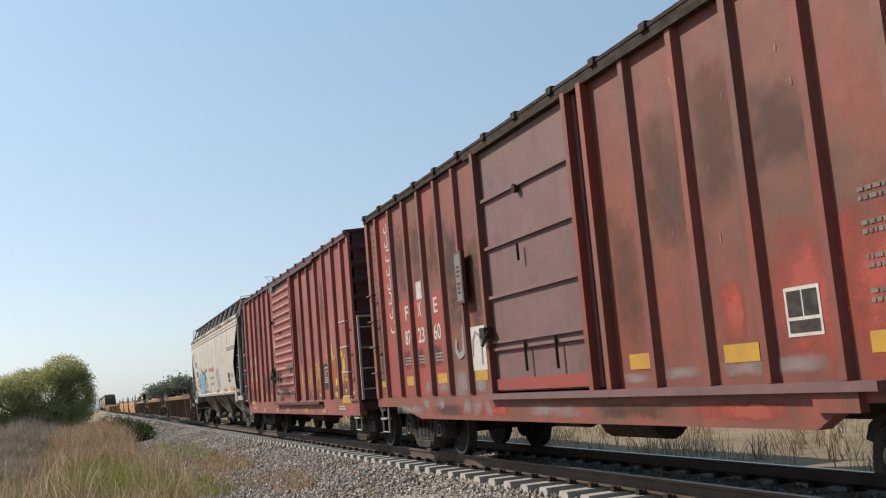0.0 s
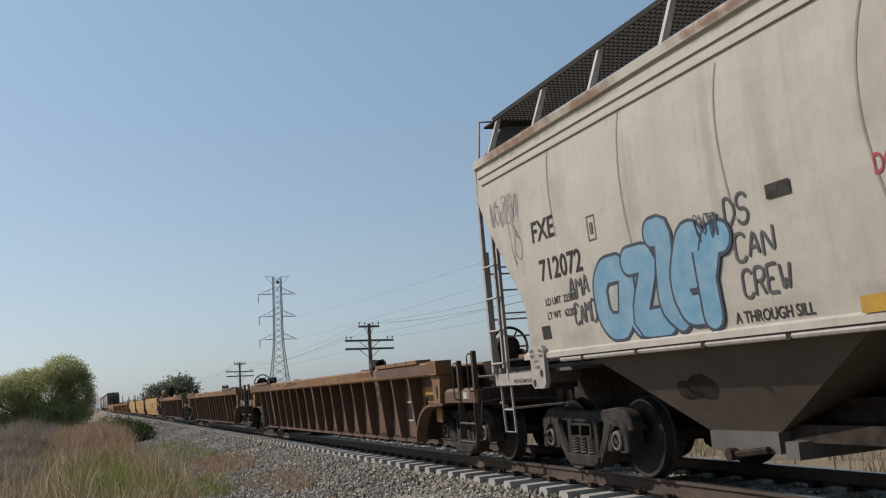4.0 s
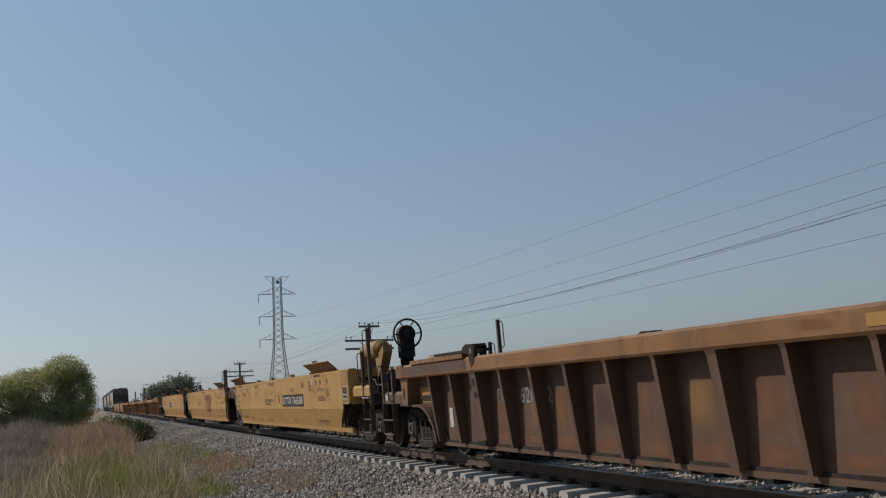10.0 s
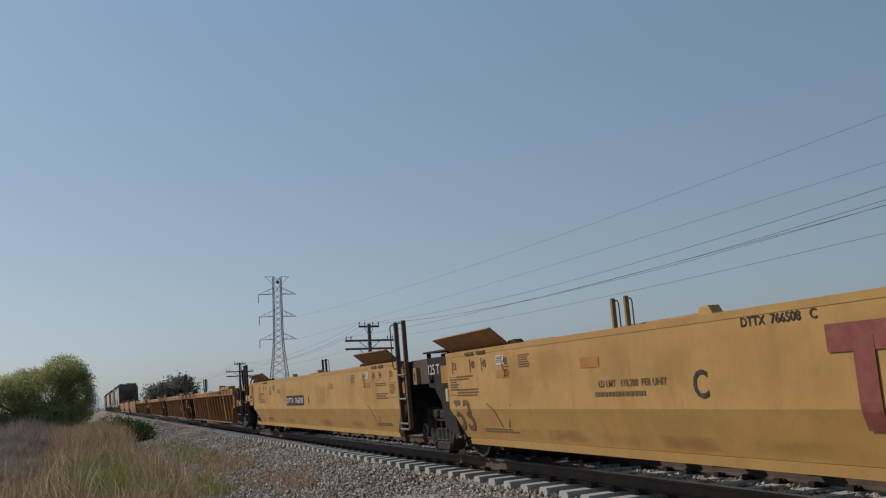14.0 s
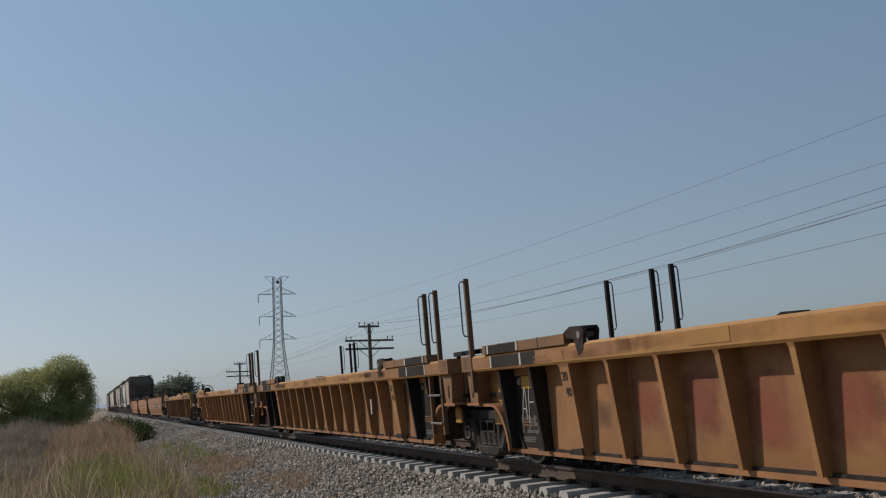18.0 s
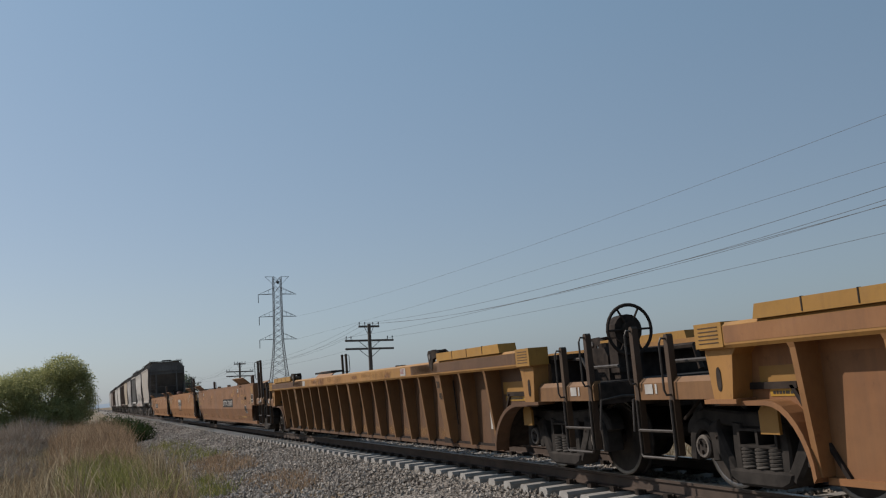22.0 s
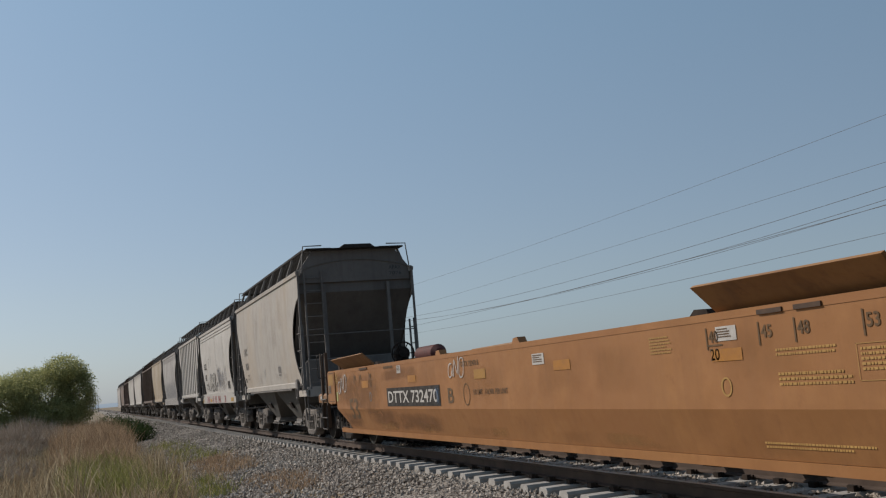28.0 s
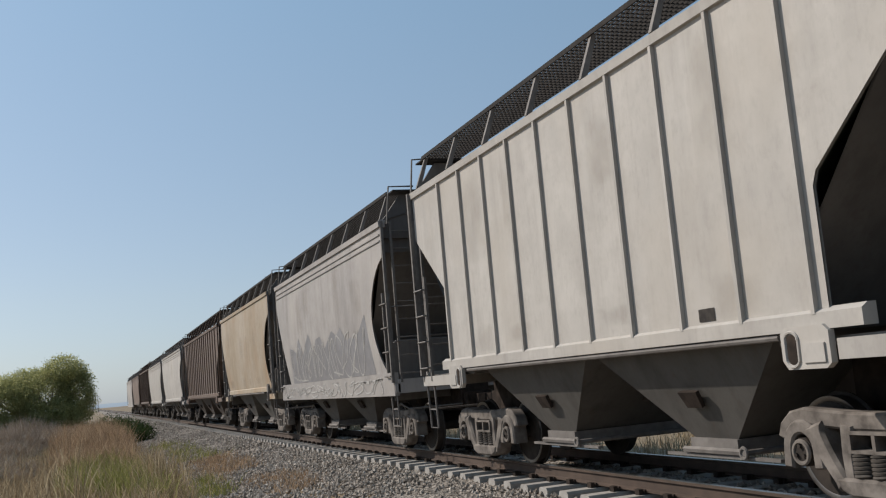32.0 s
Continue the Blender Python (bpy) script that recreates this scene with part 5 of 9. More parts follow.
def car_a():
    L = 15.1
    h = L / 2
    # ribs left and right of the plug door
    ribs = [-6.82, -5.95, -5.08, -4.23, -3.37, -2.51, 2.64, 3.55, 4.40, 5.28, 6.10, 6.85]
    sill = [(-h, 1.06), (-h, 0.90), (-h + 1.35, 0.90), (-h + 1.7, 0.86), (-h + 2.6, 0.70), (h - 2.65, 0.70), (h - 2.3, 0.90), (h - 1.35, 0.93), (h, 0.93), (h, 1.06)]
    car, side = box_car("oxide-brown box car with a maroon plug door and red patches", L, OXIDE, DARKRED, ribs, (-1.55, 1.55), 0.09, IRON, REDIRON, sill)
    for s in (-1, 1):
        y = s * 1.53
        d = part("door", Build().box(-1.50, 1.50, min(y, y - s * 0.10), max(y, y - s * 0.10), 1.10, 4.46), MAROON, car, "maroon plug door with pressed horizontal bars")
        for z in (3.77, 3.09, 2.40, 1.78, 1.68):
            part("door_bar", Build().box(-1.46, 1.26, min(y, y + s * 0.05), max(y, y + s * 0.05), z - 0.022, z + 0.022), MAROON, d)
        for x in (-1.56, 1.38, 1.78):
            part("door_post", Build().box(x - 0.05, x + 0.05, min(y - s * 0.02, y + s * 0.10), max(y - s * 0.02, y + s * 0.10), 1.08, 4.5), OXIDE, car)
        part("door_shoe", Build().box(-1.50, 1.34, min(y, y + s * 0.035), max(y, y + s * 0.035), 1.12, 1.27), PATCHRED, d, "dull red strip along the door's foot")
        for x in (-0.35, 0.55):
            part("lock_rod", Build().rod((x, y + s * 0.07, 1.35), (x, y + s * 0.07, 1.75), 0.02, 6), IRON, d)
        part("door_lever", Build().rod((-0.3, y + s * 0.07, 2.78), (-0.3, y + s * 0.07, 3.0), 0.02, 6).rod((-0.25, y + s * 0.02, 3.72), (-0.25, y + s * 0.08, 3.72), 0.06, 8), IRON, d)
        part("door_lock", Build().box(-1.66, -1.48, min(y + s * 0.03, y + s * 0.16), max(y + s * 0.03, y + s * 0.16), 1.85, 2.0).rod((-1.6, y + s * 0.15, 1.75), (-1.35, y + s * 0.15, 1.95), 0.025, 6), IRON, d)
        part("door_track", Build().box(-1.7, 5.7, min(y - s * 0.03, y + s * 0.14), max(y - s * 0.03, y + s * 0.14), 1.00, 1.075), MAROON, car, "protruding lower door track")
        part("door_track", Build().box(-1.9, 5.2, min(y, y + s * 0.09), max(y, y + s * 0.09), 4.47, 4.53), IRON, car)
        part("jacking_pad", Build().box(4.95, 5.45, min(y, y + s * 0.09), max(y, y + s * 0.09), 0.84, 1.02), OXIDE, car)
    # signs, number and stripes
    # the operator's mark, eight upright pieces of plain outline, one above the other
    for k in range(8):
        z = 2.27 + 0.268 * k
        b = Build()
        w = (0.24, 0.17, 0.17, 0.17, 0.17, 0.26, 0.17, 0.17)[k]
        stroke(b, [(-6.42 + w * a, z + 0.20 * c) for a, c in ((0, 0.5), (0, 0.1), (0.2, 0), (0.8, 0), (1, 0.15), (1, 0.85), (0.8, 1), (0.2, 1), (0, 0.85), (0, 0.5))[:(6 if k % 3 == 1 else 8 if k % 3 else 7)]], 0.036, side, 0.009)
        part("operator_mark", b, WHITE, car, "white plain outline piece of the upright mark")
    for ch, x in (("F", -5.50), ("X", -4.79), ("E", -3.96)):
        lettering(car, ch, x, 2.42, 0.25, WHITE, side, width=0.19, lift=0.009)
    for ch, x in (("87", -5.60), ("23", -4.86), ("60", -4.04)):
        lettering(car, ch, x, 1.98, 0.26, WHITE, side, width=0.34, lift=0.009)
    for i, x in enumerate((-5.68, -4.90, -4.04)):
        bars(car, x, 1.74, 0.36, 3, 0.028, SPRAYGREY, side, 0.009, seed=i)
        soft_patch(car, "graffiti", x + 0.12, 1.72, 0.26, 0.20, WORNDARK, side, 790 + i, 0.0065, "rubbed dark sprayed tag")
    patch(car, "faded_label", -4.80, -4.52, 2.72, 3.02, WHITE, side)
    patch(car, "white_block", -2.40, -1.70, 1.42, 2.06, WHITE, side, 0.008, "white sprayed block with a grey letter")
    b = Build()
    blob_fill(b, blob(-1.95, 1.90, 0.06, 0.10, 9, 14, 0.2), side, 0.012)
    part("painted_mark", b, GREENWORN, car, "small green mark")
    for pts, fat in ((((-3.02, 1.92), (-3.06, 1.76), (-2.94, 1.66), (-2.76, 1.70), (-2.70, 1.86), (-2.70, 2.06), (-2.62, 2.14)), 0.10), (((-2.36, 1.62), (-2.34, 1.86), (-2.22, 1.98), (-2.06, 1.92), (-2.00, 1.72), (-2.02, 1.50)), 0.045)):
        b = Build()
        fine = [(a[0] + (c[0] - a[0]) * q / 4, a[1] + (c[1] - a[1]) * q / 4) for a, c in zip(pts, pts[1:]) for q in range(4)] + [pts[-1]]
        stroke(b, fine, fat, side, 0.014)
        part("graffiti", b, SPRAYGREY, car, "pale grey sprayed loop")
    foot = lambda q, v: -1.566
    for k, (x, z, rx, rz) in enumerate(((-2.25, 0.88, 0.22, 0.16), (-1.85, 0.88, 0.16, 0.17), (-2.7, 0.9, 0.2, 0.14), (-4.6, 0.95, 0.25, 0.10), (-3.9, 0.95, 0.3, 0.10))):
        soft_patch(car, "graffiti", x, z, rx, rz, WORNGREY, foot, 760 + k, 0.006, "pale grey drips of spray", 0.1)
        soft_patch(car, "graffiti", x + 0.1, 1.22, rx, 0.16, WORNGREY, side, 770 + k, 0.006, "pale grey drips of spray", 0.1)
    for k, (x, z, rx, rz, mat) in enumerate(((5.05, 1.75, 0.62, 0.75, WORNRED), (5.75, 1.70, 0.40, 0.85, WORNRED), (3.95, 1.72, 0.22, 0.34, WORNRED), (6.5, 1.5, 0.35, 0.5, WORNRED), (3.05, 1.21, 0.40, 0.07, WORNGREY), (4.0, 1.21, 0.38, 0.08, WORNGREY), (2.2, 1.18, 0.35, 0.06, WORNGREY), (4.75, 1.22, 0.4, 0.09, WORNGREY), (-2.9, 1.25, 0.5, 0.25, WORNGREY), (-2.2, 1.22, 0.35, 0.14, WORNGREY), (3.2, 3.0, 0.5, 0.9, WORNBROWN), (4.0, 3.3, 0.4, 0.8, WORNBROWN), (4.85, 3.2, 0.42, 0.5, WORNBROWN), (2.2, 2.2, 0.35, 0.9, WORNBROWN), (-2.0, 2.6, 0.40, 0.9, WORNDARK), (-2.95, 2.9, 0.38, 1.0, WORNDARK), (-3.8, 3.5, 0.35, 0.7, WORNBROWN), (-4.65, 3.6, 0.36, 0.7, WORNBROWN), (-5.5, 3.5, 0.38, 0.8, WORNBROWN), (-7.1, 2.2, 0.2, 1.0, WORNDARK))):
        soft_patch(car, "worn_paint", x, z, rx, rz, mat, side, 700 + k, 0.003 + 0.0003 * k)
    for k in range(6):
        soft_patch(car, "scraped_sill", -5.5 + 1.9 * k, 0.85, 0.9, 0.10, (WORNGREY, WORNDARK, WORNRED)[k % 3], lambda q, v: -1.566, 730 + k, 0.004)
    for x0, x1 in ((-7.30, -6.98), (-5.70, -5.25), (-4.04, -3.58), (-2.36, -1.88), (2.10, 2.54), (3.76, 4.26), (5.55, 6.0)):
        patch(car, "reflector", x0, x1, 1.27, 1.43, REFLECT, side, 0.007, "yellow reflective sheet")
    patch(car, "data_panel", 4.66, 5.08, 1.44, 1.84, WHITE, side, 0.007, "black data panel with a white border")
    for x0, x1, z0, z1 in ((4.69, 4.86, 1.60, 1.81), (4.88, 5.05, 1.60, 1.81), (4.69, 5.05, 1.47, 1.57)):
        patch(car, "data_field", x0, x1, z0, z1, BLACK, side, 0.010)
    for i, z in enumerate((2.45, 2.2, 1.95, 1.7)):
        bars(car, 5.62, z, 0.5, 2, 0.035, DUSTY, side, 0.009, seed=20 + i)
    tag = part("card_holder", Build().box(-2.50, -2.20, -1.66, -1.60, 2.42, 3.20), DARKRED, car, "framed grey routing card holder")
    patch(tag, "routing_card", -2.46, -2.24, 2.46, 3.16, GREYIRON, lambda x, z: -1.66, 0.004, "pale card with two blocks of print")
    for z in (2.95, 2.70):
        bars(tag, -2.42, z, 0.14, 3, 0.035, BLACK, lambda x, z: -1.66, 0.007, seed=int(z * 100))
    for x0, x1, z0, z1 in ((-6.75, -6.02, 1.08, 4.45), (-5.86, -5.14, 1.08, 2.78), (-4.98, -4.23, 1.08, 2.72), (-4.07, -3.41, 1.08, 2.76)):
        patch(car, "touch_up", x0, x1, z0, z1, PATCHRED, side, 0.004, "brighter red repainted panel between the ribs")
    r = random.Random(17)
    for k in range(9):
        b = Build()
        x, z = r.choice((2.35, 3.25, 4.1, 5.0)) + r.uniform(-0.25, 0.25), r.uniform(2.3, 4.2)
        stroke(b, [(x, z), (x + 0.004, z + 0.03), (x + r.uniform(-0.005, 0.005), z + r.uniform(0.05, 0.09))], r.uniform(0.015, 0.035), side, 0.005)
        part("paint_chip", b, PINKCHIP, car)
    for z in (1.55, 2.05, 2.55, 3.05):
        grab(car, [(-7.5, -1.58, z), (-7.5, -1.66, z), (-7.12, -1.66, z), (-7.12, -1.58, z)], REDIRON, 0.016)
    for z in (1.2, 1.65, 2.1, 2.55, 3.0, 3.45, 3.9):
        grab(car, [(-7.56, -1.4, z), (-7.64, -1.4, z), (-7.64, -0.95, z), (-7.56, -0.95, z)], REDIRON, 0.014)
    for e in (-1, 1):
        for k in range(26):
            part("rivet", RIVET, None, car, at=pose(e * (h - 0.34), -1.52, 1.15 + 0.13 * k))
    end_irons(car, -h, -1, WHITEIRON, 0.95, 1.52)
    end_irons(car, h, 1, WHITEIRON, 0.95, 1.52)
    TRAIN.append((car, 158.85))


def car_b():
    L = 15.1
    h = L / 2
    ribs = [-7.24, -6.20, -5.30, -4.33, -3.46, -2.55, 2.25, 3.23, 4.12, 5.01, 5.94, 6.85]
    sill = [(-h, 1.08), (-h, 0.72), (h, 0.72), (h, 1.08)]
    car, side = box_car("red box car with ribbed sides, a corrugated sliding door and graffiti", L, RED, DARKRED, ribs, (-1.75, 0.95), 0.09, DARKRED, REDIRON, sill)
    for s in (-1, 1):
        y = s * 1.56
        d = part("door", Build().box(-1.9, 1.02, min(y, y - s * 0.07), max(y, y - s * 0.07), 1.08, 4.44), RED, car, "red sliding door with horizontal corrugations")
        for k in range(14):
            z = 1.32 + 0.222 * k
            b = Build().add([(-1.8, y, z - 0.07), (0.95, y, z - 0.07), (0.95, y, z + 0.07), (-1.8, y, z + 0.07), (-1.76, y + s * 0.042, z + 0.0), (0.91, y + s * 0.042, z + 0.0)],
                            [(0, 1, 5, 4), (3, 4, 5, 2), (0, 4, 3), (1, 2, 5)])
            part("corrugation", b, RED, d)
        part("door_latch", Build().rod((-1.85, y + s * 0.09, 1.75), (-1.2, y + s * 0.09, 1.75), 0.02, 6).rod((-1.7, y + s * 0.08, 1.6), (-1.7, y + s * 0.08, 2.05), 0.025, 6), IRON, d)
        part("door_hook", Build().slab([(-1.32, 1.68), (-1.2, 1.68), (-1.16, 1.8), (-1.2, 1.94), (-1.32, 1.92)], 1, *sorted((y + s * 0.05, y + s * 0.08))), REDIRON, d)
        for x in (-1.5, 0.7):
            part("door_roller", Build().slab([(x - 0.06, 1.24), (x + 0.06, 1.24), (x + 0.04, 1.36), (x - 0.04, 1.36)], 1, *sorted((y + s * 0.02, y + s * 0.07))), REDIRON, d)
        for x in (1.06, 1.24):
            part("door_post", Build().box(x - 0.04, x + 0.04, min(y - s * 0.03, y + s * 0.07), max(y - s * 0.03, y + s * 0.07), 1.06, 4.5), RED, car)
        part("door_track", Build().box(-1.9, 4.2, min(y - s * 0.05, y + s * 0.12), max(y - s * 0.05, y + s * 0.12), 0.98, 1.04), DARKRED, car)
        part("door_track", Build().box(-2.0, 4.2, min(y, y + s * 0.08), max(y, y + s * 0.08), 4.44, 4.5), DARKRED, car)
    for ch, x in (("F", -6.86), ("S", -6.54), ("R", -5.90), ("R", -5.58)):
        lettering(car, ch, x, 2.30, 0.27, WHITE, side, width=0.19)
    for ch, x in (("107", -6.88), ("252", -5.92)):
        lettering(car, ch, x, 1.80, 0.29, WHITE, side, width=0.50)
    for i, (x, z) in enumerate(((-6.55, 1.68), (-6.55, 1.5), (-6.55, 1.32), (-5.62, 1.62), (-5.62, 1.45), (-5.62, 1.28), (-4.7, 1.62), (-4.7, 1.42))):
        bars(car, x, z, 0.34, 1, 0.045, DUSTY, side, seed=40 + i)
    for x0, x1, z0, z1 in ((-6.75, -6.0, 1.0, 1.12), (6.15, 6.95, 0.98, 1.12), (5.6, 5.75, 1.12, 1.25)):
        patch(car, "reflector", x0, x1, z0, z1, REFLECT, lambda x, z: -1.567, 0.006, "chipped yellow stripe")
    for x0 in (-4.45, -2.2, -0.6, 1.95, 4.05):
        patch(car, "reflector", x0, x0 + 0.42, 0.76, 0.88, OCHREPATCH, lambda x, z: -1.567, 0.006, "ochre square on the sill")
    for x in (-6.5, 5.75):
        bars(car, x, 0.9, 0.75, 2, 0.03, WHITE, lambda x, z: -1.567, 0.008, 51)
    patch(car, "data_panel", 4.22, 4.88, 1.32, 1.93, BLACK, side, 0.005, "black panel with a small white form")
    for x0, x1, z0, z1 in ((4.38, 4.76, 1.48, 1.50), (4.38, 4.76, 1.58, 1.60), (4.38, 4.76, 1.82, 1.84), (4.38, 4.40, 1.48, 1.84), (4.74, 4.76, 1.48, 1.84), (4.56, 4.58, 1.60, 1.82), (4.44, 4.52, 1.73, 1.75), (4.62, 4.70, 1.73, 1.75), (4.44, 4.52, 1.67, 1.69), (4.44, 4.68, 1.53, 1.55)):
        patch(car, "form_line", x0, x1, z0, z1, WHITE, side, 0.009)
    # yellow sprayed letters, worn thin, with orange rubbed in between
    for k, (x, z, rx, rz, mat) in enumerate(((2.82, 1.70, 0.27, 0.36, WORNYEL), (3.62, 1.72, 0.30, 0.36, WORNYEL), (3.55, 1.58, 0.30, 0.42, WORNORANGE), (4.72, 2.12, 0.12, 0.22, WORNYEL), (5.25, 2.14, 0.12, 0.34, WORNYEL), (5.42, 2.02, 0.16, 0.14, WORNYEL), (5.42, 1.72, 0.36, 0.40, WORNORANGE), (5.50, 1.45, 0.18, 0.14, WORNYEL), (6.16, 2.06, 0.14, 0.15, WORNYEL), (6.30, 1.80, 0.22, 0.26, WORNYEL), (6.14, 1.58, 0.10, 0.22, WORNYEL), (6.48, 1.50, 0.26, 0.05, WORNYEL), (6.45, 2.02, 0.09, 0.08, WORNYEL), (2.85, 1.80, 0.4, 0.5, WORNORANGE), (1.75, 1.6, 0.09, 0.5, WORNYEL), (7.05, 1.20, 0.13, 0.06, WORNYEL))):
        soft_patch(car, "graffiti", x, z, rx, rz, mat, side, 60 + k, 0.006 + 0.0003 * k, "faded sprayed letter, worn thin", 0.2)
    for k, (x, z) in enumerate(((2.15, 1.22), (2.85, 1.22), (3.75, 1.2), (5.35, 1.2), (6.35, 1.25), (-4.75, 1.24), (-4.0, 1.24), (-3.1, 1.25), (-2.2, 1.25))):
        soft_patch(car, "paint_dab", x, z, 0.10, 0.07, WORNYEL, side, 90 + k, 0.005, "small yellow dab", 0.1)
    for k, (x, z, rx, rz, mat) in enumerate(((-3.9, 1.6, 0.42, 0.42, WORNDARK), (-3.0, 1.65, 0.42, 0.42, WORNDARK), (-2.2, 1.7, 0.3, 0.5, WORNDARK), (2.7, 1.2, 0.5, 0.22, WORNBROWN), (3.7, 1.2, 0.5, 0.2, WORNBROWN), (5.5, 1.2, 0.5, 0.25, WORNBROWN), (6.4, 1.25, 0.45, 0.22, WORNBROWN), (7.2, 1.7, 0.2, 0.6, WORNBROWN), (-6.7, 1.3, 0.5, 0.3, WORNBROWN), (-5.7, 1.3, 0.5, 0.3, WORNBROWN), (1.7, 2.6, 0.3, 1.2, WORNBROWN), (4.6, 3.4, 0.35, 0.9, WORNBROWN), (-4.8, 3.3, 0.35, 0.9, WORNBROWN))):
        soft_patch(car, "grime_patch", x, z, rx, rz, mat, side, 110 + k, 0.003 + 0.0003 * k, "dull grime film")
    face = lambda q, v: -1.625
    for k, (x, z, rx, rz, mat) in enumerate(((0.65, 2.05, 0.34, 0.10, WORNGREEN), (0.35, 1.98, 0.5, 0.12, WORNDARK), (0.75, 1.28, 0.25, 0.10, WORNGREEN), (-0.3, 1.35, 0.7, 0.16, WORNDARK), (-1.3, 1.75, 0.4, 0.35, WORNDARK), (-0.2, 1.7, 0.7, 0.15, WORNBROWN), (-1.2, 1.22, 0.45, 0.10, WORNGREEN))):
        soft_patch(car, "worn_paint", x, z, rx, rz, mat, face, 140 + k, 0.004 + 0.0005 * k)
    sprayed(car, "NVN", -1.0, 1.28, 1.1, 0.26, 0.05, BLACKPAINT, face, 0.012, 0.2, "black brushed tangle", 5)
    for k, x in enumerate((-4.25, -3.85, -3.15, -2.75)):
        sprayed(car, "NSAM"[k], x, 1.42, 0.4, 0.55, 0.03, BAYGREY, side, 0.008, 0.1, "dull grey sprayed tangle", 66 + k)
    part("door_handle", Build().pipe([(-0.42, -1.63, 2.98), (-0.38, -1.70, 3.0), (-0.16, -1.70, 3.02), (-0.12, -1.63, 3.0)], 0.016, 6), IRON, car)
    part("door_catch", Build().box(-1.98, -1.70, -1.68, -1.60, 3.38, 3.46).rod((-1.9, -1.66, 3.3), (-1.75, -1.66, 3.55), 0.025, 6), IRON, car)
    part("door_catch", Build().box(-2.05, -1.70, -1.70, -1.60, 1.84, 1.94).rod((-2.1, -1.68, 1.75), (-1.85, -1.68, 2.05), 0.025, 6), IRON, car)
    b = Build()
    blob_fill(b, [(-5.86, 2.70), (-5.58, 2.70), (-5.70, 2.95)], side, 0.005)
    part("painted_mark", b, plain("faded_green_paint", (0.10, 0.20, 0.12), (0.16, 0.16, 0.1), 6), car, "small faded green peak")
    patch(car, "placard", -2.18, -1.98, 2.64, 2.90, WHITE, side, 0.01, "white paper placard")
    patch(car, "worn_paint", -1.85, 0.98, 4.36, 4.43, GREENWORN, lambda q, w: -1.567, 0.004, "old green paint along the door's top rail")
    soft_patch(car, "worn_paint", -1.6, 4.4, 0.5, 0.10, WORNGREEN, lambda q, w: -1.64, 160, 0.006)
    # ladders and grab irons
    for z in (1.14, 1.65, 2.19, 2.73):
        grab(car, [(6.77, -1.60, z), (6.77, -1.69, z), (7.32, -1.69, z), (7.32, -1.60, z)], WHITEIRON, 0.018)
        grab(car, [(-6.98, -1.60, z), (-6.98, -1.68, z), (-7.45, -1.68, z), (-7.45, -1.60, z)], WHITEIRON, 0.018)
    for s in (-1, 1):
        ladder(car, s * (h + 0.12), -0.95, -1.50, 1.05, 2.78, 4, WHITEIRON, 0.016, "y", "chipped white end ladder", 0.020)
        part("ladder_head", Build().rod((s * (h + 0.12), -0.93, 2.79), (s * (h + 0.12), -1.52, 2.79), 0.024, 8), WHITEIRON, car, "white bar across the ladder's head")
    brake_wheel(car, h + 0.35, 0.65, 2.4, IRON)
    end_irons(car, -h, -1, WHITEIRON, 0.78, 1.52)
    end_irons(car, h, 1, WHITEIRON, 0.78, 1.52)
    TRAIN.append((car, 142.3))


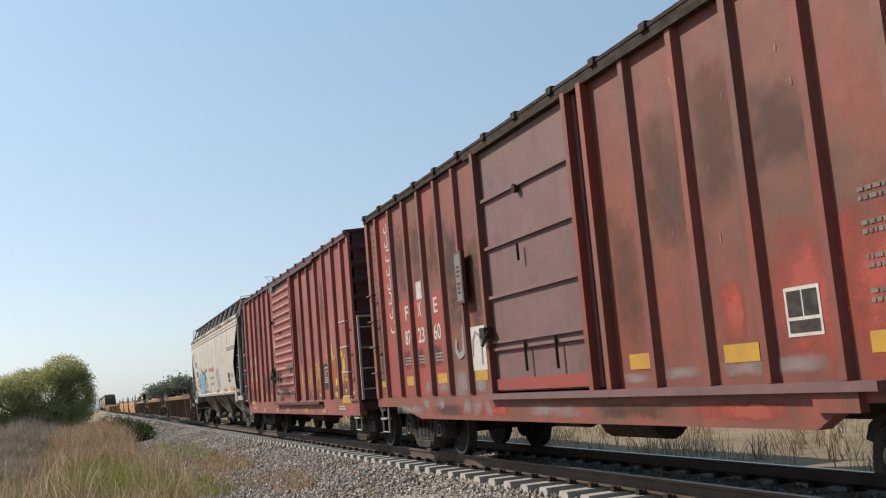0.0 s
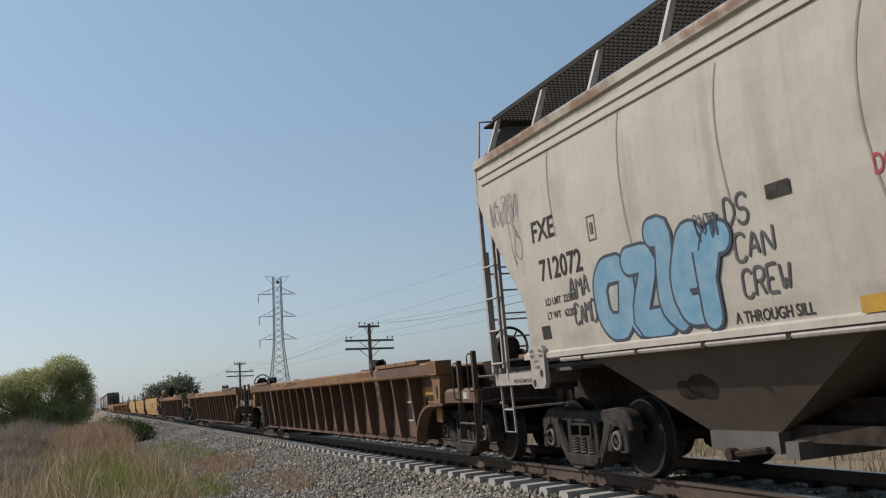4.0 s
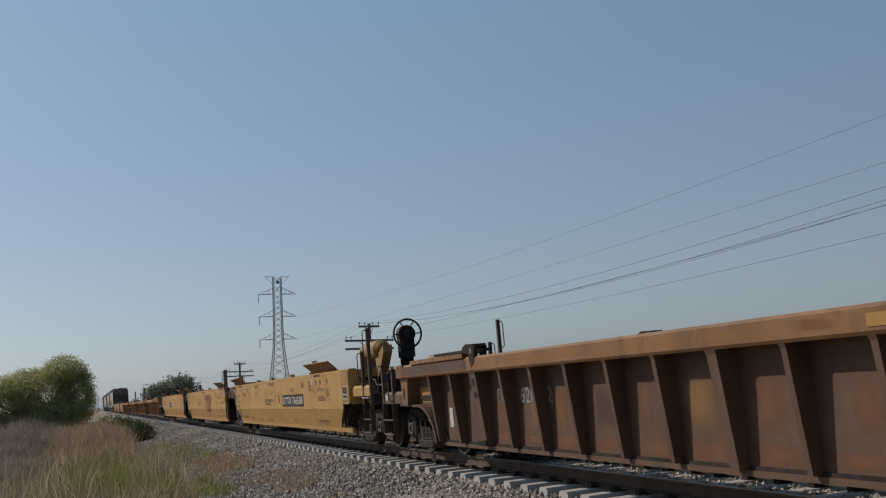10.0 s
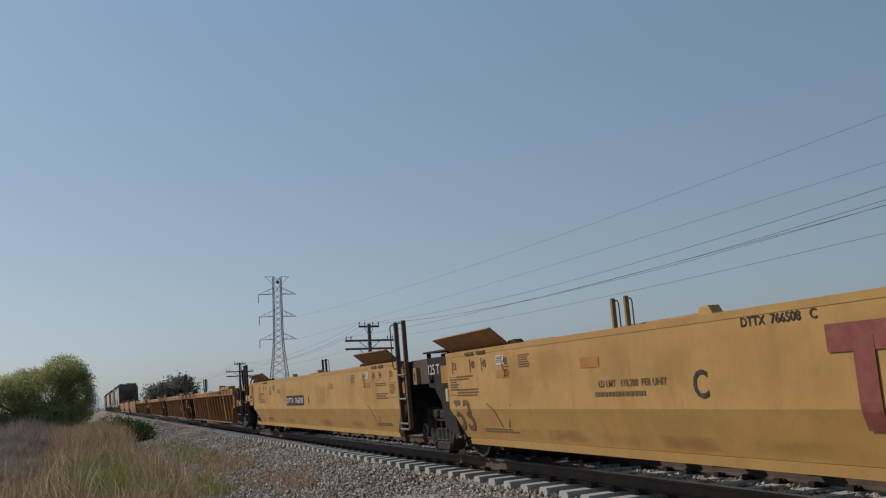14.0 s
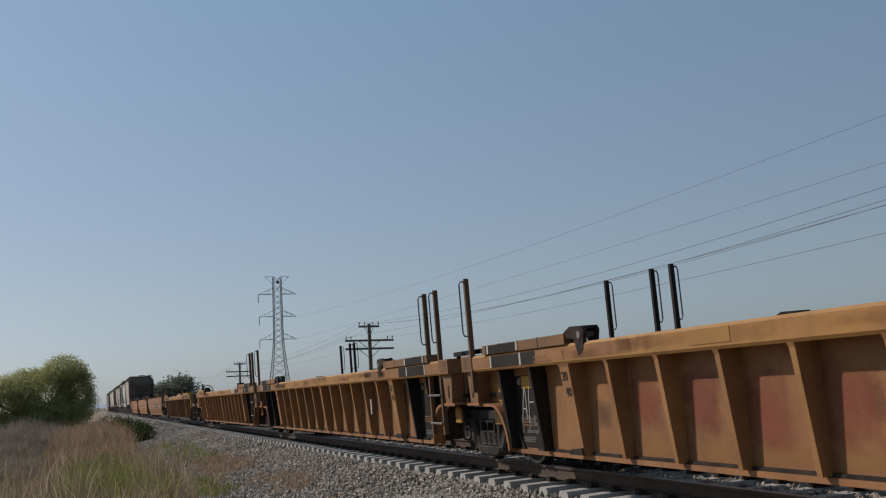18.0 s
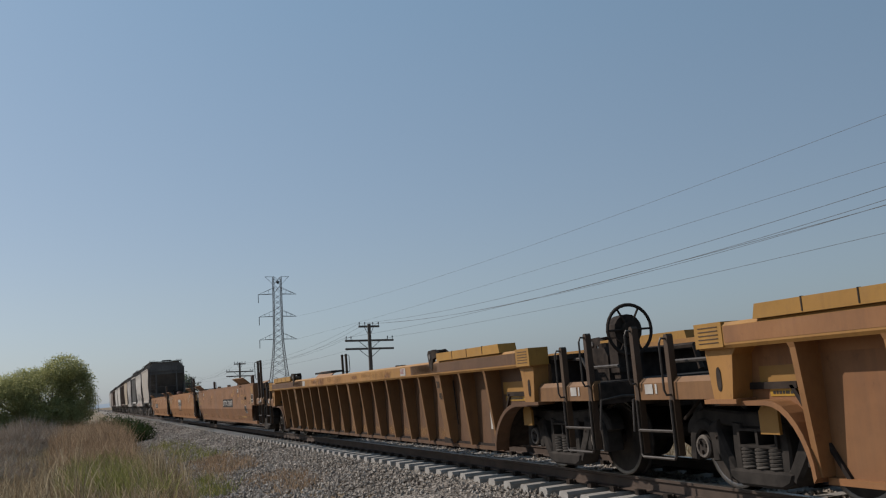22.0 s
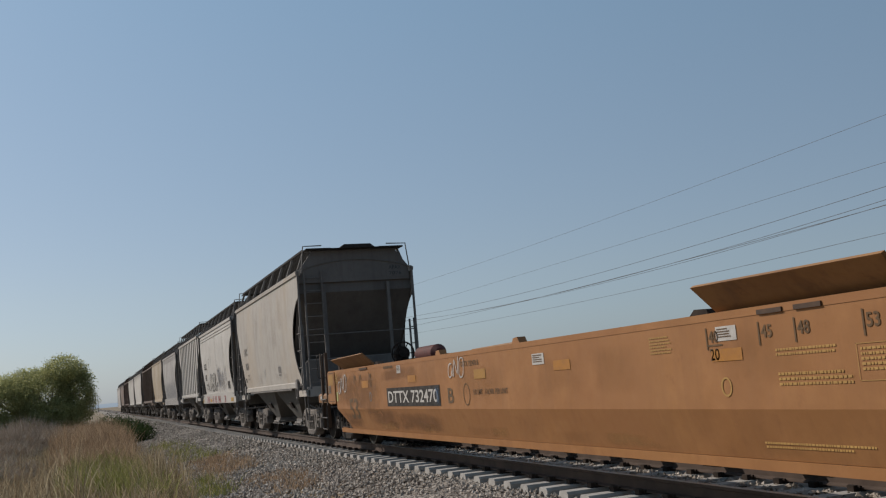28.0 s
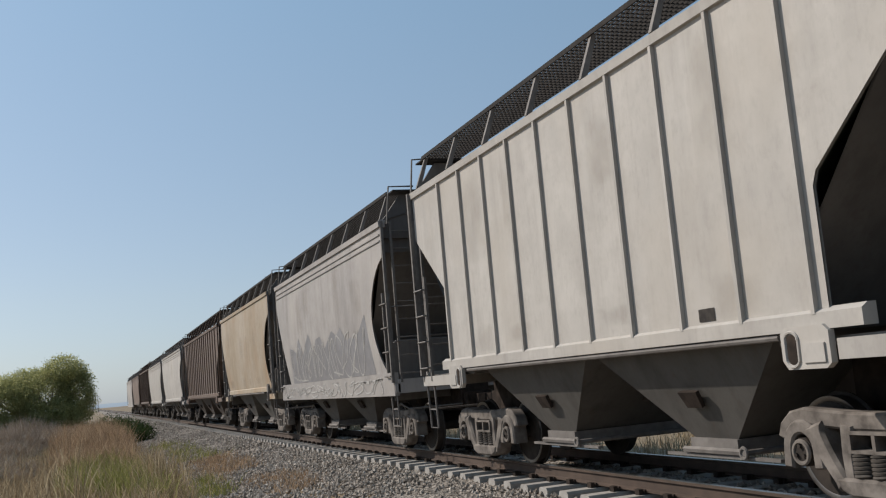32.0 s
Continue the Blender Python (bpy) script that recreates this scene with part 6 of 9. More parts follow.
# ---- covered hopper cars ----
def hopper(place, L, label, mat, style="smooth", sill="thin", bays=2, iron=WHITEIRON, base_z=1.48, eave=4.32, truck_x=None, pale=True, end_mat=None, ribs=11, detail=True, lines=True, board=True, slant=False):
    car = thing("covered_hopper", label, "hopper car")
    h = L / 2
    end_mat = end_mat or mat

    def half(z):
        """Half width of the body at a height."""
        k = (z - base_z) / (eave - base_z)
        if style == "smooth":
            k = min(max(k, 0), 1)
            return 1.52 + 0.075 * k + 0.05 * math.sin(math.pi * k)
        return 1.52

    def side(x, z):
        return -half(z)

    def edge(z, s=1):
        """How far the side sheet reaches along the car at a height, towards the front or the rear."""
        k = (z - base_z) / (eave - base_z)
        if style == "smooth":
            if slant:
                if s > 0:
                    return h - 0.06 - 1.66 * min(max((4.08 - z) / 1.50, 0), 1)
                u = min(max((3.75 - z) / 1.55, 0), 1)
                return h - 0.04 - 1.16 * (1.6 * u - 0.6 * u * u if u < 1 else 1.0) * (0.55 + 0.45 * u)
            if s < 0:
                u = min(max((3.72 - z) / (3.72 - base_z), 0), 1)
                return h - 0.06 - 1.10 * u
            if k > 0.76:
                return h - 0.06
            return h - 0.06 - 1.05 * math.sin(math.pi * (0.06 + 0.94 * k / 0.76)) ** 0.6
        if z > 3.72:
            return h - 0.05
        if z > 2.67:
            return h - 0.05 - 1.33 * (3.72 - z) / 1.05
        return h - 1.38
    nz = 26
    zs = [base_z + (eave - base_z) * i / nz for i in range(nz + 1)]
    # side sheets
    for s in (-1, 1):
        rows = [[(-edge(z, -1) + (edge(z) + edge(z, -1)) * j / 12, s * half(z), z) for j in range(13)] for z in zs]
        inner = [[(p[0], p[1] - s * 0.03, p[2]) for p in r] for r in rows]
        b = Build().sheet(rows).sheet(inner)
        part("side_sheet", b, mat, car, "", 50)
        part("top_chord", Build().slab([(s * (half(eave) - 0.08), eave - 0.10), (s * (half(eave) + 0.04), eave - 0.08), (s * (half(eave) + 0.05), eave + 0.02), (s * (half(eave) - 0.02), eave + 0.06), (s * (half(eave) - 0.1), eave + 0.04)], 0, -h + 0.02, h - 0.02), mat, car)
        if lines:
            for dz in (0.22, 0.34):
                part("seam", Build().box(-edge(eave - dz) + 0.05, edge(eave - dz) - 0.05, min(s * half(eave - dz), s * (half(eave - dz) + 0.022)), max(s * half(eave - dz), s * (half(eave - dz) + 0.022)), eave - dz - 0.012, eave - dz + 0.012), mat, car)
        if style == "ribbed":
            for k in range(ribs):
                x = -h + 1.40 + (L - 2.92) * k / (ribs - 1)
                part("rib", Build().box(x - 0.022, x + 0.022, min(s * 1.52, s * 1.565), max(s * 1.52, s * 1.565), base_z + 0.02, eave - 0.09), mat, car)
        if sill == "thin":
            low = 0.03 if iron is WHITEIRON else 0.10
            part("side_sill", Build().slab([(s * 1.42, base_z - low), (s * 1.56, base_z - low), (s * 1.56, base_z + 0.03), (s * 1.50, base_z + 0.07), (s * 1.42, base_z + 0.07)], 0, -h + 1.0, h - 1.0), mat, car)
            part("sill_pipe", Build().rod((-h + 2.0, s * 1.52, base_z - low - 0.035), (h - 2.0, s * 1.52, base_z - low - 0.035), 0.03, 8), iron, car)
        else:
            part("side_sill", Build().box(-h, h, min(s * 1.48, s * 1.57), max(s * 1.48, s * 1.57), base_z - 0.40, base_z + 0.03), mat, car, "deep flat side sill plate")
    # ends: short upright top, slope sheet below
    for s in (-1, 1):
        zt = eave - (0.56 if style == "smooth" else 0.75)
        xt = s * (h - 0.16)
        xb = s * (h - 2.15)
        w1, w0 = half(eave) - 0.03, half(base_z) - 0.03
        b = Build()
        b.add([(xt, -w1, eave), (xt, w1, eave), (xt, half(zt) - 0.03, zt), (xt, -half(zt) + 0.03, zt), (xb, w0, base_z - 0.1), (xb, -w0, base_z - 0.1)], [(0, 1, 2, 3), (3, 2, 4, 5)])
        b.add([(xt - s * 0.03, -w1, eave), (xt - s * 0.03, w1, eave), (xt - s * 0.03, half(zt) - 0.03, zt), (xt - s * 0.03, -half(zt) + 0.03, zt), (xb - s * 0.03, w0, base_z - 0.1), (xb - s * 0.03, -w0, base_z - 0.1)], [(0, 1, 2, 3), (3, 2, 4, 5)])
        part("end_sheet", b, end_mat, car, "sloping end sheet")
        if style == "smooth" and not slant and detail:
            part("end_bulkhead", Build().slab([(-1.40, 1.0), (1.40, 1.0), (1.40, 2.05), (1.30, 2.15), (-1.30, 2.15), (-1.40, 2.05)], 0, *sorted((s * (h - 0.62), s * (h - 0.56)))), end_mat, car, "upright grey plate under the sloping end")
        # shear plate and end sill
        zp = base_z - 0.16
        part("end_platform", Build().box(min(s * (h - 2.1), s * h), max(s * (h - 2.1), s * h), -1.45, 1.45, zp - 0.04, zp), end_mat, car)
        part("end_sill", Build().box(*sorted((s * (h - 1.3), s * (h + 0.02))), -1.56, -1.46, zp - 0.18, zp - 0.02).box(*sorted((s * (h - 1.3), s * (h + 0.02))), 1.46, 1.56, zp - 0.18, zp - 0.02).box(min(s * (h - 0.08), s * (h + 0.02)), max(s * (h - 0.08), s * (h + 0.02)), -1.5, 1.5, zp - 0.2, zp + 0.06), iron if iron is WHITEIRON else mat, car)
        part("center_sill", Build().box(min(s * (h - 2.6), s * (h + 0.04)), max(s * (h - 2.6), s * (h + 0.04)), -0.28, 0.28, 0.72, zp - 0.04), IRON, car)
        if sill == "thin":
            pad = 1.25 if iron is WHITEIRON else 1.35 if style == "ribbed" else 0.95
            wide = 0.56 if style == "ribbed" else (0.40 if iron is WHITEIRON else 0.24)
            x0, x1, x2, x3, z1 = s * (h - pad - wide), s * (h - pad - wide + 0.06), s * (h - pad - 0.06), s * (h - pad), zp + (0.05 if style == "ribbed" else 0.24)
            for sy in (-1, 1):
                plate = part("sill_bracket", Build().slab([(x0, zp - 0.17), (x1, zp - 0.24), (x2, zp - 0.24), (x3, zp - 0.20), (x3, z1), (x2, z1 + 0.05), (x1, z1 + 0.05), (x0, z1)], 1, sy * 1.56 - 0.03, sy * 1.56 + 0.03), mat if style == "ribbed" else iron, car)
                if iron is not WHITEIRON:
                    cx = s * (h - pad - wide + 0.13)
                    oval = [(cx + 0.055 * math.cos(6.2832 * k / 20), zp - 0.08 + (0.07 if k < 10 else -0.07) + 0.05 * math.sin(6.2832 * k / 20)) for k in range(20)]
                    part("lifting_slot", Build().slab(oval, 1, sy * 1.592 - 0.004, sy * 1.592 + 0.004), IRON, plate, "dark oval lifting slot")
                    ring = [(cx + 0.08 * math.cos(6.2832 * k / 20), sy * 1.594, zp - 0.08 + (0.07 if k < 10 else -0.07) + 0.07 * math.sin(6.2832 * k / 20)) for k in range(20)]
                    part("slot_rim", Build().pipe(ring + ring[:1], 0.014, 6), mat if style == "ribbed" else iron, plate)
                    if style == "ribbed":
                        part("jacking_pad", Build().box(*sorted((s * (h - pad - 0.30), s * (h - pad - 0.05))), *sorted((sy * 1.58, sy * 1.605)), zp - 0.19, zp - 0.04), mat, plate)
        # corner posts carrying ladder and roof edge
        for sy in (-1, 1):
            part("corner_post", Build().box(min(s * (h - 0.05), s * (h + 0.01)), max(s * (h - 0.05), s * (h + 0.01)), sy * 1.585 - 0.025, sy * 1.585 + 0.025, zp, eave + 0.02), iron, car)
        if detail:
            for sy in (-1, 1):
                ladder(car, s * (h - 0.03), s * (h - 0.42), sy * 1.545, zp - 0.1, 3.05, 4, iron, 0.016)
                part("step", Build().pipe([(s * (h - 0.05), sy * 1.52, zp), (s * (h - 0.06), sy * 1.5, 0.55), (s * (h - 0.40), sy * 1.5, 0.55), (s * (h - 0.40), sy * 1.52, zp)], 0.018, 5).rod((s * (h - 0.06), sy * 1.5, 0.85), (s * (h - 0.4), sy * 1.5, 0.85), 0.015, 5), iron, car)
            ladder(car, s * (h + 0.0), -0.95, -1.42, zp, eave, 9, iron, 0.013, "y")
            for z in (2.1, 2.75):
                grab(car, [(s * h, -1.5, z), (s * (h + 0.05), -1.5, z), (s * (h + 0.05), 1.5, z), (s * h, 1.5, z)], iron, 0.013)
            part("end_post", Build().box(min(s * (h - 0.12), s * (h - 0.04)), max(s * (h - 0.12), s * (h - 0.04)), 0.85, 0.93, zp, eave - 0.35).box(min(s * (h - 0.12), s * (h - 0.04)), max(s * (h - 0.12), s * (h - 0.04)), -0.93, -0.85, zp, eave - 0.35), end_mat, car)
            part("uncoupling_lever", Build().pipe([(s * (h + 0.06), -1.5, 0.95), (s * (h + 0.10), -1.35, 0.85), (s * (h + 0.12), -0.3, 0.85)], 0.016, 5), iron, car)
        coupler(car, s * h, s, 0.70)
        # bulkhead under the slope sheet
        part("bolster_web", Build().slab([(s * (h - 1.15), zp), (s * (h - 2.1), base_z), (s * (h - 2.1), 0.86), (s * (h - 1.35), 0.86)], 1, -0.04, 0.04), IRON, car)
    # roof
    def crown(a):
        """The end plate's height across the car."""
        return eave + 0.04 + 0.50 * min(1.0, (1 - abs(a)) / 0.25)
    rows = []
    for k in range(17):
        a = -1 + 2 * k / 16
        rows.append([(x, a * (half(eave) - 0.06), eave + 0.04 + 0.24 * (1 - a * a)) for x in (-h + 0.05, 0, h - 0.05)])
    roof = part("roof", Build().sheet(rows), mat, car, "", 50)
    for s in (-1, 1):
        b = Build()
        b.slab([(a * (half(eave) - 0.06), crown(a)) for a in [-1 + k / 8 for k in range(17)]] + [(half(eave) - 0.06, eave - 0.3), (0.06 - half(eave), eave - 0.3)], 0, s * (h - 0.14), s * (h - 0.08))
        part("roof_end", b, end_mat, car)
    nb = max(4, int(L / 2.2))
    for k in range(nb):
        x = -h + L * (k + 0.5) / nb
        part("hatch", Build().rod((x, 0, eave + 0.24), (x, 0, eave + 0.48), 0.36, 16), mat, roof, smooth=40)
    # running boards on both sides of the hatches, on raked brackets
    if board:
        zb = eave + 0.58
        for s in (-1, 1):
            gr = Build()
            for k in range(12):
                y = s * (0.67 + 0.06 * k)
                gr.box(-h + 0.25, h - 0.25, y - 0.006, y + 0.006, zb, zb + 0.03)
            for k in range(int(L / 0.11)):
                x = -h + 0.3 + 0.11 * k
                gr.box(x - 0.004, x + 0.004, min(s * 1.34, s * 0.66), max(s * 1.34, s * 0.66), zb + 0.005, zb + 0.02)
            rb = part("running_board", gr, GRATE, car, "open steel grating walkway")
            n = max(6, int(L / 1.45))
            for k in range(n + 1):
                x = -h + 0.35 + (L - 0.7) * k / n
                part("bracket", Build().slab([(s * 1.54, eave + 0.05), (s * 1.34, zb), (s * 1.28, zb), (s * 1.46, eave + 0.05)], 0, x - 0.03, x + 0.03), iron, rb)
            part("board_edge", Build().box(-h + 0.25, h - 0.25, min(s * 1.345, s * 1.365), max(s * 1.345, s * 1.365), zb - 0.01, zb + 0.05), GRATE, rb)
        for s in (-1, 1):
            part("cross_walk", Build().box(min(s * (h - 0.28), s * (h + 0.12)), max(s * (h - 0.28), s * (h + 0.12)), -1.35, 1.35, zb - 0.015, zb + 0.01), GRATE, car, "grating platform across the roof end")
            part("roof_step", Build().slab([(-0.42, zb), (-0.30, zb + 0.10), (0.42, zb + 0.10), (0.55, zb)], 0, *sorted((s * (h - 0.30), s * (h + 0.14)))), GRATE, car, "raised grating step over the roof ridge")
            for sy in (-1, 1):
                part("grab_iron", Build().pipe([(s * (h + 0.08), sy * 1.5, eave - 0.05), (s * (h + 0.10), sy * 1.42, zb + 0.08), (s * (h + 0.02), sy * 0.9, zb + 0.1)], 0.018, 5), iron, car)
    # hopper bays, in darker paint that holds the shade beneath the car
    if bays == 3 and iron is WHITEIRON:
        for left in (-6.0, -1.55, 2.90):
            fold, ridge, g0, g1 = left + 2.63, left + 4.43 if left < 2 else 6.0, left + 1.45, left + 2.60
            zt, zb2 = base_z - 0.06, 0.60
            vs = [(left, -1.42, zt), (fold, -1.42, zt), (ridge, -1.42, zt), (g0, -0.92, zb2), (g1, -0.92, zb2)]
            vs += [(p[0], -p[1], p[2]) for p in vs]
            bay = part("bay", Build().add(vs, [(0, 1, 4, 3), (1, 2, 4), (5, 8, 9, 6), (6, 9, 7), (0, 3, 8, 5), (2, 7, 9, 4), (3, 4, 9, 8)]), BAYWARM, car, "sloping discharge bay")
            part("outlet_gate", Build().slab([(g0 + 0.1, 0.40), (g0 + 0.1, 0.60), (g1 + 0.02, 0.60), (g1 + 0.02, 0.40)], 1, -0.98, 0.98).box(g1 + 0.12, g1 + 0.3, -1.0, 0.9, 0.36, 0.52), BAYGREY, bay, "dusty outlet gate")
            part("gate_operator", Build().box(g1 + 0.03, g1 + 1.45, -0.85, 0.6, 0.50, 0.66).box(g1 + 0.03, g1 + 1.1, -0.6, 0.5, 0.66, 0.88).rod((g1 + 1.45, -0.8, 0.58), (g1 + 1.72, -0.8, 0.58), 0.07, 10), IRON, bay, "dark gate rack and shaft")
            part("gate_lever", Build().rod((g0 + 0.55, -1.02, 0.38), (g1 - 0.1, -1.02, 0.44), 0.035, 6).rod((g0 + 0.5, -1.08, 0.38), (g0 + 0.5, -0.95, 0.38), 0.06, 8), IRON, bay)
            b = Build()
            face = lambda x, z: -1.42 + (zt - z) / (zt - zb2) * 0.50
            blob_fill(b, blob(left + 1.72, 1.04, 0.30, 0.13, 600 + int(left), soft=0.2), face, 0.006)
            part("scuff", b, IRON, bay, "blackened scuff from hammering")
        for k in range(11):
            part("clamp", Build().box(-6.0 + 1.2 * k, -5.94 + 1.2 * k, -1.55, -1.46, base_z - 0.1, base_z), IRON, car)
        # black sheet added above the bays, standing in for shade under the sill
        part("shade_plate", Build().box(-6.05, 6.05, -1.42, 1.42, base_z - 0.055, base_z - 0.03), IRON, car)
    else:
        span = (L - (4.3 if L < 13 else 4.9)) / bays
        for k in range(bays):
            cx = -span * bays / 2 + span * (k + 0.5)
            tw, bw = span / 2 - 0.02, 0.34
            zt, zb2 = base_z - 0.06, 0.50
            b = Build().add([(cx - tw, -1.40, zt), (cx + tw, -1.40, zt), (cx + tw, 1.40, zt), (cx - tw, 1.40, zt), (cx - bw, -0.95, zb2), (cx + bw, -0.95, zb2), (cx + bw, 0.95, zb2), (cx - bw, 0.95, zb2)],
                            [(0, 1, 5, 4), (1, 2, 6, 5), (2, 3, 7, 6), (3, 0, 4, 7), (4, 5, 6, 7)])
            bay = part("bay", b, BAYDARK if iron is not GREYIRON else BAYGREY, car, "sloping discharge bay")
            part("outlet_gate", Build().box(cx - bw - 0.06, cx + bw + 0.06, -1.0, 1.0, zb2 - 0.14, zb2 + 0.02).rod((cx - bw - 0.15, -1.02, zb2 - 0.1), (cx + bw + 0.15, -1.02, zb2 - 0.1), 0.035, 6), GREYIRON, bay)
            part("gate_pinion", Build().ring((cx + bw + 0.22, -1.06, zb2 - 0.1), 1, 0.05, 0.018, 14, 6).rod((cx + bw + 0.22, -1.06, zb2 - 0.1), (cx + bw + 0.22, 0.9, zb2 - 0.1), 0.03, 8), GREYIRON, bay, "bare steel capstan of the gate")
            part("gate_rail", Build().box(cx - bw - 0.5, cx + bw + 0.7, -1.02, -0.96, zb2 - 0.17, zb2 - 0.14), GREYIRON, bay)
            part("vibrator_pad", Build().add([(cx - 0.16, -1.215, 1.02), (cx + 0.16, -1.215, 1.02), (cx + 0.13, -1.13, 0.86), (cx - 0.13, -1.13, 0.86), (cx - 0.16, -1.255, 1.0), (cx + 0.16, -1.255, 1.0), (cx + 0.13, -1.17, 0.84), (cx - 0.13, -1.17, 0.84)], [(4, 5, 6, 7), (0, 1, 5, 4), (2, 3, 7, 6), (0, 4, 7, 3), (1, 2, 6, 5)]), IRON, bay)
    r = random.Random(int(abs(place) * 10))
    for k in range(4 if detail else 1):
        if iron is WHITEIRON:
            break
        x = -h + 1.5 + (L - 3.0) * (k + r.uniform(0.1, 0.9)) / (4 if detail else 1)
        soft_patch(car, "dirt_run", x, r.uniform(2.8, 3.8), r.uniform(0.12, 0.5), r.uniform(0.4, 0.8), RUNFILM, side, 1100 + k, 0.003)
        soft_patch(car, "sill_dust", x, base_z + 0.28, r.uniform(0.3, 0.7), r.uniform(0.12, 0.28), RUNFILM, side, 1130 + k, 0.003)
    part("center_beam", Build().box(-h + 2.2, h - 2.2, -0.2, 0.2, 0.85, base_z - 0.1), BAYDARK, car)
    if detail:
        part("brake_cylinder", Build().rod((-h + 0.6, 0.5, base_z + 0.15), (-h + 1.5, 0.5, base_z + 0.15), 0.2, 12), IRON, car, smooth=40)
    tx = truck_x or h - 1.5
    for x in (-tx, tx):
        truck(car, x, pale)
    TRAIN.append((car, place))
    return car, side


def hopper_c():
    # end sheets take the dark bay grey: shade on the ends painted in
    car, side = hopper(124.65, 17.1, "cream three-bay covered hopper with a blue graffiti piece", CREAM, "smooth", "thin", 3, WHITEIRON, 1.52, 4.32, 6.95, False, BAYGREY, slant=True)
    h = 8.55
    brake_wheel(car, -h - 0.1, 0.75, 2.0, IRON)
    for ch, x, z, w, hh in (("FXE", -6.85, 2.92, 0.62, 0.26), ("712072", -6.75, 2.42, 1.10, 0.27)):
        lettering(car, ch, x, z, hh, BLACK, side, width=w)
    pad = lambda x, z: -1.592
    for txt, x, z in (("LIFT", -7.29, 1.57), ("HERE", -7.29, 1.51), ("PULL", -7.04, 1.57), ("HERE", -7.04, 1.51), ("JACK", -7.17, 1.44), ("HERE", -7.15, 1.37)):
        lettering(car, txt, x, z, 0.035, BLACK, pad, width=0.12)
    for x, z in ((-7.22, 1.19), (-7.0, 1.31)):
        b = Build()
        blob_fill(b, [(x + 0.035 * math.cos(6.2832 * j / 14), z + 0.05 * math.sin(6.2832 * j / 14)) for j in range(14)], pad, 0.004)
        part("lifting_hole", b, IRON, car)
    lettering(car, "INCH HF COMP SHOES", -7.94, 1.205, 0.05, BLACK, lambda x, z: -1.562, width=0.6)
    lettering(car, "LD LMT  223800", -6.72, 2.12, 0.09, BLACK, side)
    lettering(car, "LT WT   62200", -6.72, 1.95, 0.09, BLACK, side)
    lettering(car, "A THROUGH SILL", -3.05, 1.60, 0.105, BLACK, side, width=1.02)
    lettering(car, "DO NOT HAMMER ON CAR", -1.16, 2.52, 0.16, SPRAYRED, side, width=1.85)
    bars(car, -0.85, 2.26, 1.3, 2, 0.035, FADEDBLACK, side, seed=3)
    bars(car, -0.9, 1.98, 1.45, 2, 0.035, FADEDBLACK, side, seed=4)
    bars(car, 6.0, 2.2, 0.55, 3, 0.035, BLACK, side, seed=5)
    bars(car, 5.35, 3.22, 2.2, 2, 0.045, FADEDBLACK, side, seed=6)
    # outlined square and consolidated form
    for x0, x1, z0, z1 in ((-5.42, -5.24, 2.72, 2.735), (-5.42, -5.24, 2.985, 3.0), (-5.42, -5.405, 2.72, 3.0), (-5.255, -5.24, 2.72, 3.0), (-5.36, -5.30, 2.79, 2.92)):
        patch(car, "form_line", x0, x1, z0, z1, FADEDBLACK, side, 0.007)
    patch(car, "data_panel", 5.03, 5.62, 1.88, 2.33, WHITE, side, 0.006, "black and white data panel")
    for x0, x1, z0, z1 in ((5.07, 5.31, 2.06, 2.29), (5.34, 5.58, 2.06, 2.29), (5.07, 5.58, 1.91, 2.03)):
        patch(car, "data_field", x0, x1, z0, z1, BLACK, side, 0.010)
    patch(car, "small_panel", -6.95, -6.72, 1.72, 1.88, BLACK, side, 0.006)
    for x0, x1 in ((-1.5, -1.2), (0.95, 1.5), (5.6, 6.6), (3.6, 3.85)):
        patch(car, "reflector", x0, x1, 1.56, 1.69, REFLECT, lambda x, z: -1.56, 0.01, "yellow reflective sheet")
    patch(car, "vent", -2.35, -2.05, 2.58, 2.70, BLACK, side, 0.012)
    # the piece: five fat letters, filled and outlined
    for k, (ch, x, z, w, hh) in enumerate((("a", -5.34, 1.74, 0.58, 0.92), ("z", -4.66, 1.72, 0.44, 1.00), ("l", -4.14, 1.74, 0.28, 0.86), ("e", -3.78, 1.78, 0.36, 1.02), ("r", -3.34, 1.72, 0.30, 1.00))):
        bubble(car, ch, x, z, w, hh, 0.27, BLUE, BLUEOUT, side, 0.005 + 0.003 * k, "sky-blue bubble letter with a dark outline")
    scribble(car, "graffiti", -3.40, 2.36, 0.36, 0.30, 4, 0.022, BLUEOUT, side, 83, 0.022, "small dark scrawl over the blue letters")
    soft_patch(car, "overspray", -4.2, 2.1, 1.4, 0.5, worn("pale_blue_overspray", (0.42, 0.56, 0.66), (0.5, 0.58, 0.62), 4.0, 0.5), side, 79, 0.003)
    for word, x, z, w, hh, sd in (("DS", -2.95, 2.46, 0.36, 0.24, 71), ("CAN", -2.88, 2.14, 0.56, 0.24, 72), ("CREW", -2.86, 1.82, 0.66, 0.24, 73), ("AMA", -6.05, 2.16, 0.50, 0.24, 74), ("CAMO", -6.02, 1.84, 0.54, 0.24, 75)):
        sprayed(car, word, x, z, w, hh, 0.030, SPRAY, side, 0.008, 0.05, "black sprayed tag", sd)
    scribble(car, "graffiti", -8.1, 3.28, 0.9, 0.42, 5, 0.022, SPRAYGREY, side, 76, 0.008, "faint grey sprayed tag")
    scribble(car, "graffiti", -7.55, 2.72, 0.35, 0.6, 2, 0.022, SPRAYGREY, side, 77, 0.008, "faint grey sprayed tag")
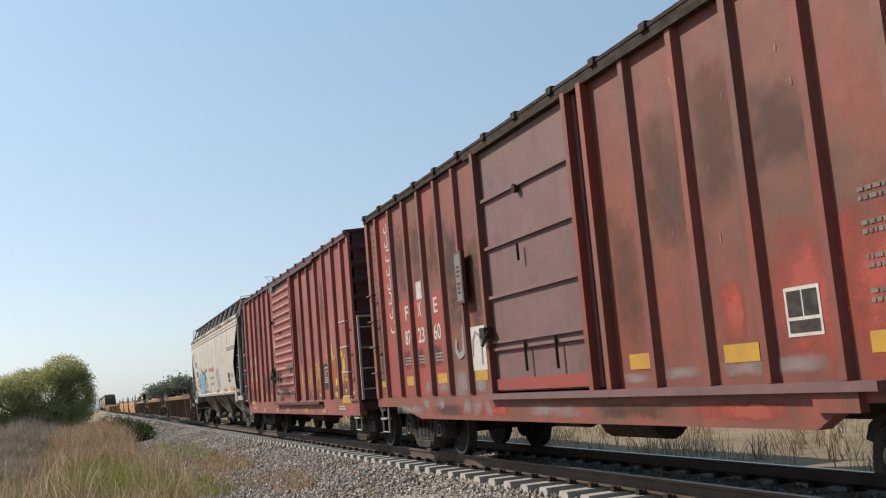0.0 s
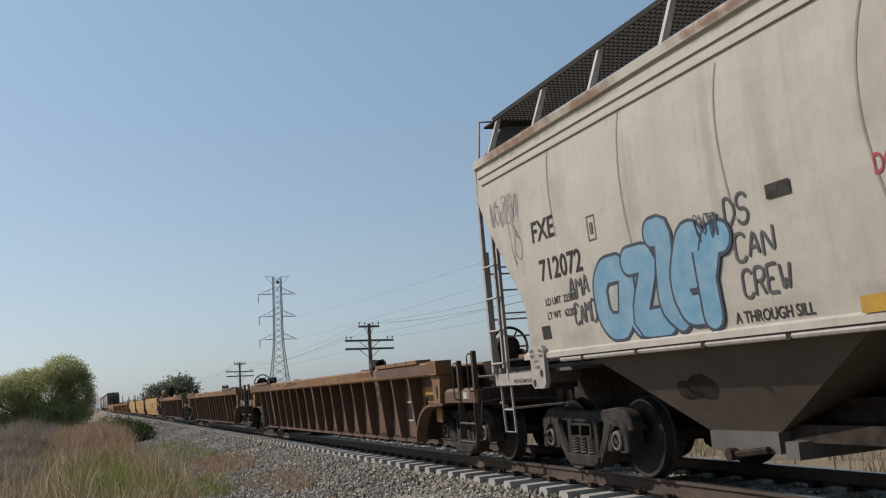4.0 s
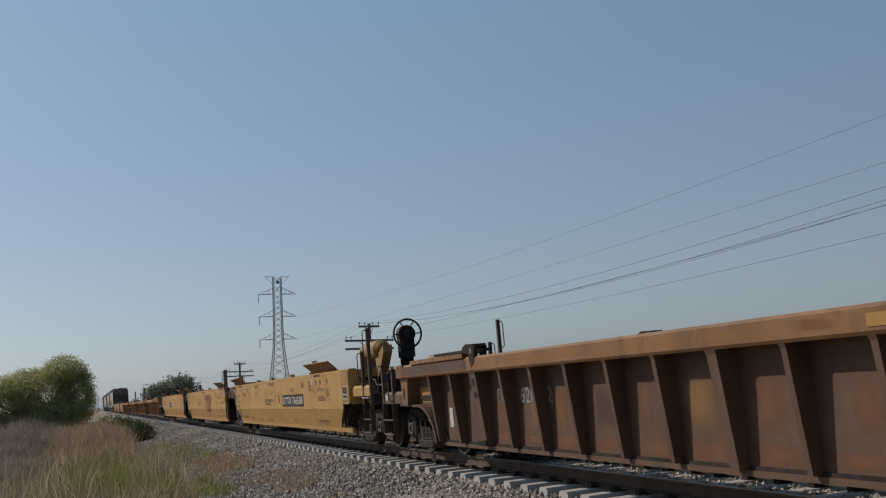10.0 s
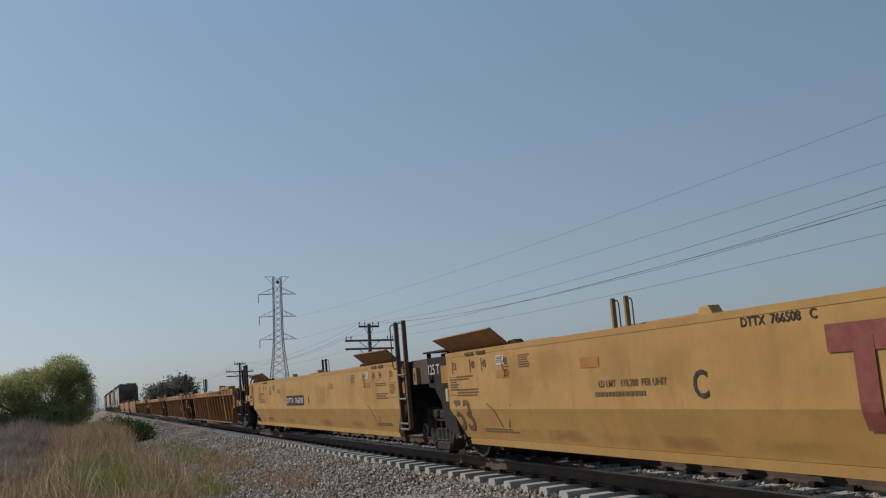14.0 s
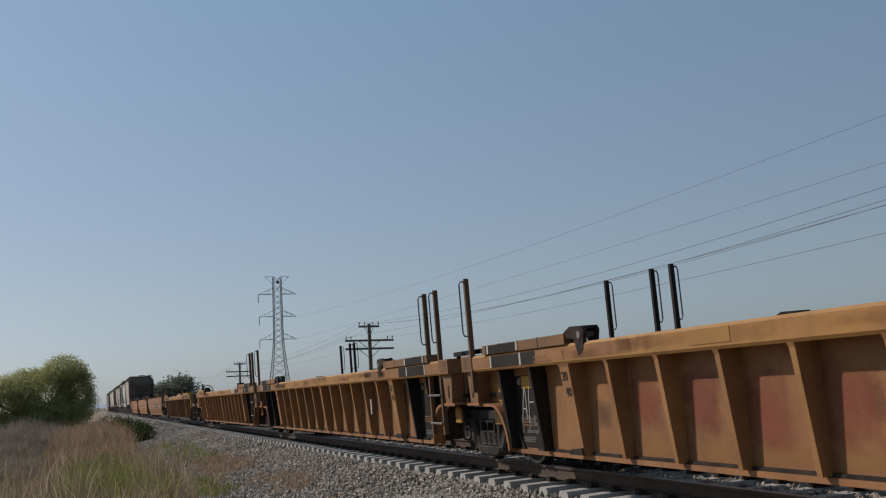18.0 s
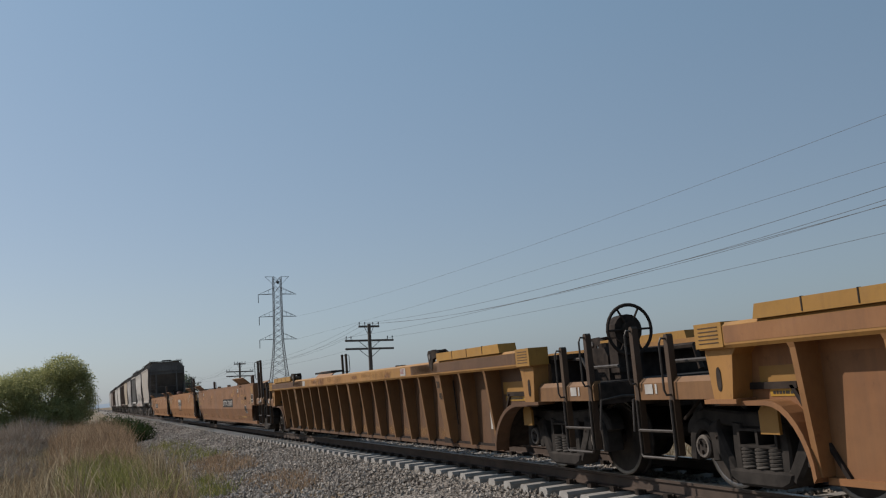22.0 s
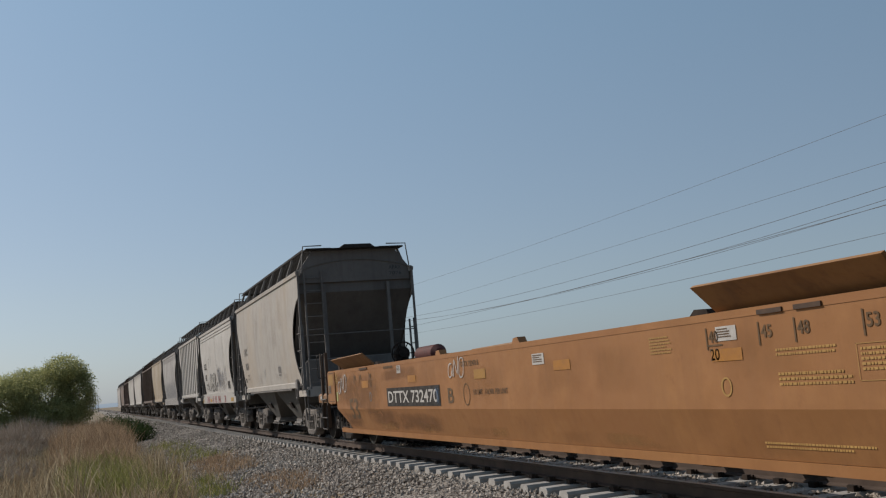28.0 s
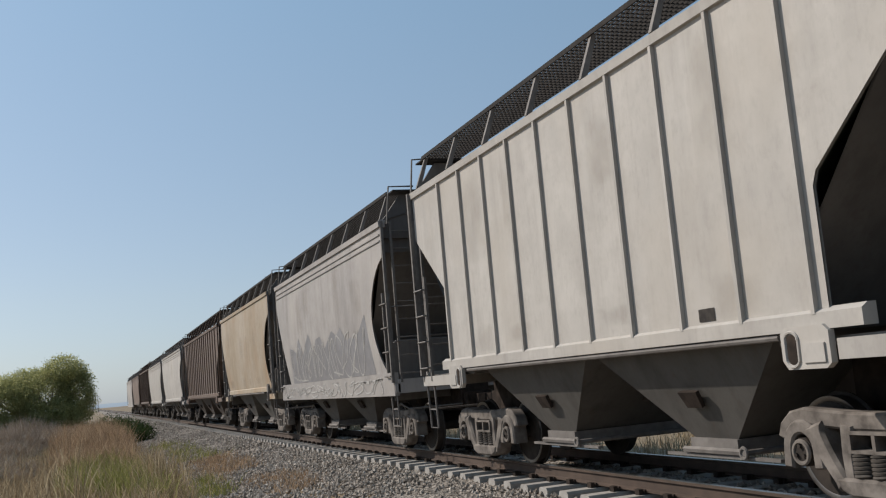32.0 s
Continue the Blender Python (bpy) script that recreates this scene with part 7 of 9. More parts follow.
    for ch, x, z, w, hh in (("R", 1.32, 1.66, 0.36, 0.84), ("S", 1.78, 1.80, 0.56, 0.76)):
        b = Build()
        for off in (-0.06, 0.06):
            stroke(b, [(q[0] + off, q[1] + off * 0.4) for q in pen_points(ch, x, z, w, hh)], 0.03, side, 0.008)
        part("graffiti", b, FAINTBLUE, car, "thin faded blue sprayed outline letter")
    b = Build()
    stroke(b, [(2.52, 2.22), (2.64, 2.08), (2.54, 1.92), (2.44, 2.06), (2.52, 2.22)], 0.025, side, 0.008)
    part("graffiti", b, FAINTBLUE, car, "small faded blue sprayed diamond")
    soft_patch(car, "overspray", 1.9, 2.1, 0.7, 0.6, worn("faint_blue_haze", (0.46, 0.56, 0.62), (0.5, 0.56, 0.58), 4.0, 0.35), side, 81, 0.003)
    scribble(car, "graffiti", 3.9, 1.56, 0.8, 0.12, 4, 0.02, SPRAY, lambda x, z: -1.56, 78, 0.012)
    # the vertical seams, bowed and dirty
    for k, (x, top, low, bow) in enumerate(((-6.2, 4.0, 2.9, 0.08), (-4.5, 4.0, 2.3, 0.12), (-2.80, 3.9, 2.5, 0.10), (-0.92, 4.02, 1.75, 0.28), (0.68, 4.0, 1.76, 0.24), (2.32, 3.98, 1.80, 0.19), (4.0, 4.05, 1.78, 0.19), (5.6, 4.0, 2.4, 0.15))):
        b = Build()
        stroke(b, [(x - bow * math.sin(math.pi * (q / 12) ** 0.8), top + (low - top) * q / 12) for q in range(13)], 0.024, side, 0.004)
        part("weld_streak", b, CREAMDIRT, car, "dirty upright seam")
    for k, (x, z, rx, rz, mat) in enumerate(((-7.0, 4.28, 1.3, 0.09, WORNRUST), (-5.2, 4.28, 1.0, 0.07, WORNRUST), (-2.4, 4.29, 1.4, 0.06, WORNRUST), (0.6, 4.28, 1.2, 0.06, WORNDUST), (3.2, 4.28, 1.4, 0.07, WORNRUST), (6.4, 4.28, 1.4, 0.07, WORNRUST))):
        soft_patch(car, "rust_bloom", x, z, rx, rz, mat, lambda q, v: -1.65, 820 + k, 0.006, "rust showing along the eave")
    r = random.Random(31)
    for k in range(12):
        x = -7 + 1.22 * k + r.uniform(-0.3, 0.3)
        soft_patch(car, "dirt_run", x, r.uniform(3.0, 3.7), r.uniform(0.10, 0.35), r.uniform(0.5, 0.9), RUNFILM, side, 840 + k, 0.003)
        soft_patch(car, "sill_dust", x, 1.68, r.uniform(0.4, 0.7), 0.14, RUNFILM, side, 860 + k, 0.003)


def hopper_row():
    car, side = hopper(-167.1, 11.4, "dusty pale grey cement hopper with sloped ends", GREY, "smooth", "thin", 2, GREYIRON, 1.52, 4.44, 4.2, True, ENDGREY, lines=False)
    lettering(car, "APAX", -4.25, 2.70, 0.25, GREYIRON, side, width=0.68)
    lettering(car, "7076", -4.22, 2.19, 0.25, GREYIRON, side, width=0.68)
    lettering(car, "LD LMT 232300", -4.05, 1.98, 0.06, GREYIRON, side)
    lettering(car, "LT WT  53700", -4.0, 1.84, 0.06, GREYIRON, side)
    patch(car, "small_panel", -4.5, -4.3, 1.78, 1.92, BLACK, side, 0.006)
    field = part("end_number_field", Build().box(0.90, 1.38, -0.004, 0.0, 4.22, 4.56), ENDGREY, car, "grey field with the car's number", at=pose(5.7 - 0.075, 0, 0, 0, 0, 90))
    for txt, z in (("APAX", 4.42), ("7076", 4.26)):
        lettering(field, txt, 0.95, z, 0.10, SPRAY, lambda x, z: -0.004, width=0.36, lift=0.004)
    patch(car, "data_panel", 1.92, 2.38, 1.80, 2.12, WHITEIRON, side, 0.006, "dusty framed data panel")
    for x0, x1, z0, z1 in ((1.95, 2.14, 1.90, 2.09), (2.17, 2.35, 1.90, 2.09), (1.95, 2.35, 1.82, 1.87)):
        patch(car, "data_field", x0, x1, z0, z1, GREYIRON, side, 0.010)
    scribble(car, "graffiti", -0.62, 1.82, 0.3, 0.28, 2, 0.03, SPRAYWHITE, side, 101, 0.008, "rubbed pale tag")
    car, side = hopper(-180.0, 11.2, "pale grey covered hopper with a deep sill and scrawled graffiti", GREYC, "smooth", "deep", 2, GREYIRON, 1.50, 4.36, 4.27, True, ENDGREY)
    lettering(car, "RGCX", -4.22, 2.66, 0.28, BLACK, side, width=0.92)
    lettering(car, "682", -4.12, 2.16, 0.28, BLACK, side, width=0.58)
    lettering(car, "LD LMT 229400", -4.0, 1.90, 0.09, BLACK, side)
    lettering(car, "LT WT  56600", -3.95, 1.72, 0.09, BLACK, side)
    for k, ch in enumerate("NVMSRC"):
        bubble(car, ch, -2.50 + 0.39 * k, 1.74 + 0.04 * math.sin(k * 1.9), 0.27, 0.56, 0.13, SCRAWLFILL, SPRAY, side, 0.007 + 0.003 * k, "black outlined bubble letter", 0.12)
    soft_patch(car, "overspray", -1.5, 2.0, 1.3, 0.45, SILVER, side, 131, 0.003)
    soft_patch(car, "overspray", -3.1, 1.85, 0.5, 0.3, SILVER, side, 132, 0.003)
    for k, (x, z, rx, rz) in enumerate(((1.3, 2.1, 0.6, 0.6), (2.2, 2.0, 0.6, 0.5), (0.6, 2.2, 0.3, 0.7), (3.0, 2.3, 0.5, 0.4))):
        soft_patch(car, "overspray", x, z, rx, rz, SILVER, side, 133 + k, 0.0035)
    scribble(car, "graffiti", -0.1, 1.78, 0.4, 0.25, 3, 0.035, SPRAY, side, 113, 0.010, "small black tag")
    scribble(car, "graffiti", 0.7, 1.75, 1.7, 0.6, 7, 0.04, SPRAYGREY, side, 104, 0.008, "grey sprayed loops")
    scribble(car, "graffiti", 0.5, 1.8, 0.8, 0.8, 3, 0.08, SPRAYGREY, side, 114, 0.007, "grey sprayed loops")
    low = lambda x, z: -1.57
    for word, x, w, sd in (("SONOR", -3.97, 1.25, 105), ("38", -1.82, 0.50, 106), ("1/2/3", -1.05, 0.85, 107), ("DSERC", 0.22, 0.95, 108), ("38", 2.30, 0.55, 109)):
        sprayed(car, word, x, 1.14, w, 0.26, 0.026, SPRAYRED, low, 0.008, 0.1, "red sprayed letters along the sill", sd)
        soft_patch(car, "overspray", x + w / 2, 1.27, w * 0.6, 0.17, PINKDRIP, low, sd + 40, 0.004)
    for x0, x1 in ((-2.6, -2.05), (4.3, 5.0), (-5.6, -5.25)):
        patch(car, "reflector", x0, x1, 1.16, 1.30, REFLECT, lambda x, z: -1.57, 0.006, "yellow reflective sheet")
    for x, top, low, w in ((-3.1, 4.1, 3.3, 0.016), (-1.6, 4.1, 2.9, 0.018), (-0.1, 4.1, 3.6, 0.022), (0.74, 3.7, 2.5, 0.020), (2.68, 3.95, 2.1, 0.030), (3.72, 3.6, 2.5, 0.024), (4.6, 4.0, 2.6, 0.02)):
        b = Build()
        stroke(b, [(x + 0.16 * (q / 8) + 0.02 * math.sin(0.4 * q + x), top + (low - top) * q / 8) for q in range(9)], w * 0.55, side, 0.004)
        part("weld_streak", b, CREAMDIRT, car, "dirty upright seam")
    b = Build()
    o = [(3.05 + 0.26 * math.cos(6.2832 * j / 20), 1.98 + 0.14 * math.sin(6.2832 * j / 20)) for j in range(19)]
    stroke(b, o, 0.012, side, 0.008)
    part("graffiti", b, FADEDBLACK, car, "thin black sprayed ring")
    patch(car, "data_panel", 3.45, 4.12, 1.62, 2.0, WHITE, side, 0.006, "two framed black forms")
    for x0, x1 in ((3.49, 3.76), (3.81, 4.08)):
        patch(car, "data_field", x0, x1, 1.66, 1.96, BLACK, side, 0.010)
    for x0, x1, z0, z1 in ((-2.5, -2.18, 2.75, 2.77), (-2.5, -2.18, 3.10, 3.12), (-2.5, -2.48, 2.75, 3.12), (-2.2, -2.18, 2.75, 3.12)):
        patch(car, "form_line", x0, x1, z0, z1, FADEDBLACK, side, 0.007)
    lettering(car, "C", -2.39, 2.88, 0.12, FADEDBLACK, side)
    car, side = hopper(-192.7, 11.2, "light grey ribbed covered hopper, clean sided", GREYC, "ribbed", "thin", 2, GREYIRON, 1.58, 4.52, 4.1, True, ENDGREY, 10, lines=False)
    patch(car, "data_panel", -4.35, -4.2, 1.68, 1.85, FADEDBLACK, side, 0.006)
    patch(car, "vent", 2.5, 2.75, 1.66, 1.78, BLACK, side, 0.006)
    car, side = hopper(-205.6, 11.2, "grey covered hopper with a deep sill and silver graffiti", GREYB, "smooth", "deep", 2, GREYIRON, 1.50, 4.36, 4.27, True, ENDGREY)
    b = Build()
    r = random.Random(9)
    o = [(-4.0, 1.54)] + [(-4.0 + 0.42 * k, 2.25 + r.uniform(0, 0.55)) for k in range(20)] + [(4.3, 1.54)]
    b.sheet([[(x, side(x, 1.54) - 0.006, 1.54) for x, z in o], [(x, side(x, 1.54 + (z - 1.54) * 0.5) - 0.006, 1.54 + (z - 1.54) * 0.5) for x, z in o], [(x, side(x, z) - 0.006, z) for x, z in o]])
    part("graffiti", b, SPRAYGREY, car, "large silver sprayed panel")
    scribble(car, "graffiti", -3.8, 1.55, 7.6, 0.95, 12, 0.05, SPRAYWHITE, side, 111, 0.010, "white sprayed outlines")
    scribble(car, "graffiti", -5.2, 1.15, 10.0, 0.3, 14, 0.05, SPRAYWHITE, lambda x, z: -1.57, 112, 0.008)
    hopper(-218.25, 11.3, "tan dusty covered hopper with sloped ends", TAN, "smooth", "thin", 2, GREYIRON, 1.50, 4.42, 4.2, True, ENDGREY, lines=False)
    hopper(-233.3, 16.0, "brown ribbed covered hopper with tall sides", BROWNH, "ribbed", "thin", 3, BROWNIRON, 1.50, 4.45, 6.5, False, BROWNH, 16, detail=False, lines=False)
    hopper(-250.7, 15.4, "pale grey covered hopper with rounded sides", GREYC, "smooth", "thin", 3, GREYIRON, 1.45, 4.40, 6.2, False, GREYB, detail=False)
    hopper(-267.7, 15.4, "pale grey covered hopper with rounded sides", GREYC, "smooth", "thin", 3, GREYIRON, 1.40, 4.34, 6.2, False, GREYB, detail=False)
    hopper(-285.0, 15.8, "brown ribbed covered hopper with tall sides", BROWNH, "ribbed", "thin", 3, BROWNIRON, 1.45, 4.45, 6.4, False, BROWNH, 16, detail=False, lines=False)
    hopper(-302.2, 15.6, "brown-grey covered hopper with rounded sides", BROWNH, "smooth", "thin", 3, GREYIRON, 1.45, 4.36, 6.3, False, BROWNH, detail=False)
    hopper(-319.7, 16.0, "dusty grey-brown covered hopper at the train's tail", GREYB, "smooth", "deep", 3, GREYIRON, 1.45, 4.38, 6.4, False, GREYB, detail=False)


# ---- well cars ----
def guide_post(car, x, y, z0, z1, mat, s=1, w=0.08, rail=0.6, rail_mat=None):
    """An upright post with a handrail loop on its outer side."""
    o = math.copysign(0.11, y)
    p = part("guide_post", Build().slab([(x - w / 2, z0), (x + w / 2, z0), (x + w / 2, z1 - 0.02), (x + w / 4, z1), (x - w / 4, z1), (x - w / 2, z1 - 0.02)], 1, y - 0.035, y + 0.035), mat, car)
    if rail:
        part("handrail", Build().pipe([(x, y, z1 - 0.05), (x, y + o * 0.8, z1 - 0.04), (x, y + o, z1 - 0.09), (x, y + o, z1 - rail + 0.05), (x, y + o * 0.8, z1 - rail), (x, y, z1 - rail)], 0.012, 6), rail_mat or WORNIRON, p)
    return p


def stirrup(car, x0, x1, y, z0, z1, mat):
    st = part("step", Build().pipe([(x0, y, z1), (x0, y, z0 + 0.03), (x0 + (0.03 if x1 > x0 else -0.03), y, z0), (x1 - (0.03 if x1 > x0 else -0.03), y, z0), (x1, y, z0 + 0.03), (x1, y, z1)], 0.015, 6), mat, car)
    part("rung", Build().rod((x0, y, (z0 + z1) / 2 - 0.02), (x1, y, (z0 + z1) / 2 - 0.02), 0.016, 6), mat, st)


def span(c, d):
    return min(c, d), max(c, d)


def coupled_end(car, h, s, mat, wheel=False, iron=BROWNIRON, posts=((0.70, 1.60), (1.35, 1.72)), in_truck=0.12, deck_z=0.95):
    """The deck beyond a well over its own truck, with coupler, steps and posts."""
    x = s * h
    b = Build().box(*span(x - s * 1.5, x + s * 1.5), -0.42, 0.42, 0.80, 1.10)
    b.box(*span(x + s * 1.32, x + s * 1.48), -1.42, 1.42, 0.90, 1.14)
    deck = part("end_deck", b, IRON, car, "dark end deck over the truck")
    for yy in (-1.0, 1.0):
        part("side_beam", Build().slab([(yy * 1.38, deck_z), (yy * 1.48, deck_z), (yy * 1.48, deck_z + 0.17), (yy * 1.44, deck_z + 0.22), (yy * 1.38, deck_z + 0.22)], 0, *span(x - s * 0.1, x + s * 1.42)), mat, deck, "painted side beam with chalked marks")
    part("deck_grating", Build().box(*span(x - s * 0.3, x + s * 1.4), -1.36, 1.36, 1.12, 1.15), GRATE, deck)
    bars(deck, min(x + s * 0.85, x + s * 1.2), deck_z + 0.06, 0.3, 1, 0.10, WHITE, lambda q, z: -1.48, 0.006, 3)
    part("pipe_run", Build().pipe([(x - s * 0.2, -1.05, 1.44), (x + s * 0.4, -1.05, 1.44), (x + s * 0.5, -1.05, 1.32), (x + s * 1.3, -1.05, 1.32)], 0.022, 6), WORNIRON, deck)
    part("pipe_run", Build().pipe([(x - s * 0.3, 0.35, 1.5), (x + s * 0.8, 0.35, 1.5), (x + s * 0.9, 0.35, 1.2)], 0.04, 6), IRON, deck)
    part("brake_valve", Build().slab([(x + s * 0.15, 1.15), (x + s * 0.15, 1.48), (x + s * 0.25, 1.56), (x + s * 0.62, 1.56), (x + s * 0.7, 1.45), (x + s * 0.7, 1.15)], 1, -0.85, -0.35).rod((x + s * 0.3, -0.6, 1.5), (x + s * 0.3, -0.6, 1.62), 0.12, 12), IRON, deck, "black cast brake valve")
    part("end_wall", Build().box(*span(x + s * 0.02, x - s * 0.06), -1.30, 1.30, 1.12, 1.52).box(*span(x + s * 0.02, x + s * 0.2), -1.30, 1.30, 1.46, 1.52), IRON, deck, "dark bulkhead closing the well")
    part("brake_lever", Build().rod((x + s * 0.5, -1.15, 0.55), (x + s * 1.0, -0.95, 0.92), 0.025, 6).rod((x + s * 1.0, -0.95, 0.92), (x + s * 1.42, -0.9, 0.7), 0.02, 6), IRON, deck)
    for yy in (-1.46, 1.46):
        for dx, zt in posts:
            guide_post(car, x + s * dx, yy, 0.40, zt, iron, s, 0.07)
        stirrup(car, x + s * posts[0][0], x + s * posts[1][0], yy - math.copysign(0.05, -yy), 0.37, 0.95, WORNIRON)
    part("uncoupling_lever", Build().pipe([(x + s * 1.5, -1.48, 0.62), (x + s * 1.52, -1.45, 0.95), (x + s * 1.55, -1.2, 0.98), (x + s * 1.58, -0.3, 0.92)], 0.014, 6), WORNIRON, car)
    coupler(car, x + s * 1.48, s, 0.45)
    truck(car, x - s * in_truck, False)
    if wheel:
        brake_wheel(car, x + s * 1.12, -0.75, 1.74, IRON, 0.30, 1.1)


def ribbed_well(place, L, label, mat, top_mat, ends, arch, first, wheel=0, marks=None, dark_ends=(0, 0), group=""):
    """A well unit with ribbed sides. ends: 'c' coupled, 'a' carried on a shared truck, for rear and front."""
    car = thing("well_car", label, "well car", group)
    h = L / 2
    zt = 1.42
    ys = 1.33
    cap = 0.27 if mat is WELLBROWN else 0.33

    def side(x, z):
        return -ys
    # the wheel arch: steep at the foot, level at the top
    bend = [((arch - 0.75) * (1 - math.cos(k / 8 * math.pi / 2)) ** 0.9, 0.29 + 0.62 * math.sin(k / 8 * math.pi / 2)) for k in range(9)]
    outline = [(h - arch + dx, z) for dx, z in bend] + [(h, 0.91), (h, zt), (-h, zt), (-h, 0.91)] + [(-h + arch - dx, z) for dx, z in bend[::-1]]
    wide = h - first - 2.03
    n = round(2 * wide / 1.01)
    xs = [(-wide + 2 * wide * k / n, 0.12 if k in (0, n) else 0.075 if k == n // 2 else 0.036) for k in range(n + 1)]
    xs += [(e * (h - first - d), 0.036) for e in (-1, 1) for d in (0.0, 1.02)]
    for s in (-1, 1):
        part("side_sheet", Build().slab(outline, 1, min(s * ys, s * (ys - 0.04)), max(s * ys, s * (ys - 0.04))), mat, car)
        tc = part("top_chord", Build().slab([(s * 1.34, zt), (s * 1.58, zt - 0.02), (s * 1.60, zt + 0.01), (s * 1.60, zt + 0.18), (s * 1.57, zt + 0.21), (s * 1.34, zt + 0.21)], 0, -h, h), top_mat, car, "box-section top chord, lighter than the sides")
        part("bottom_chord", Build().box(-h + arch, h - arch, min(s * 1.29, s * 1.375), max(s * 1.29, s * 1.375), 0.25, 0.305), mat, car)
        part("sheet_lap", Build().box(-h + 0.6, h - 0.6, min(s * ys, s * (ys + 0.012)), max(s * ys, s * (ys + 0.012)), 1.30, 1.42), mat, car)
        for x, w in xs:
            foot = 0.315
            dark = (dark_ends[0] if x < 0 else dark_ends[1]) and abs(x) > wide + 0.5
            b = Build().add([(x - w, s * ys, foot), (x + w, s * ys, foot), (x + w, s * ys, zt), (x - w, s * ys, zt), (x - w * 0.9, s * 1.455, foot), (x + w * 0.9, s * 1.455, foot), (x + w, s * 1.565, zt - 0.06), (x - w, s * 1.565, zt - 0.06), (x + w * 1.25, s * 1.585, zt - 0.01), (x - w * 1.25, s * 1.585, zt - 0.01)],
                            [(4, 5, 6, 7), (7, 6, 8, 9), (0, 4, 7, 9, 3), (1, 2, 8, 6, 5), (0, 1, 5, 4)])
            part("rib", b, BLACKPAINT if dark else mat if mat is WELLBROWN else RIBDULL if mat is WELLRUST else RIBGOLD, car)
        for e in (-1, 1):
            old = mat is not WELLBROWN and ends[0 if e < 0 else 1] == "a"
            end_mat = WELLTOP if old else top_mat
            cap_mat = WELLTOP if old or mat is WELLBROWN else HEADGOLD
            # column with its slot, head block, arch lip
            part("end_column", Build().slab([(e * (h - 0.08), 0.95), (e * (h - 0.02), 1.36), (e * (h - 0.02), zt), (e * (h - 0.50), zt), (e * (h - 0.42), 1.34), (e * (h - 0.36), 0.95)], 1, *span(s * 1.32, s * 1.54)), end_mat, car, "end column with an upright slot")
            part("column_foot", Build().box(*span(e * (h + 0.06), e * (h - 0.42)), *span(s * 1.34, s * 1.555), 0.91, 0.95), mat, car)
            ov = [(e * (h - 0.19) + 0.035 * math.cos(6.2832 * j / 16), 1.13 + 0.11 * math.copysign(abs(math.sin(6.2832 * j / 16)) ** 0.6, math.sin(6.2832 * j / 16))) for j in range(16)]
            part("slot", Build().slab(ov, 1, *span(s * 1.542, s * 1.546)), IRON, car)
            head = part("chord_head", Build().box(*span(e * (h + 0.02), e * (h - 0.40)), *span(s * 1.33, s * 1.607), zt - 0.005, zt + 0.22), cap_mat, tc)
            for k in range(5):
                part("tie_down", Build().box(*span(e * (h - 0.04), e * (h - 0.34)), *span(s * 1.607, s * 1.612), zt + 0.035 + 0.035 * k, zt + 0.043 + 0.035 * k), BROWNIRON, head)
            lip = []
            pts = [(e * (h - arch + dx), z) for dx, z in bend] + [(e * (h - 0.1), 0.91)]
            for dz in (0.02, -0.02):
                lip += [[(p[0] - e * dz, s * 1.33, p[1] + dz) for p in pts], [(p[0] - e * dz, s * 1.50, p[1] + dz) for p in pts]]
            part("arch_lip", Build().sheet([lip[0], lip[1], lip[3], lip[2], lip[0]]), mat, car)
            part("chord_cap", Build().slab([(e * (h - 0.88), zt + 0.205), (e * (h - 0.92), zt + cap), (e * (h - 3.48), zt + cap), (e * (h - 3.48), zt + 0.205)], 1, *span(s * 1.36, s * 1.625)), cap_mat, tc, "raised guide rail on the chord")
            part("chord_face", Build().box(*span(e * (h - 0.42), e * (h - (3.55 if mat is WELLBROWN else 4.95))), *span(s * 1.55, s * 1.603), zt + 0.03, zt + 0.175), mat, tc)
            for k in range(3):
                part("guide_joint", Build().box(*span(e * (h - 1.5 - 0.62 * k), e * (h - 1.515 - 0.62 * k)), *span(s * 1.60, s * 1.629), zt + 0.215, zt + cap + 0.004), IRON, tc)
            stop = []
            for y0, y1 in ((1.40, 1.43), (1.56, 1.61)):
                stop.append(part("container_stop", Build().slab([(e * (h - 3.78), zt + 0.06), (e * (h - 3.90), zt + 0.12), (e * (h - 3.96), zt + 0.34), (e * (h - 3.91), zt + 0.39), (e * (h - 3.62), zt + 0.40), (e * (h - 3.46), zt + 0.34), (e * (h - 3.48), zt + 0.28), (e * (h - 3.70), zt + 0.25)], 1, *span(s * y0, s * y1)), IRON, tc, "black hinged container stop"))
            part("stop_pin", Build().rod((e * (h - 3.84), s * 1.38, zt + 0.29), (e * (h - 3.84), s * 1.62, zt + 0.29), 0.045, 10), GREYIRON, stop[1])
            part("stop_bar", Build().box(*span(e * (h - 3.92), e * (h - 3.55)), *span(s * 1.42, s * 1.57), zt + 0.35, zt + 0.39), IRON, stop[0])
            part("foot_bracket", Build().slab([(e * (wide - 0.12), 0.315), (e * (wide + 0.24), 0.315), (e * (wide + 0.16), 0.38), (e * (wide - 0.10), 0.40)], 1, *span(s * 1.46, s * 1.49)), IRON, car)
            part("tie_bar", Build().rod((e * (wide + 0.17), s * 1.36, 1.30), (e * (wide + 0.25), s * 1.36, 0.60), 0.012, 4), IRON, car)
    # the well's floor and end walls
    f = Build()
    for k in range(13):
        x = -h + 2.0 + (L - 4.0) * k / 12
        f.box(x - 0.12, x + 0.12, -1.32, 1.32, 0.28, 0.40)
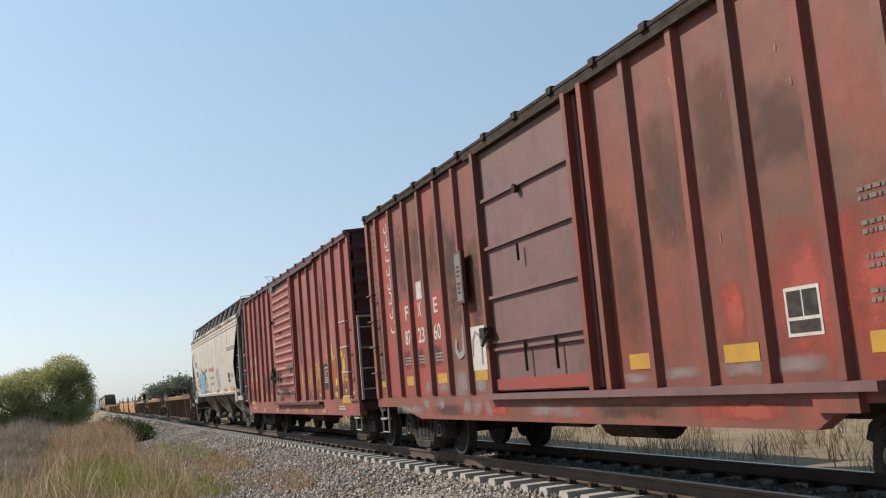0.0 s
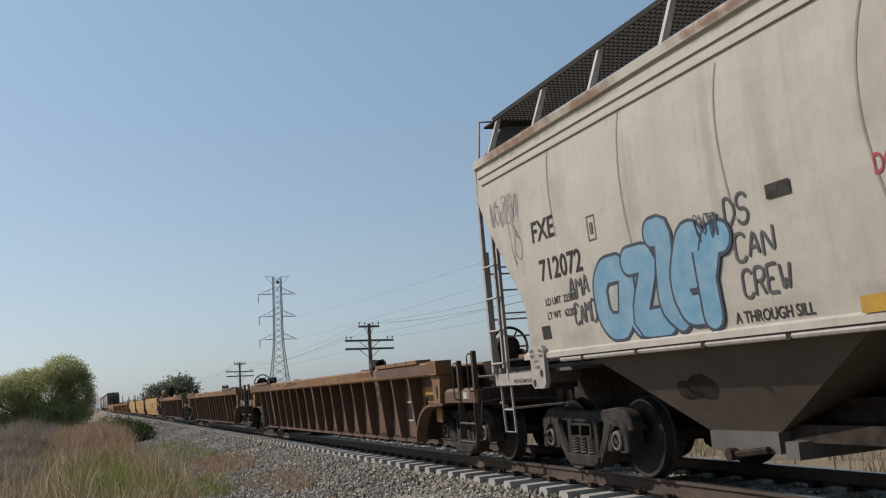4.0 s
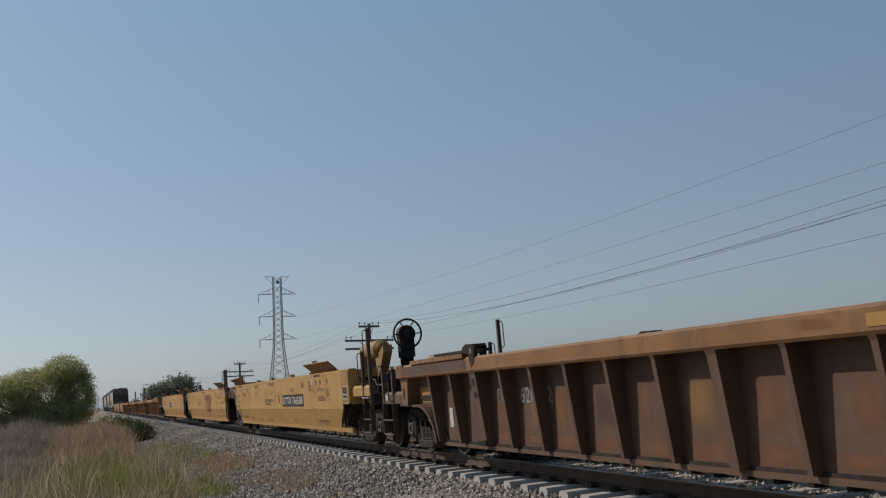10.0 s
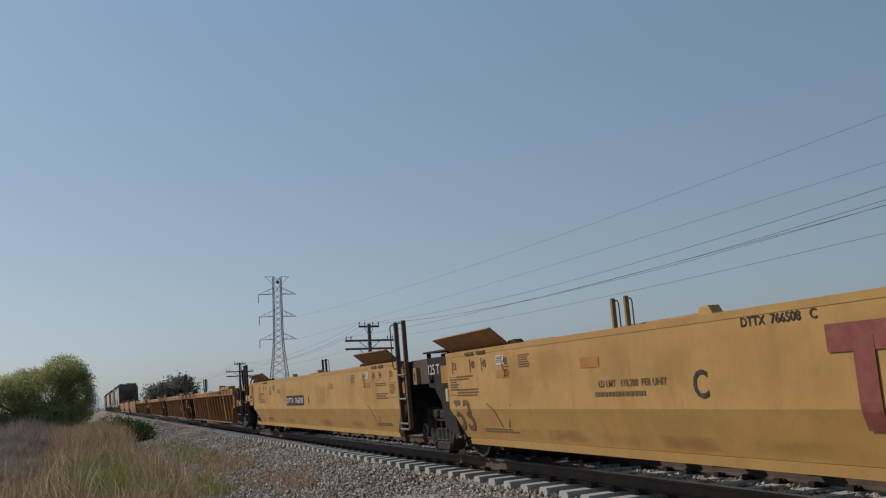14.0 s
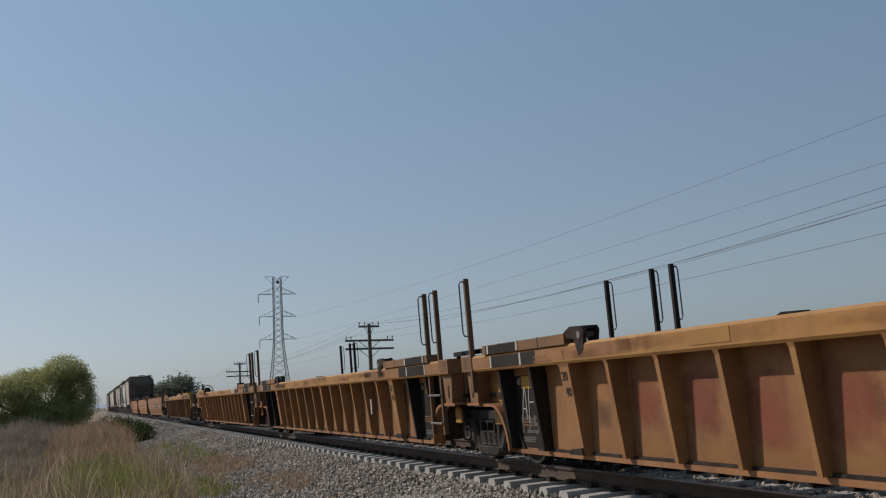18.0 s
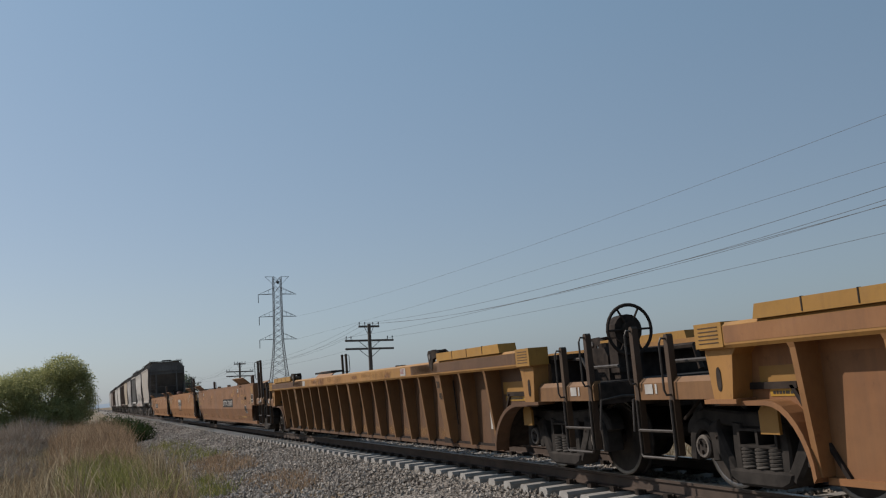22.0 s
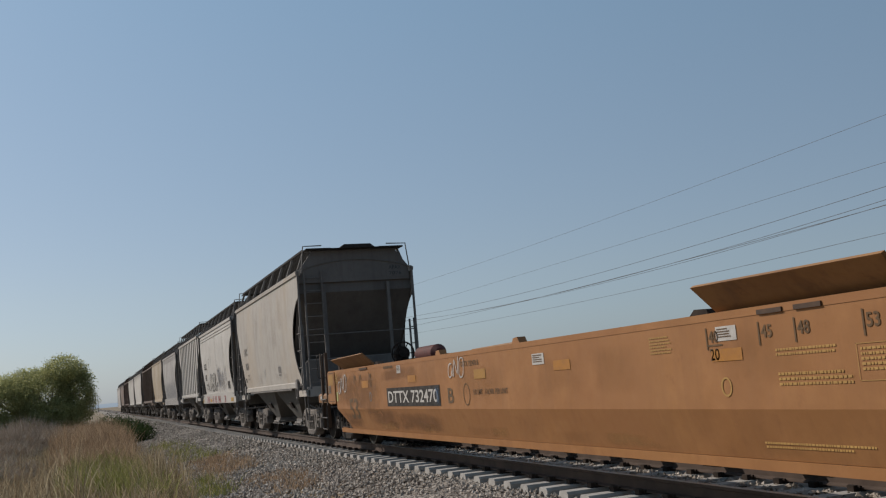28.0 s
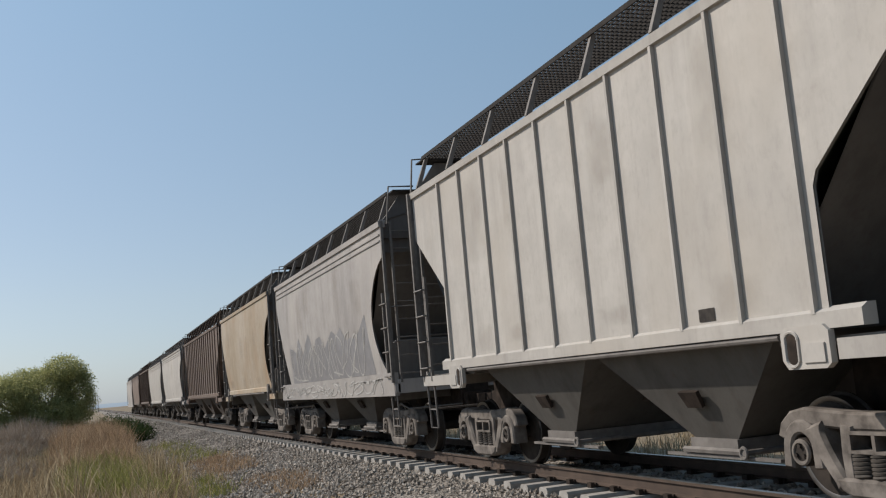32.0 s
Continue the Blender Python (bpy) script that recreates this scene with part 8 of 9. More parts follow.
    f.box(-h + 1.9, h - 1.9, -1.36, -1.1, 0.29, 0.34).box(-h + 1.9, h - 1.9, 1.1, 1.36, 0.29, 0.34)
    part("well_floor", f, IRON, car)
    for e in (-1, 1):
        part("bulkhead", Build().slab([(e * (h - arch - 0.25), 0.3), (e * (h - arch + 0.3), 1.05), (e * (h - arch + 0.35), 1.05), (e * (h - arch - 0.2), 0.3)], 1, -1.36, 1.36).box(*span(e * h, e * (h - arch + 0.25)), -1.36, 1.36, 1.02, 1.08), IRON, car)
        part("drain_flap", Build().slab([(e * (h - arch + 0.62), 0.62), (e * (h - arch + 0.62), 0.82), (e * (h - arch + 0.67), 0.87), (e * (h - arch + 0.83), 0.87), (e * (h - arch + 0.88), 0.82), (e * (h - arch + 0.88), 0.62)], 1, -1.30, -1.27), OCHREPATCH, car, "orange flap behind the wheel arch")
        patch(car, "reflector", *span(e * (h - 0.50), e * (h - first + 0.12)), 1.05, 1.22, OCHREPATCH, side, 0.006, "ochre panel")
        pn = patch(car, "stencil_strip", *span(e * (h - 0.62), e * (h - first + 0.18)), 0.955, 1.02, REFLECT, side, 0.006)
        bars(pn, min(e * (h - 0.66), e * (h - first + 0.22)), 0.975, first - 0.9, 1, 0.025, BLACK, side, 0.009, seed=int(place) + e)
        if first > 1.5:
            patch(car, "paper_tag", *span(e * (h - first - 0.30), e * (h - first - 0.46)), 0.55, 0.86, WHITE, side, 0.008, "pale paper tag pasted on the side")
    for e, kind in ((-1, ends[0]), (1, ends[1])):
        if kind == "c":
            coupled_end(car, h, e, mat if mat is WELLBROWN else WELLTOP, wheel == e, DARKRUST)
        else:
            part("end_arm", Build().box(*span(e * (h - 1.4), e * (h + 0.25)), -0.45, 0.45, 0.80, 1.15), IRON, car, "dark arm over the shared truck")
            part("end_wall", Build().box(*span(e * (h - 0.02), e * (h - 0.10)), -1.34, 1.34, 0.95, 1.60), DARKRUST, car)
            for s in (-1, 1):
                yy = s * 1.52
                # the posts sit point-symmetrically: a pair and a single one
                if s * e < 0:
                    pair = [guide_post(car, e * (h - dx), yy, 0.45, 2.78, POSTRUST if s < 0 else BLACKPAINT, e, 0.06, 0.85) for dx in (0.52, 1.08)]
                    for z in (1.50, 1.08, 0.63):
                        part("rung", Build().rod((e * (h - 0.52), yy + s * 0.05, z), (e * (h - 1.08), yy + s * 0.05, z), 0.018, 6), GREYIRON, pair[0])
                else:
                    guide_post(car, e * (h - 0.38), yy + s * 0.06, 1.10, 2.78, POSTRUST if s < 0 else BLACKPAINT, e, 0.06, 0.85)
                part("roller_bar", Build().box(*span(e * (h - 0.7), e * (h + 0.5)), *span(s * 1.12, s * 1.22), 1.68, 1.75).rod((e * (h - 0.6), s * 1.17, 1.5), (e * (h - 0.6), s * 1.17, 1.70), 0.04, 6), BLACKPAINT, car)
            if e < 0:
                truck(car, -h - 0.30, False)
        if dark_ends[0 if e < 0 else 1]:
            patch(car, "dark_panel", *span(e * (h - first - 0.05), e * (h - first - 0.98)), 0.33, 1.295, BLACKPAINT, side, 0.005, "dark grey painted panel")
            patch(car, "dark_panel", *span(e * (h - 1.08), e * (h - 2.6)), zt + 0.015, zt + 0.175, BLACKPAINT, lambda x, z: -1.60, 0.004)
            patch(car, "dark_panel", *span(e * (h - 1.02), e * (h - 2.12)), zt + 0.21, zt + 0.325, BLACKPAINT, lambda x, z: -1.625, 0.004)
            for d in (1.10, 2.10):
                patch(car, "white_band", *span(e * (h - d), e * (h - d - 0.05)), zt + 0.015, zt + 0.178, WHITE, lambda x, z: -1.60, 0.007)
                patch(car, "white_band", *span(e * (h - d + 0.02), e * (h - d - 0.03)), zt + 0.21, zt + 0.326, WHITE, lambda x, z: -1.625, 0.007)
            patch(car, "reflector", *span(e * (h - first - 0.24), e * (h - first - 0.72)), 1.12, 1.285, REFLECT, side, 0.009, "yellow square panel")
            lettering(car, "45", e * (h - first - 0.16 if e < 0 else h - first - 0.9) if e > 0 else -h + first + 0.10, 1.17, 0.09, WHITE, side, lift=0.010)
            bars(car, min(e * (h - first - 0.18), e * (h - first - 0.85)), 0.70, 0.5, 3, 0.022, WELLGOLD, side, 0.009, 5)
            bars(car, min(e * (h - first - 0.15), e * (h - first - 0.8)), 0.46, 0.45, 3, 0.014, GREYIRON, side, 0.009, 6)
    if marks:
        marks(car, side, h)
    r = random.Random(int(abs(place) * 10))
    gold = mat is not WELLBROWN
    for k in range(n):
        x = -wide + 2 * wide * (k + 0.5) / n
        soft_patch(car, "foot_dust", x, 0.44, 0.42, r.uniform(0.08, 0.15), WORNOCHRE if gold else WORNRUST, side, 950 + k, 0.003)
        if r.random() < 0.7:
            soft_patch(car, "dirt_run", x + r.uniform(-0.2, 0.2), r.uniform(0.75, 1.05), r.uniform(0.12, 0.35), r.uniform(0.2, 0.4), r.choice((WORNRUST, WORNBROWN, WORNOCHRE, WORNRUST)), side, 980 + k, 0.0035)
        soft_patch(car, "chord_wear", x + r.uniform(-0.3, 0.3), 1.52 + r.uniform(-0.03, 0.03), r.uniform(0.25, 0.75), r.uniform(0.05, 0.10), r.choice((WORNRUST, WORNOCHRE, WORNOCHRE)), lambda q, v: -1.60, 1010 + k, 0.003)
    TRAIN.append((car, place))
    return car, side


def smooth_well(place, L, label, mat, iron, ends, marks, group, wheel=False, posts=((0.93, 2.42), (1.46, 2.42))):
    """A well unit with flat welded sides, knuckled at mid height."""
    car = thing("well_car", label, "well car", group)
    h = L / 2

    def side(x, z):
        if z > 0.86:
            return -1.53
        return -(1.53 - (0.86 - z) / 0.44 * 0.13)
    for s in (-1, 1):
        # sheet whose lower corners are cut back above the trucks
        rows = []
        for i, z in enumerate((1.70, 1.30, 0.86, 0.64, 0.42)):
            cut = [0.70 if k == "c" else 0.0 for k in ends]
            if z < 0.8:
                cut = [c + (0.86 - z) / 0.44 * (0.72 if k == "c" else 0.35) + (0.1 if k == "c" else 0.0) for c, k in zip(cut, ends)]
            y = s * abs(side(0, z))
            rows.append([(-h + cut[0] + (2 * h - cut[0] - cut[1]) * j / 10, y, z) for j in range(11)])
        inner = [[(p[0], p[1] - s * 0.04, p[2]) for p in r] for r in rows]
        part("side_sheet", Build().sheet(rows).sheet(inner), mat, car, "", 6)
        tc = part("top_chord", Build().box(-h, h, min(s * 1.36, s * 1.535), max(s * 1.36, s * 1.535), 1.66, 1.73), mat, car)
        part("bottom_chord", Build().slab([(s * 1.30, 0.32), (s * 1.40, 0.32), (s * 1.41, 0.415), (s * 1.34, 0.42)], 0, -h + 0.5, h - 0.5), mat, car)
        part("bottom_seam", Build().box(-h + 0.55, h - 0.55, min(s * 1.392, s * 1.40), max(s * 1.392, s * 1.40), 0.435, 0.45), BROWNIRON, car)
        for e in (-1, 1):
            # flared guide plate above the chord, dark on its under side
            kind = ends[0 if e < 0 else 1]
            d0, d1 = (1.30, 3.85) if kind == "c" else (0.10, 2.35)
            fl = Build().add([(e * (h - d0), s * 1.46, 1.73), (e * (h - d1), s * 1.46, 1.73), (e * (h - d1 + 0.03), s * 1.74, 1.97), (e * (h - d0 + 0.1), s * 1.74, 1.95),
                              (e * (h - d0), s * 1.42, 1.73), (e * (h - d1), s * 1.42, 1.73), (e * (h - d1 + 0.03), s * 1.70, 1.99), (e * (h - d0 + 0.1), s * 1.70, 1.97)],
                             [(0, 1, 2, 3), (4, 7, 6, 5), (0, 3, 7, 4), (1, 5, 6, 2), (2, 6, 7, 3)])
            part("guide_flare", fl, RIBGOLD, tc, "flared container guide plate")
            part("container_stop", Build().slab([(e * (h - d1 - 0.07), 1.70), (e * (h - d1 - 0.10), 1.78), (e * (h - d1 - 0.3), 1.79), (e * (h - d1 - 0.4), 1.72)], 1, min(s * 1.38, s * 1.50), max(s * 1.38, s * 1.50)), IRON, tc)
            part("end_plate", Build().box(*span(e * (h - 0.02), e * (h + 0.03)), *span(s * 0.9, s * 1.50), 0.95, 1.70), BLACKPAINT if kind == "a" else mat, car)
            for dx in ((0.88, 1.35) if kind == "a" else (2.9, 3.2)):
                part("tie_down", Build().box(min(e * (h - dx), e * (h - dx - 0.32)), max(e * (h - dx), e * (h - dx - 0.32)), min(s * 1.535, s * 1.55), max(s * 1.535, s * 1.55), 1.66, 1.70), BROWNIRON, tc)
        for x in (-1.05, 2.1):
            part("container_stop", Build().slab([(x - 0.13, 1.72), (x - 0.08, 1.80), (x + 0.06, 1.81), (x + 0.13, 1.72)], 1, min(s * 1.40, s * 1.52), max(s * 1.40, s * 1.52)), mat, tc)
    f = Build()
    for k in range(11):
        x = -h + 1.4 + (L - 2.8) * k / 10
        f.box(x - 0.14, x + 0.14, -1.34, 1.34, 0.30, 0.42)
    part("well_floor", f, IRON, car)
    for e in (-1, 1):
        part("bulkhead", Build().slab([(e * (h - 1.1), 0.34), (e * (h - 0.5), 1.30), (e * (h - 0.45), 1.30), (e * (h - 1.05), 0.34)], 1, -1.40, 1.40), IRON, car)
        for yy in (-1.33, 1.33) if ends[0 if e < 0 else 1] == "a" else ():
            part("pillar", Build().slab([(e * h, 0.95), (e * (h + 0.30), 0.75), (e * (h + 0.05), 0.45), (e * (h - 0.35), 0.50), (e * (h - 0.3), 0.95)], 1, yy - 0.03, yy + 0.03), BLACKPAINT, car)
    for e, kind in ((-1, ends[0]), (1, ends[1])):
        if kind == "c":
            for sy in (-1, 1):
                part("end_box", Build().slab([(e * (h - 0.68), 1.0), (e * (h - 0.68), 1.66), (e * (h - 0.65), 1.70), (e * (h - 0.04), 1.70), (e * h, 1.66), (e * h, 1.02), (e * (h - 0.04), 0.98), (e * (h - 0.65), 0.98)], 1, *span(sy * 0.95, sy * 1.555)), mat, car, "box-shaped corner of the unit")
            part("cross_member", Build().box(*span(e * (h - 0.6), e * (h - 0.1)), -0.95, 0.95, 1.2, 1.62), DARKRUST, car)
            part("lower_strut", Build().slab([(e * (h - 1.42), 0.40), (e * (h - 1.12), 0.95), (e * (h - 0.95), 0.95), (e * (h - 1.25), 0.40)], 1, -1.40, -1.30), DARKRUST, car)
            eb = lambda x, z: -1.555
            rim = [(e * (h - q), z) for q, z in ((0.06, 1.03), (0.04, 1.06), (0.04, 1.64), (0.07, 1.68), (0.60, 1.68), (0.63, 1.65), (0.63, 1.06), (0.60, 1.03), (0.06, 1.03))]
            b = Build()
            stroke(b, rim, 0.014, eb, 0.004)
            part("panel_border", b, DARKBROWN, car, "dark groove round the corner panel")
            patch(car, "reflector", *span(e * (h - 0.12), e * (h - 0.56)), 1.40, 1.64, OCHREPATCH, eb, 0.006, "orange square panel")
            patch(car, "data_panel", *span(e * (h - (0.06 if mat is ORANGE else 0.16)), e * (h - (0.32 if mat is ORANGE else 0.52))), 1.22 if mat is ORANGE else 1.08, 1.39 if mat is ORANGE else 1.36, DUSTY if mat is ORANGE else WHITE, eb, 0.006, "small dusty data panel" if mat is ORANGE else "black data panel with a white border")
            for x0, x1, z0, z1 in ((0.085, 0.295, 1.245, 1.365),) if mat is ORANGE else ((0.18, 0.33, 1.19, 1.34), (0.35, 0.50, 1.19, 1.34), (0.18, 0.50, 1.10, 1.16)):
                patch(car, "data_field", *span(e * (h - x0), e * (h - x1)), z0, z1, DARKBROWN if mat is ORANGE else BLACK, eb, 0.009)
            patch(car, "sticker", *span(e * (h - 0.74), e * (h - 0.86)), 1.03, 1.24, LIME, side, 0.006, "lime green sticker")
            coupled_end(car, h, e, mat if mat is YELLOW else WELLTOP, False, DARKRUST if iron is not GOLDIRON else BROWNIRON, posts, 0.0, 1.12 if mat is YELLOW else 1.0)
            part("rung", Build().rod((e * (h + posts[0][0]), -1.52, 1.08), (e * (h + posts[1][0]), -1.52, 1.08), 0.018, 6), GREYIRON, car)
            part("roof_walk", Build().box(*span(e * (h - 1.25), e * (h + 1.3)), 0.9, 1.35, 1.86, 1.92), GRATE, car, "dark grating walkway")
            if wheel:
                brake_wheel(car, e * (h + 0.9), -0.4, 2.36, BLACKPAINT, 0.31, 1.0)
                tank = part("air_reservoir", Build().rod((e * (h - 0.50), -0.9, 2.09), (e * (h + 0.55), -0.9, 2.09), 0.20, 18).rod((e * (h - 0.60), -0.9, 2.09), (e * (h - 0.50), -0.9, 2.09), 0.12, 18, 0.20).rod((e * (h + 0.65), -0.9, 2.09), (e * (h + 0.55), -0.9, 2.09), 0.12, 18, 0.20), GOLDIRON, car, "yellow air reservoir on a bracket", 40)
                part("reservoir_bracket", Build().slab([(e * (h - 0.72), 2.18), (e * (h - 0.60), 2.18), (e * (h - 0.45), 1.68), (e * (h - 0.56), 1.68)], 1, -1.05, -0.75), GOLDIRON, tank)
                part("reservoir_bracket", Build().slab([(e * (h + 0.4), 1.9), (e * (h + 1.0), 2.15), (e * (h + 1.0), 2.0), (e * (h + 0.5), 1.5), (e * (h + 0.4), 1.5)], 1, -1.0, -0.8), GOLDIRON, tank)
            else:
                part("walk_post", Build().box(*span(e * (h - 1.1), e * (h - 1.02)), -1.45, -1.38, 1.70, 1.98).box(*span(e * (h - 0.82), e * (h - 0.74)), -1.45, -1.38, 1.70, 1.98).box(*span(e * (h - 1.15), e * (h - 0.7)), -1.46, -1.37, 1.98, 2.02), BROWNIRON, car)
        elif e > 0:
            pair = [guide_post(car, h + dx, -1.52, 0.50, 2.44, POSTRUST if mat is YELLOW else iron, 1, 0.065, 0.85) for dx in (0.10, 0.58)]
            for z in (1.47, 1.04, 0.60, 0.50):
                part("rung", Build().rod((h + 0.10, -1.56, z), (h + 0.58, -1.56, z), 0.018, 6), GREYIRON, pair[0])
            for z in (1.42, 1.14):
                patch(car, "reflector", h + 0.035, h + 0.30, z, z + 0.2, AMBER, lambda x, z: -1.495, 0.006, "orange square panel")
            part("end_web", Build().slab([(h, 1.68), (h + 0.34, 1.68), (h + 0.34, 0.9), (h + 0.02, 0.42), (h - 0.3, 0.42), (h, 0.95)], 1, -1.495, -1.44), BLACKPAINT, car, "black web plate at the unit's end")
            part("end_arm", Build().box(h - 1.2, h + 1.2, -0.5, 0.5, 0.82, 1.2).box(h + 0.02, h + 0.25, -1.48, 1.48, 1.2, 1.62), BLACKPAINT, car, "dark arm over the shared truck")
            beam = part("end_beam", Build().box(h + 0.62, h + 1.95, -1.44, -1.36, 1.28, 1.70).box(h + 0.62, h + 0.70, -1.36, 1.36, 1.28, 1.66), DARKRUST, car, "brown beam between the units")
            for dx in (0.88, 1.79):
                part("slotted_bracket", Build().slab([(h + dx - 0.03, 1.28), (h + dx + 0.16, 1.28), (h + dx + 0.15, 1.57), (h + dx, 1.57)], 1, -1.50, -1.44), GOLDIRON, beam)
                part("bracket_slot", Build().box(h + dx + 0.045, h + dx + 0.085, -1.504, -1.50, 1.34, 1.48), IRON, beam)
            part("deck_grating", Build().box(h + 0.75, h + 2.0, -1.25, 0.4, 1.80, 1.83).box(h + 0.8, h + 0.86, -1.2, -1.14, 1.6, 1.80).box(h + 1.85, h + 1.91, -1.2, -1.14, 1.6, 1.80).box(h + 1.0, h + 1.7, -1.0, -0.5, 1.70, 1.78), GRATE, beam)
        else:
            plates = []
            for yy in (-1.5, 1.44):
                b = Build().slab([(-h, 1.70), (-h - 1.02, 1.70), (-h - 1.02, 1.22), (-h - 0.75, 1.20), (-h - 0.45, 0.95), (-h - 0.35, 0.55), (-h + 0.3, 0.45), (-h, 0.95)], 1, yy, yy + 0.06)
                plates.append(part("shoulder_plate", b, BLACKPAINT, car, "black shoulder plate above the shared truck"))
            pl = plates[0]
            for dx in (0.14, 0.58):
                guide_post(car, -h + dx, 1.5, 1.6, 2.44, GOLDIRON if mat is YELLOW else BROWNIRON, 1, 0.06, 0.6)
            patch(pl, "reflector", -h - 0.36, -h - 0.05, 1.27, 1.55, AMBER, lambda x, z: -1.50, 0.006, "orange square panel")
            lettering(pl, "125 T", -h - 0.98, 1.42, 0.17, WHITE, lambda x, z: -1.50, width=0.56)
            patch(pl, "sticker", -h - 0.12, -h + 0.0, 0.98, 1.18, LIME, lambda x, z: -1.535, 0.006, "lime green sticker")
            part("end_arm", Build().box(-h - 1.2, -h + 1.2, -0.5, 0.5, 0.82, 1.2).box(-h - 0.25, -h - 0.02, -1.44, 1.44, 1.25, 1.62), BLACKPAINT, car, "dark arm over the shared truck")
            truck(car, -h - 1.52, False)
    marks(car, side, h)
    # dirt that has run down, and dust along the foot
    r = random.Random(int(abs(place) * 10))
    for k in range(9):
        x = -h + 1.4 + (L - 2.8) * (k + r.uniform(0.1, 0.9)) / 9
        soft_patch(car, "dirt_film", x, r.uniform(1.15, 1.4), r.uniform(0.6, 1.1), r.uniform(0.25, 0.4), WORNFILM, side, 900 + k, 0.003)
        soft_patch(car, "foot_dust", x, 0.52, r.uniform(0.4, 0.8), 0.09, (WORNFILM, WORNOCHRE)[k % 2], side, 930 + k, 0.003)
    TRAIN.append((car, place))


def well_numbers(car, side, h, ink, seed, rear=0.0, front=0.0, bare=False, mid=-3.6):
    """Container length figures and small notes near both ends."""
    full = h
    note = ink if seed < 230 else YELLOW
    for e in (-1, 1):
        h = full - (rear if e < 0 else front)
        for txt, dx in (("53", 0.26), ("48", 1.02), ("45", 1.48), ("40", 2.24)):
            x = e * (h - dx) if e < 0 else h - dx - 0.22
            lettering(car, txt, x + 0.04, 1.46, 0.11, ink, side)
            patch(car, "tick", x, x + 0.02, 1.40, 1.60, ink, side, 0.006)
        x = -h + 2.28 if e < 0 else h - 2.42
        lettering(car, "20", x, 1.30, 0.11, ink, side)
        patch(car, "rule", x - 0.02, x + 0.2, 1.43, 1.445, ink, side, 0.006)
        if bare and e < 0:
            bars(car, -full + 0.46, 1.64, 0.52, 7, 0.018, note, side, seed=seed + e)
            patch(car, "reflector", -h + 1.66, -h + 2.17, 1.29, 1.43, AMBER, side, 0.006, "faded orange panel")
            continue
        bars(car, -h + 2.8 if e < 0 else h - 3.45, 1.56, 0.42, 6, 0.016, note, side, seed=seed + e)
        patch(car, "notice", *((-h + 2.05, -h + 2.32) if e < 0 else (h - 2.3, h - 2.0)), 1.47, 1.60, WHITE, side, 0.006)
        bars(car, -h + 2.07 if e < 0 else h - 2.28, 1.57, 0.22, 4, 0.012, ink, side, 0.009, seed + 9)
        patch(car, "reflector", *((-h + 2.0, -h + 2.45) if e < 0 else (h - 2.4, h - 1.95)), 1.29, 1.40, AMBER, side, 0.006, "faded orange panel")
        bars(car, -h + 0.42 if e < 0 else h - 1.5, 1.34, 0.75, 2, 0.02, note, side, seed=seed + 20)
        bars(car, -h + 0.42 if e < 0 else h - 1.5, 1.14, 0.9, 3, 0.022, note, side, seed=seed + 21)
        bars(car, -h + 1.2 if e < 0 else h - 1.9, 0.56, 1.3, 2, 0.018, note, side, seed=seed + 22)
        if h == full and e < 0:
            lettering(car, "53", -h + 0.16, 0.52, 0.48, ink, side, width=0.74)
        x = -h + 0.10 if e < 0 else h - 0.58
        for x0, x1, z0, z1 in ((x, x + 0.48, 1.07, 1.075), (x, x + 0.48, 1.345, 1.35), (x, x + 0.005, 1.07, 1.35), (x + 0.475, x + 0.48, 1.07, 1.35)):
            patch(car, "notice_border", x0, x1, z0, z1, note, side, 0.006)
        bars(car, x + 0.04, 1.30, 0.36, 5, 0.02, note, side, seed=seed + 30 + e)
        if seed >= 230:
            continue
        b = Build()
        x = e * (h - 1.9)
        stroke(b, [(x - 0.35, 0.94), (x - 0.1, 0.84), (x + 0.02, 0.6)], 0.02, side, 0.006)
        stroke(b, [(x + 0.25, 0.6), (x + 0.5, 0.92)], 0.025, side, 0.006)
        part("weld_mark", b, DARKBROWN, car)
    for x in (mid, 2.0 if mid == -7.3 else 3.2):
        patch(car, "reflector", x, x + 0.45, 1.33, 1.45, AMBER, side, 0.006, "faded orange panel")
    if seed < 230:
        return
    o = [(6.67 + 0.07 * math.cos(6.283 * j / 14), 1.06 + 0.08 * math.sin(6.283 * j / 14)) for j in range(15)]
    b = Build()
    stroke(b, o, 0.02, side, 0.006)
    part("round_seal", b, YELLOW, car)


def number_board(car, side, x0, x1, z0, z1, text):
    p = patch(car, "number_board", x0, x1, z0, z1, BLACK, side, 0.006, "black number board with white figures")
    lettering(p, text, x0 + 0.10, z0 + 0.06, z1 - z0 - 0.12, WHITE, side, "lettering", x1 - x0 - 0.2, 0.011)


def plain_logo(car, side, x, z, k, mat, backing=False):
    """The owner's mark as a plain bar with posts and a slanting stroke."""
    if backing:
        patch(car, "mark_backing", x - 0.15, x + 2.15 * k, z - 0.08, z + 0.62 * k, BLACK, side, 0.005)
    b = Build()
    for n, (a, c) in enumerate((((0, 0.55), (1.62, 0.55)), ((0.3, 0.55), (0.3, 0.0)), ((0.95, 0.55), (0.95, 0.0)), ((1.3, 0.0), (1.80, 0.50)))):
        stroke(b, [(x + (a[0] + (c[0] - a[0]) * q / 10) * k, z + (a[1] + (c[1] - a[1]) * q / 10) * k) for q in range(11)], 0.17 * k, side, 0.012 + 0.003 * n)
    part("owner_mark", b, mat, car, "dull owner's mark of plain bars")


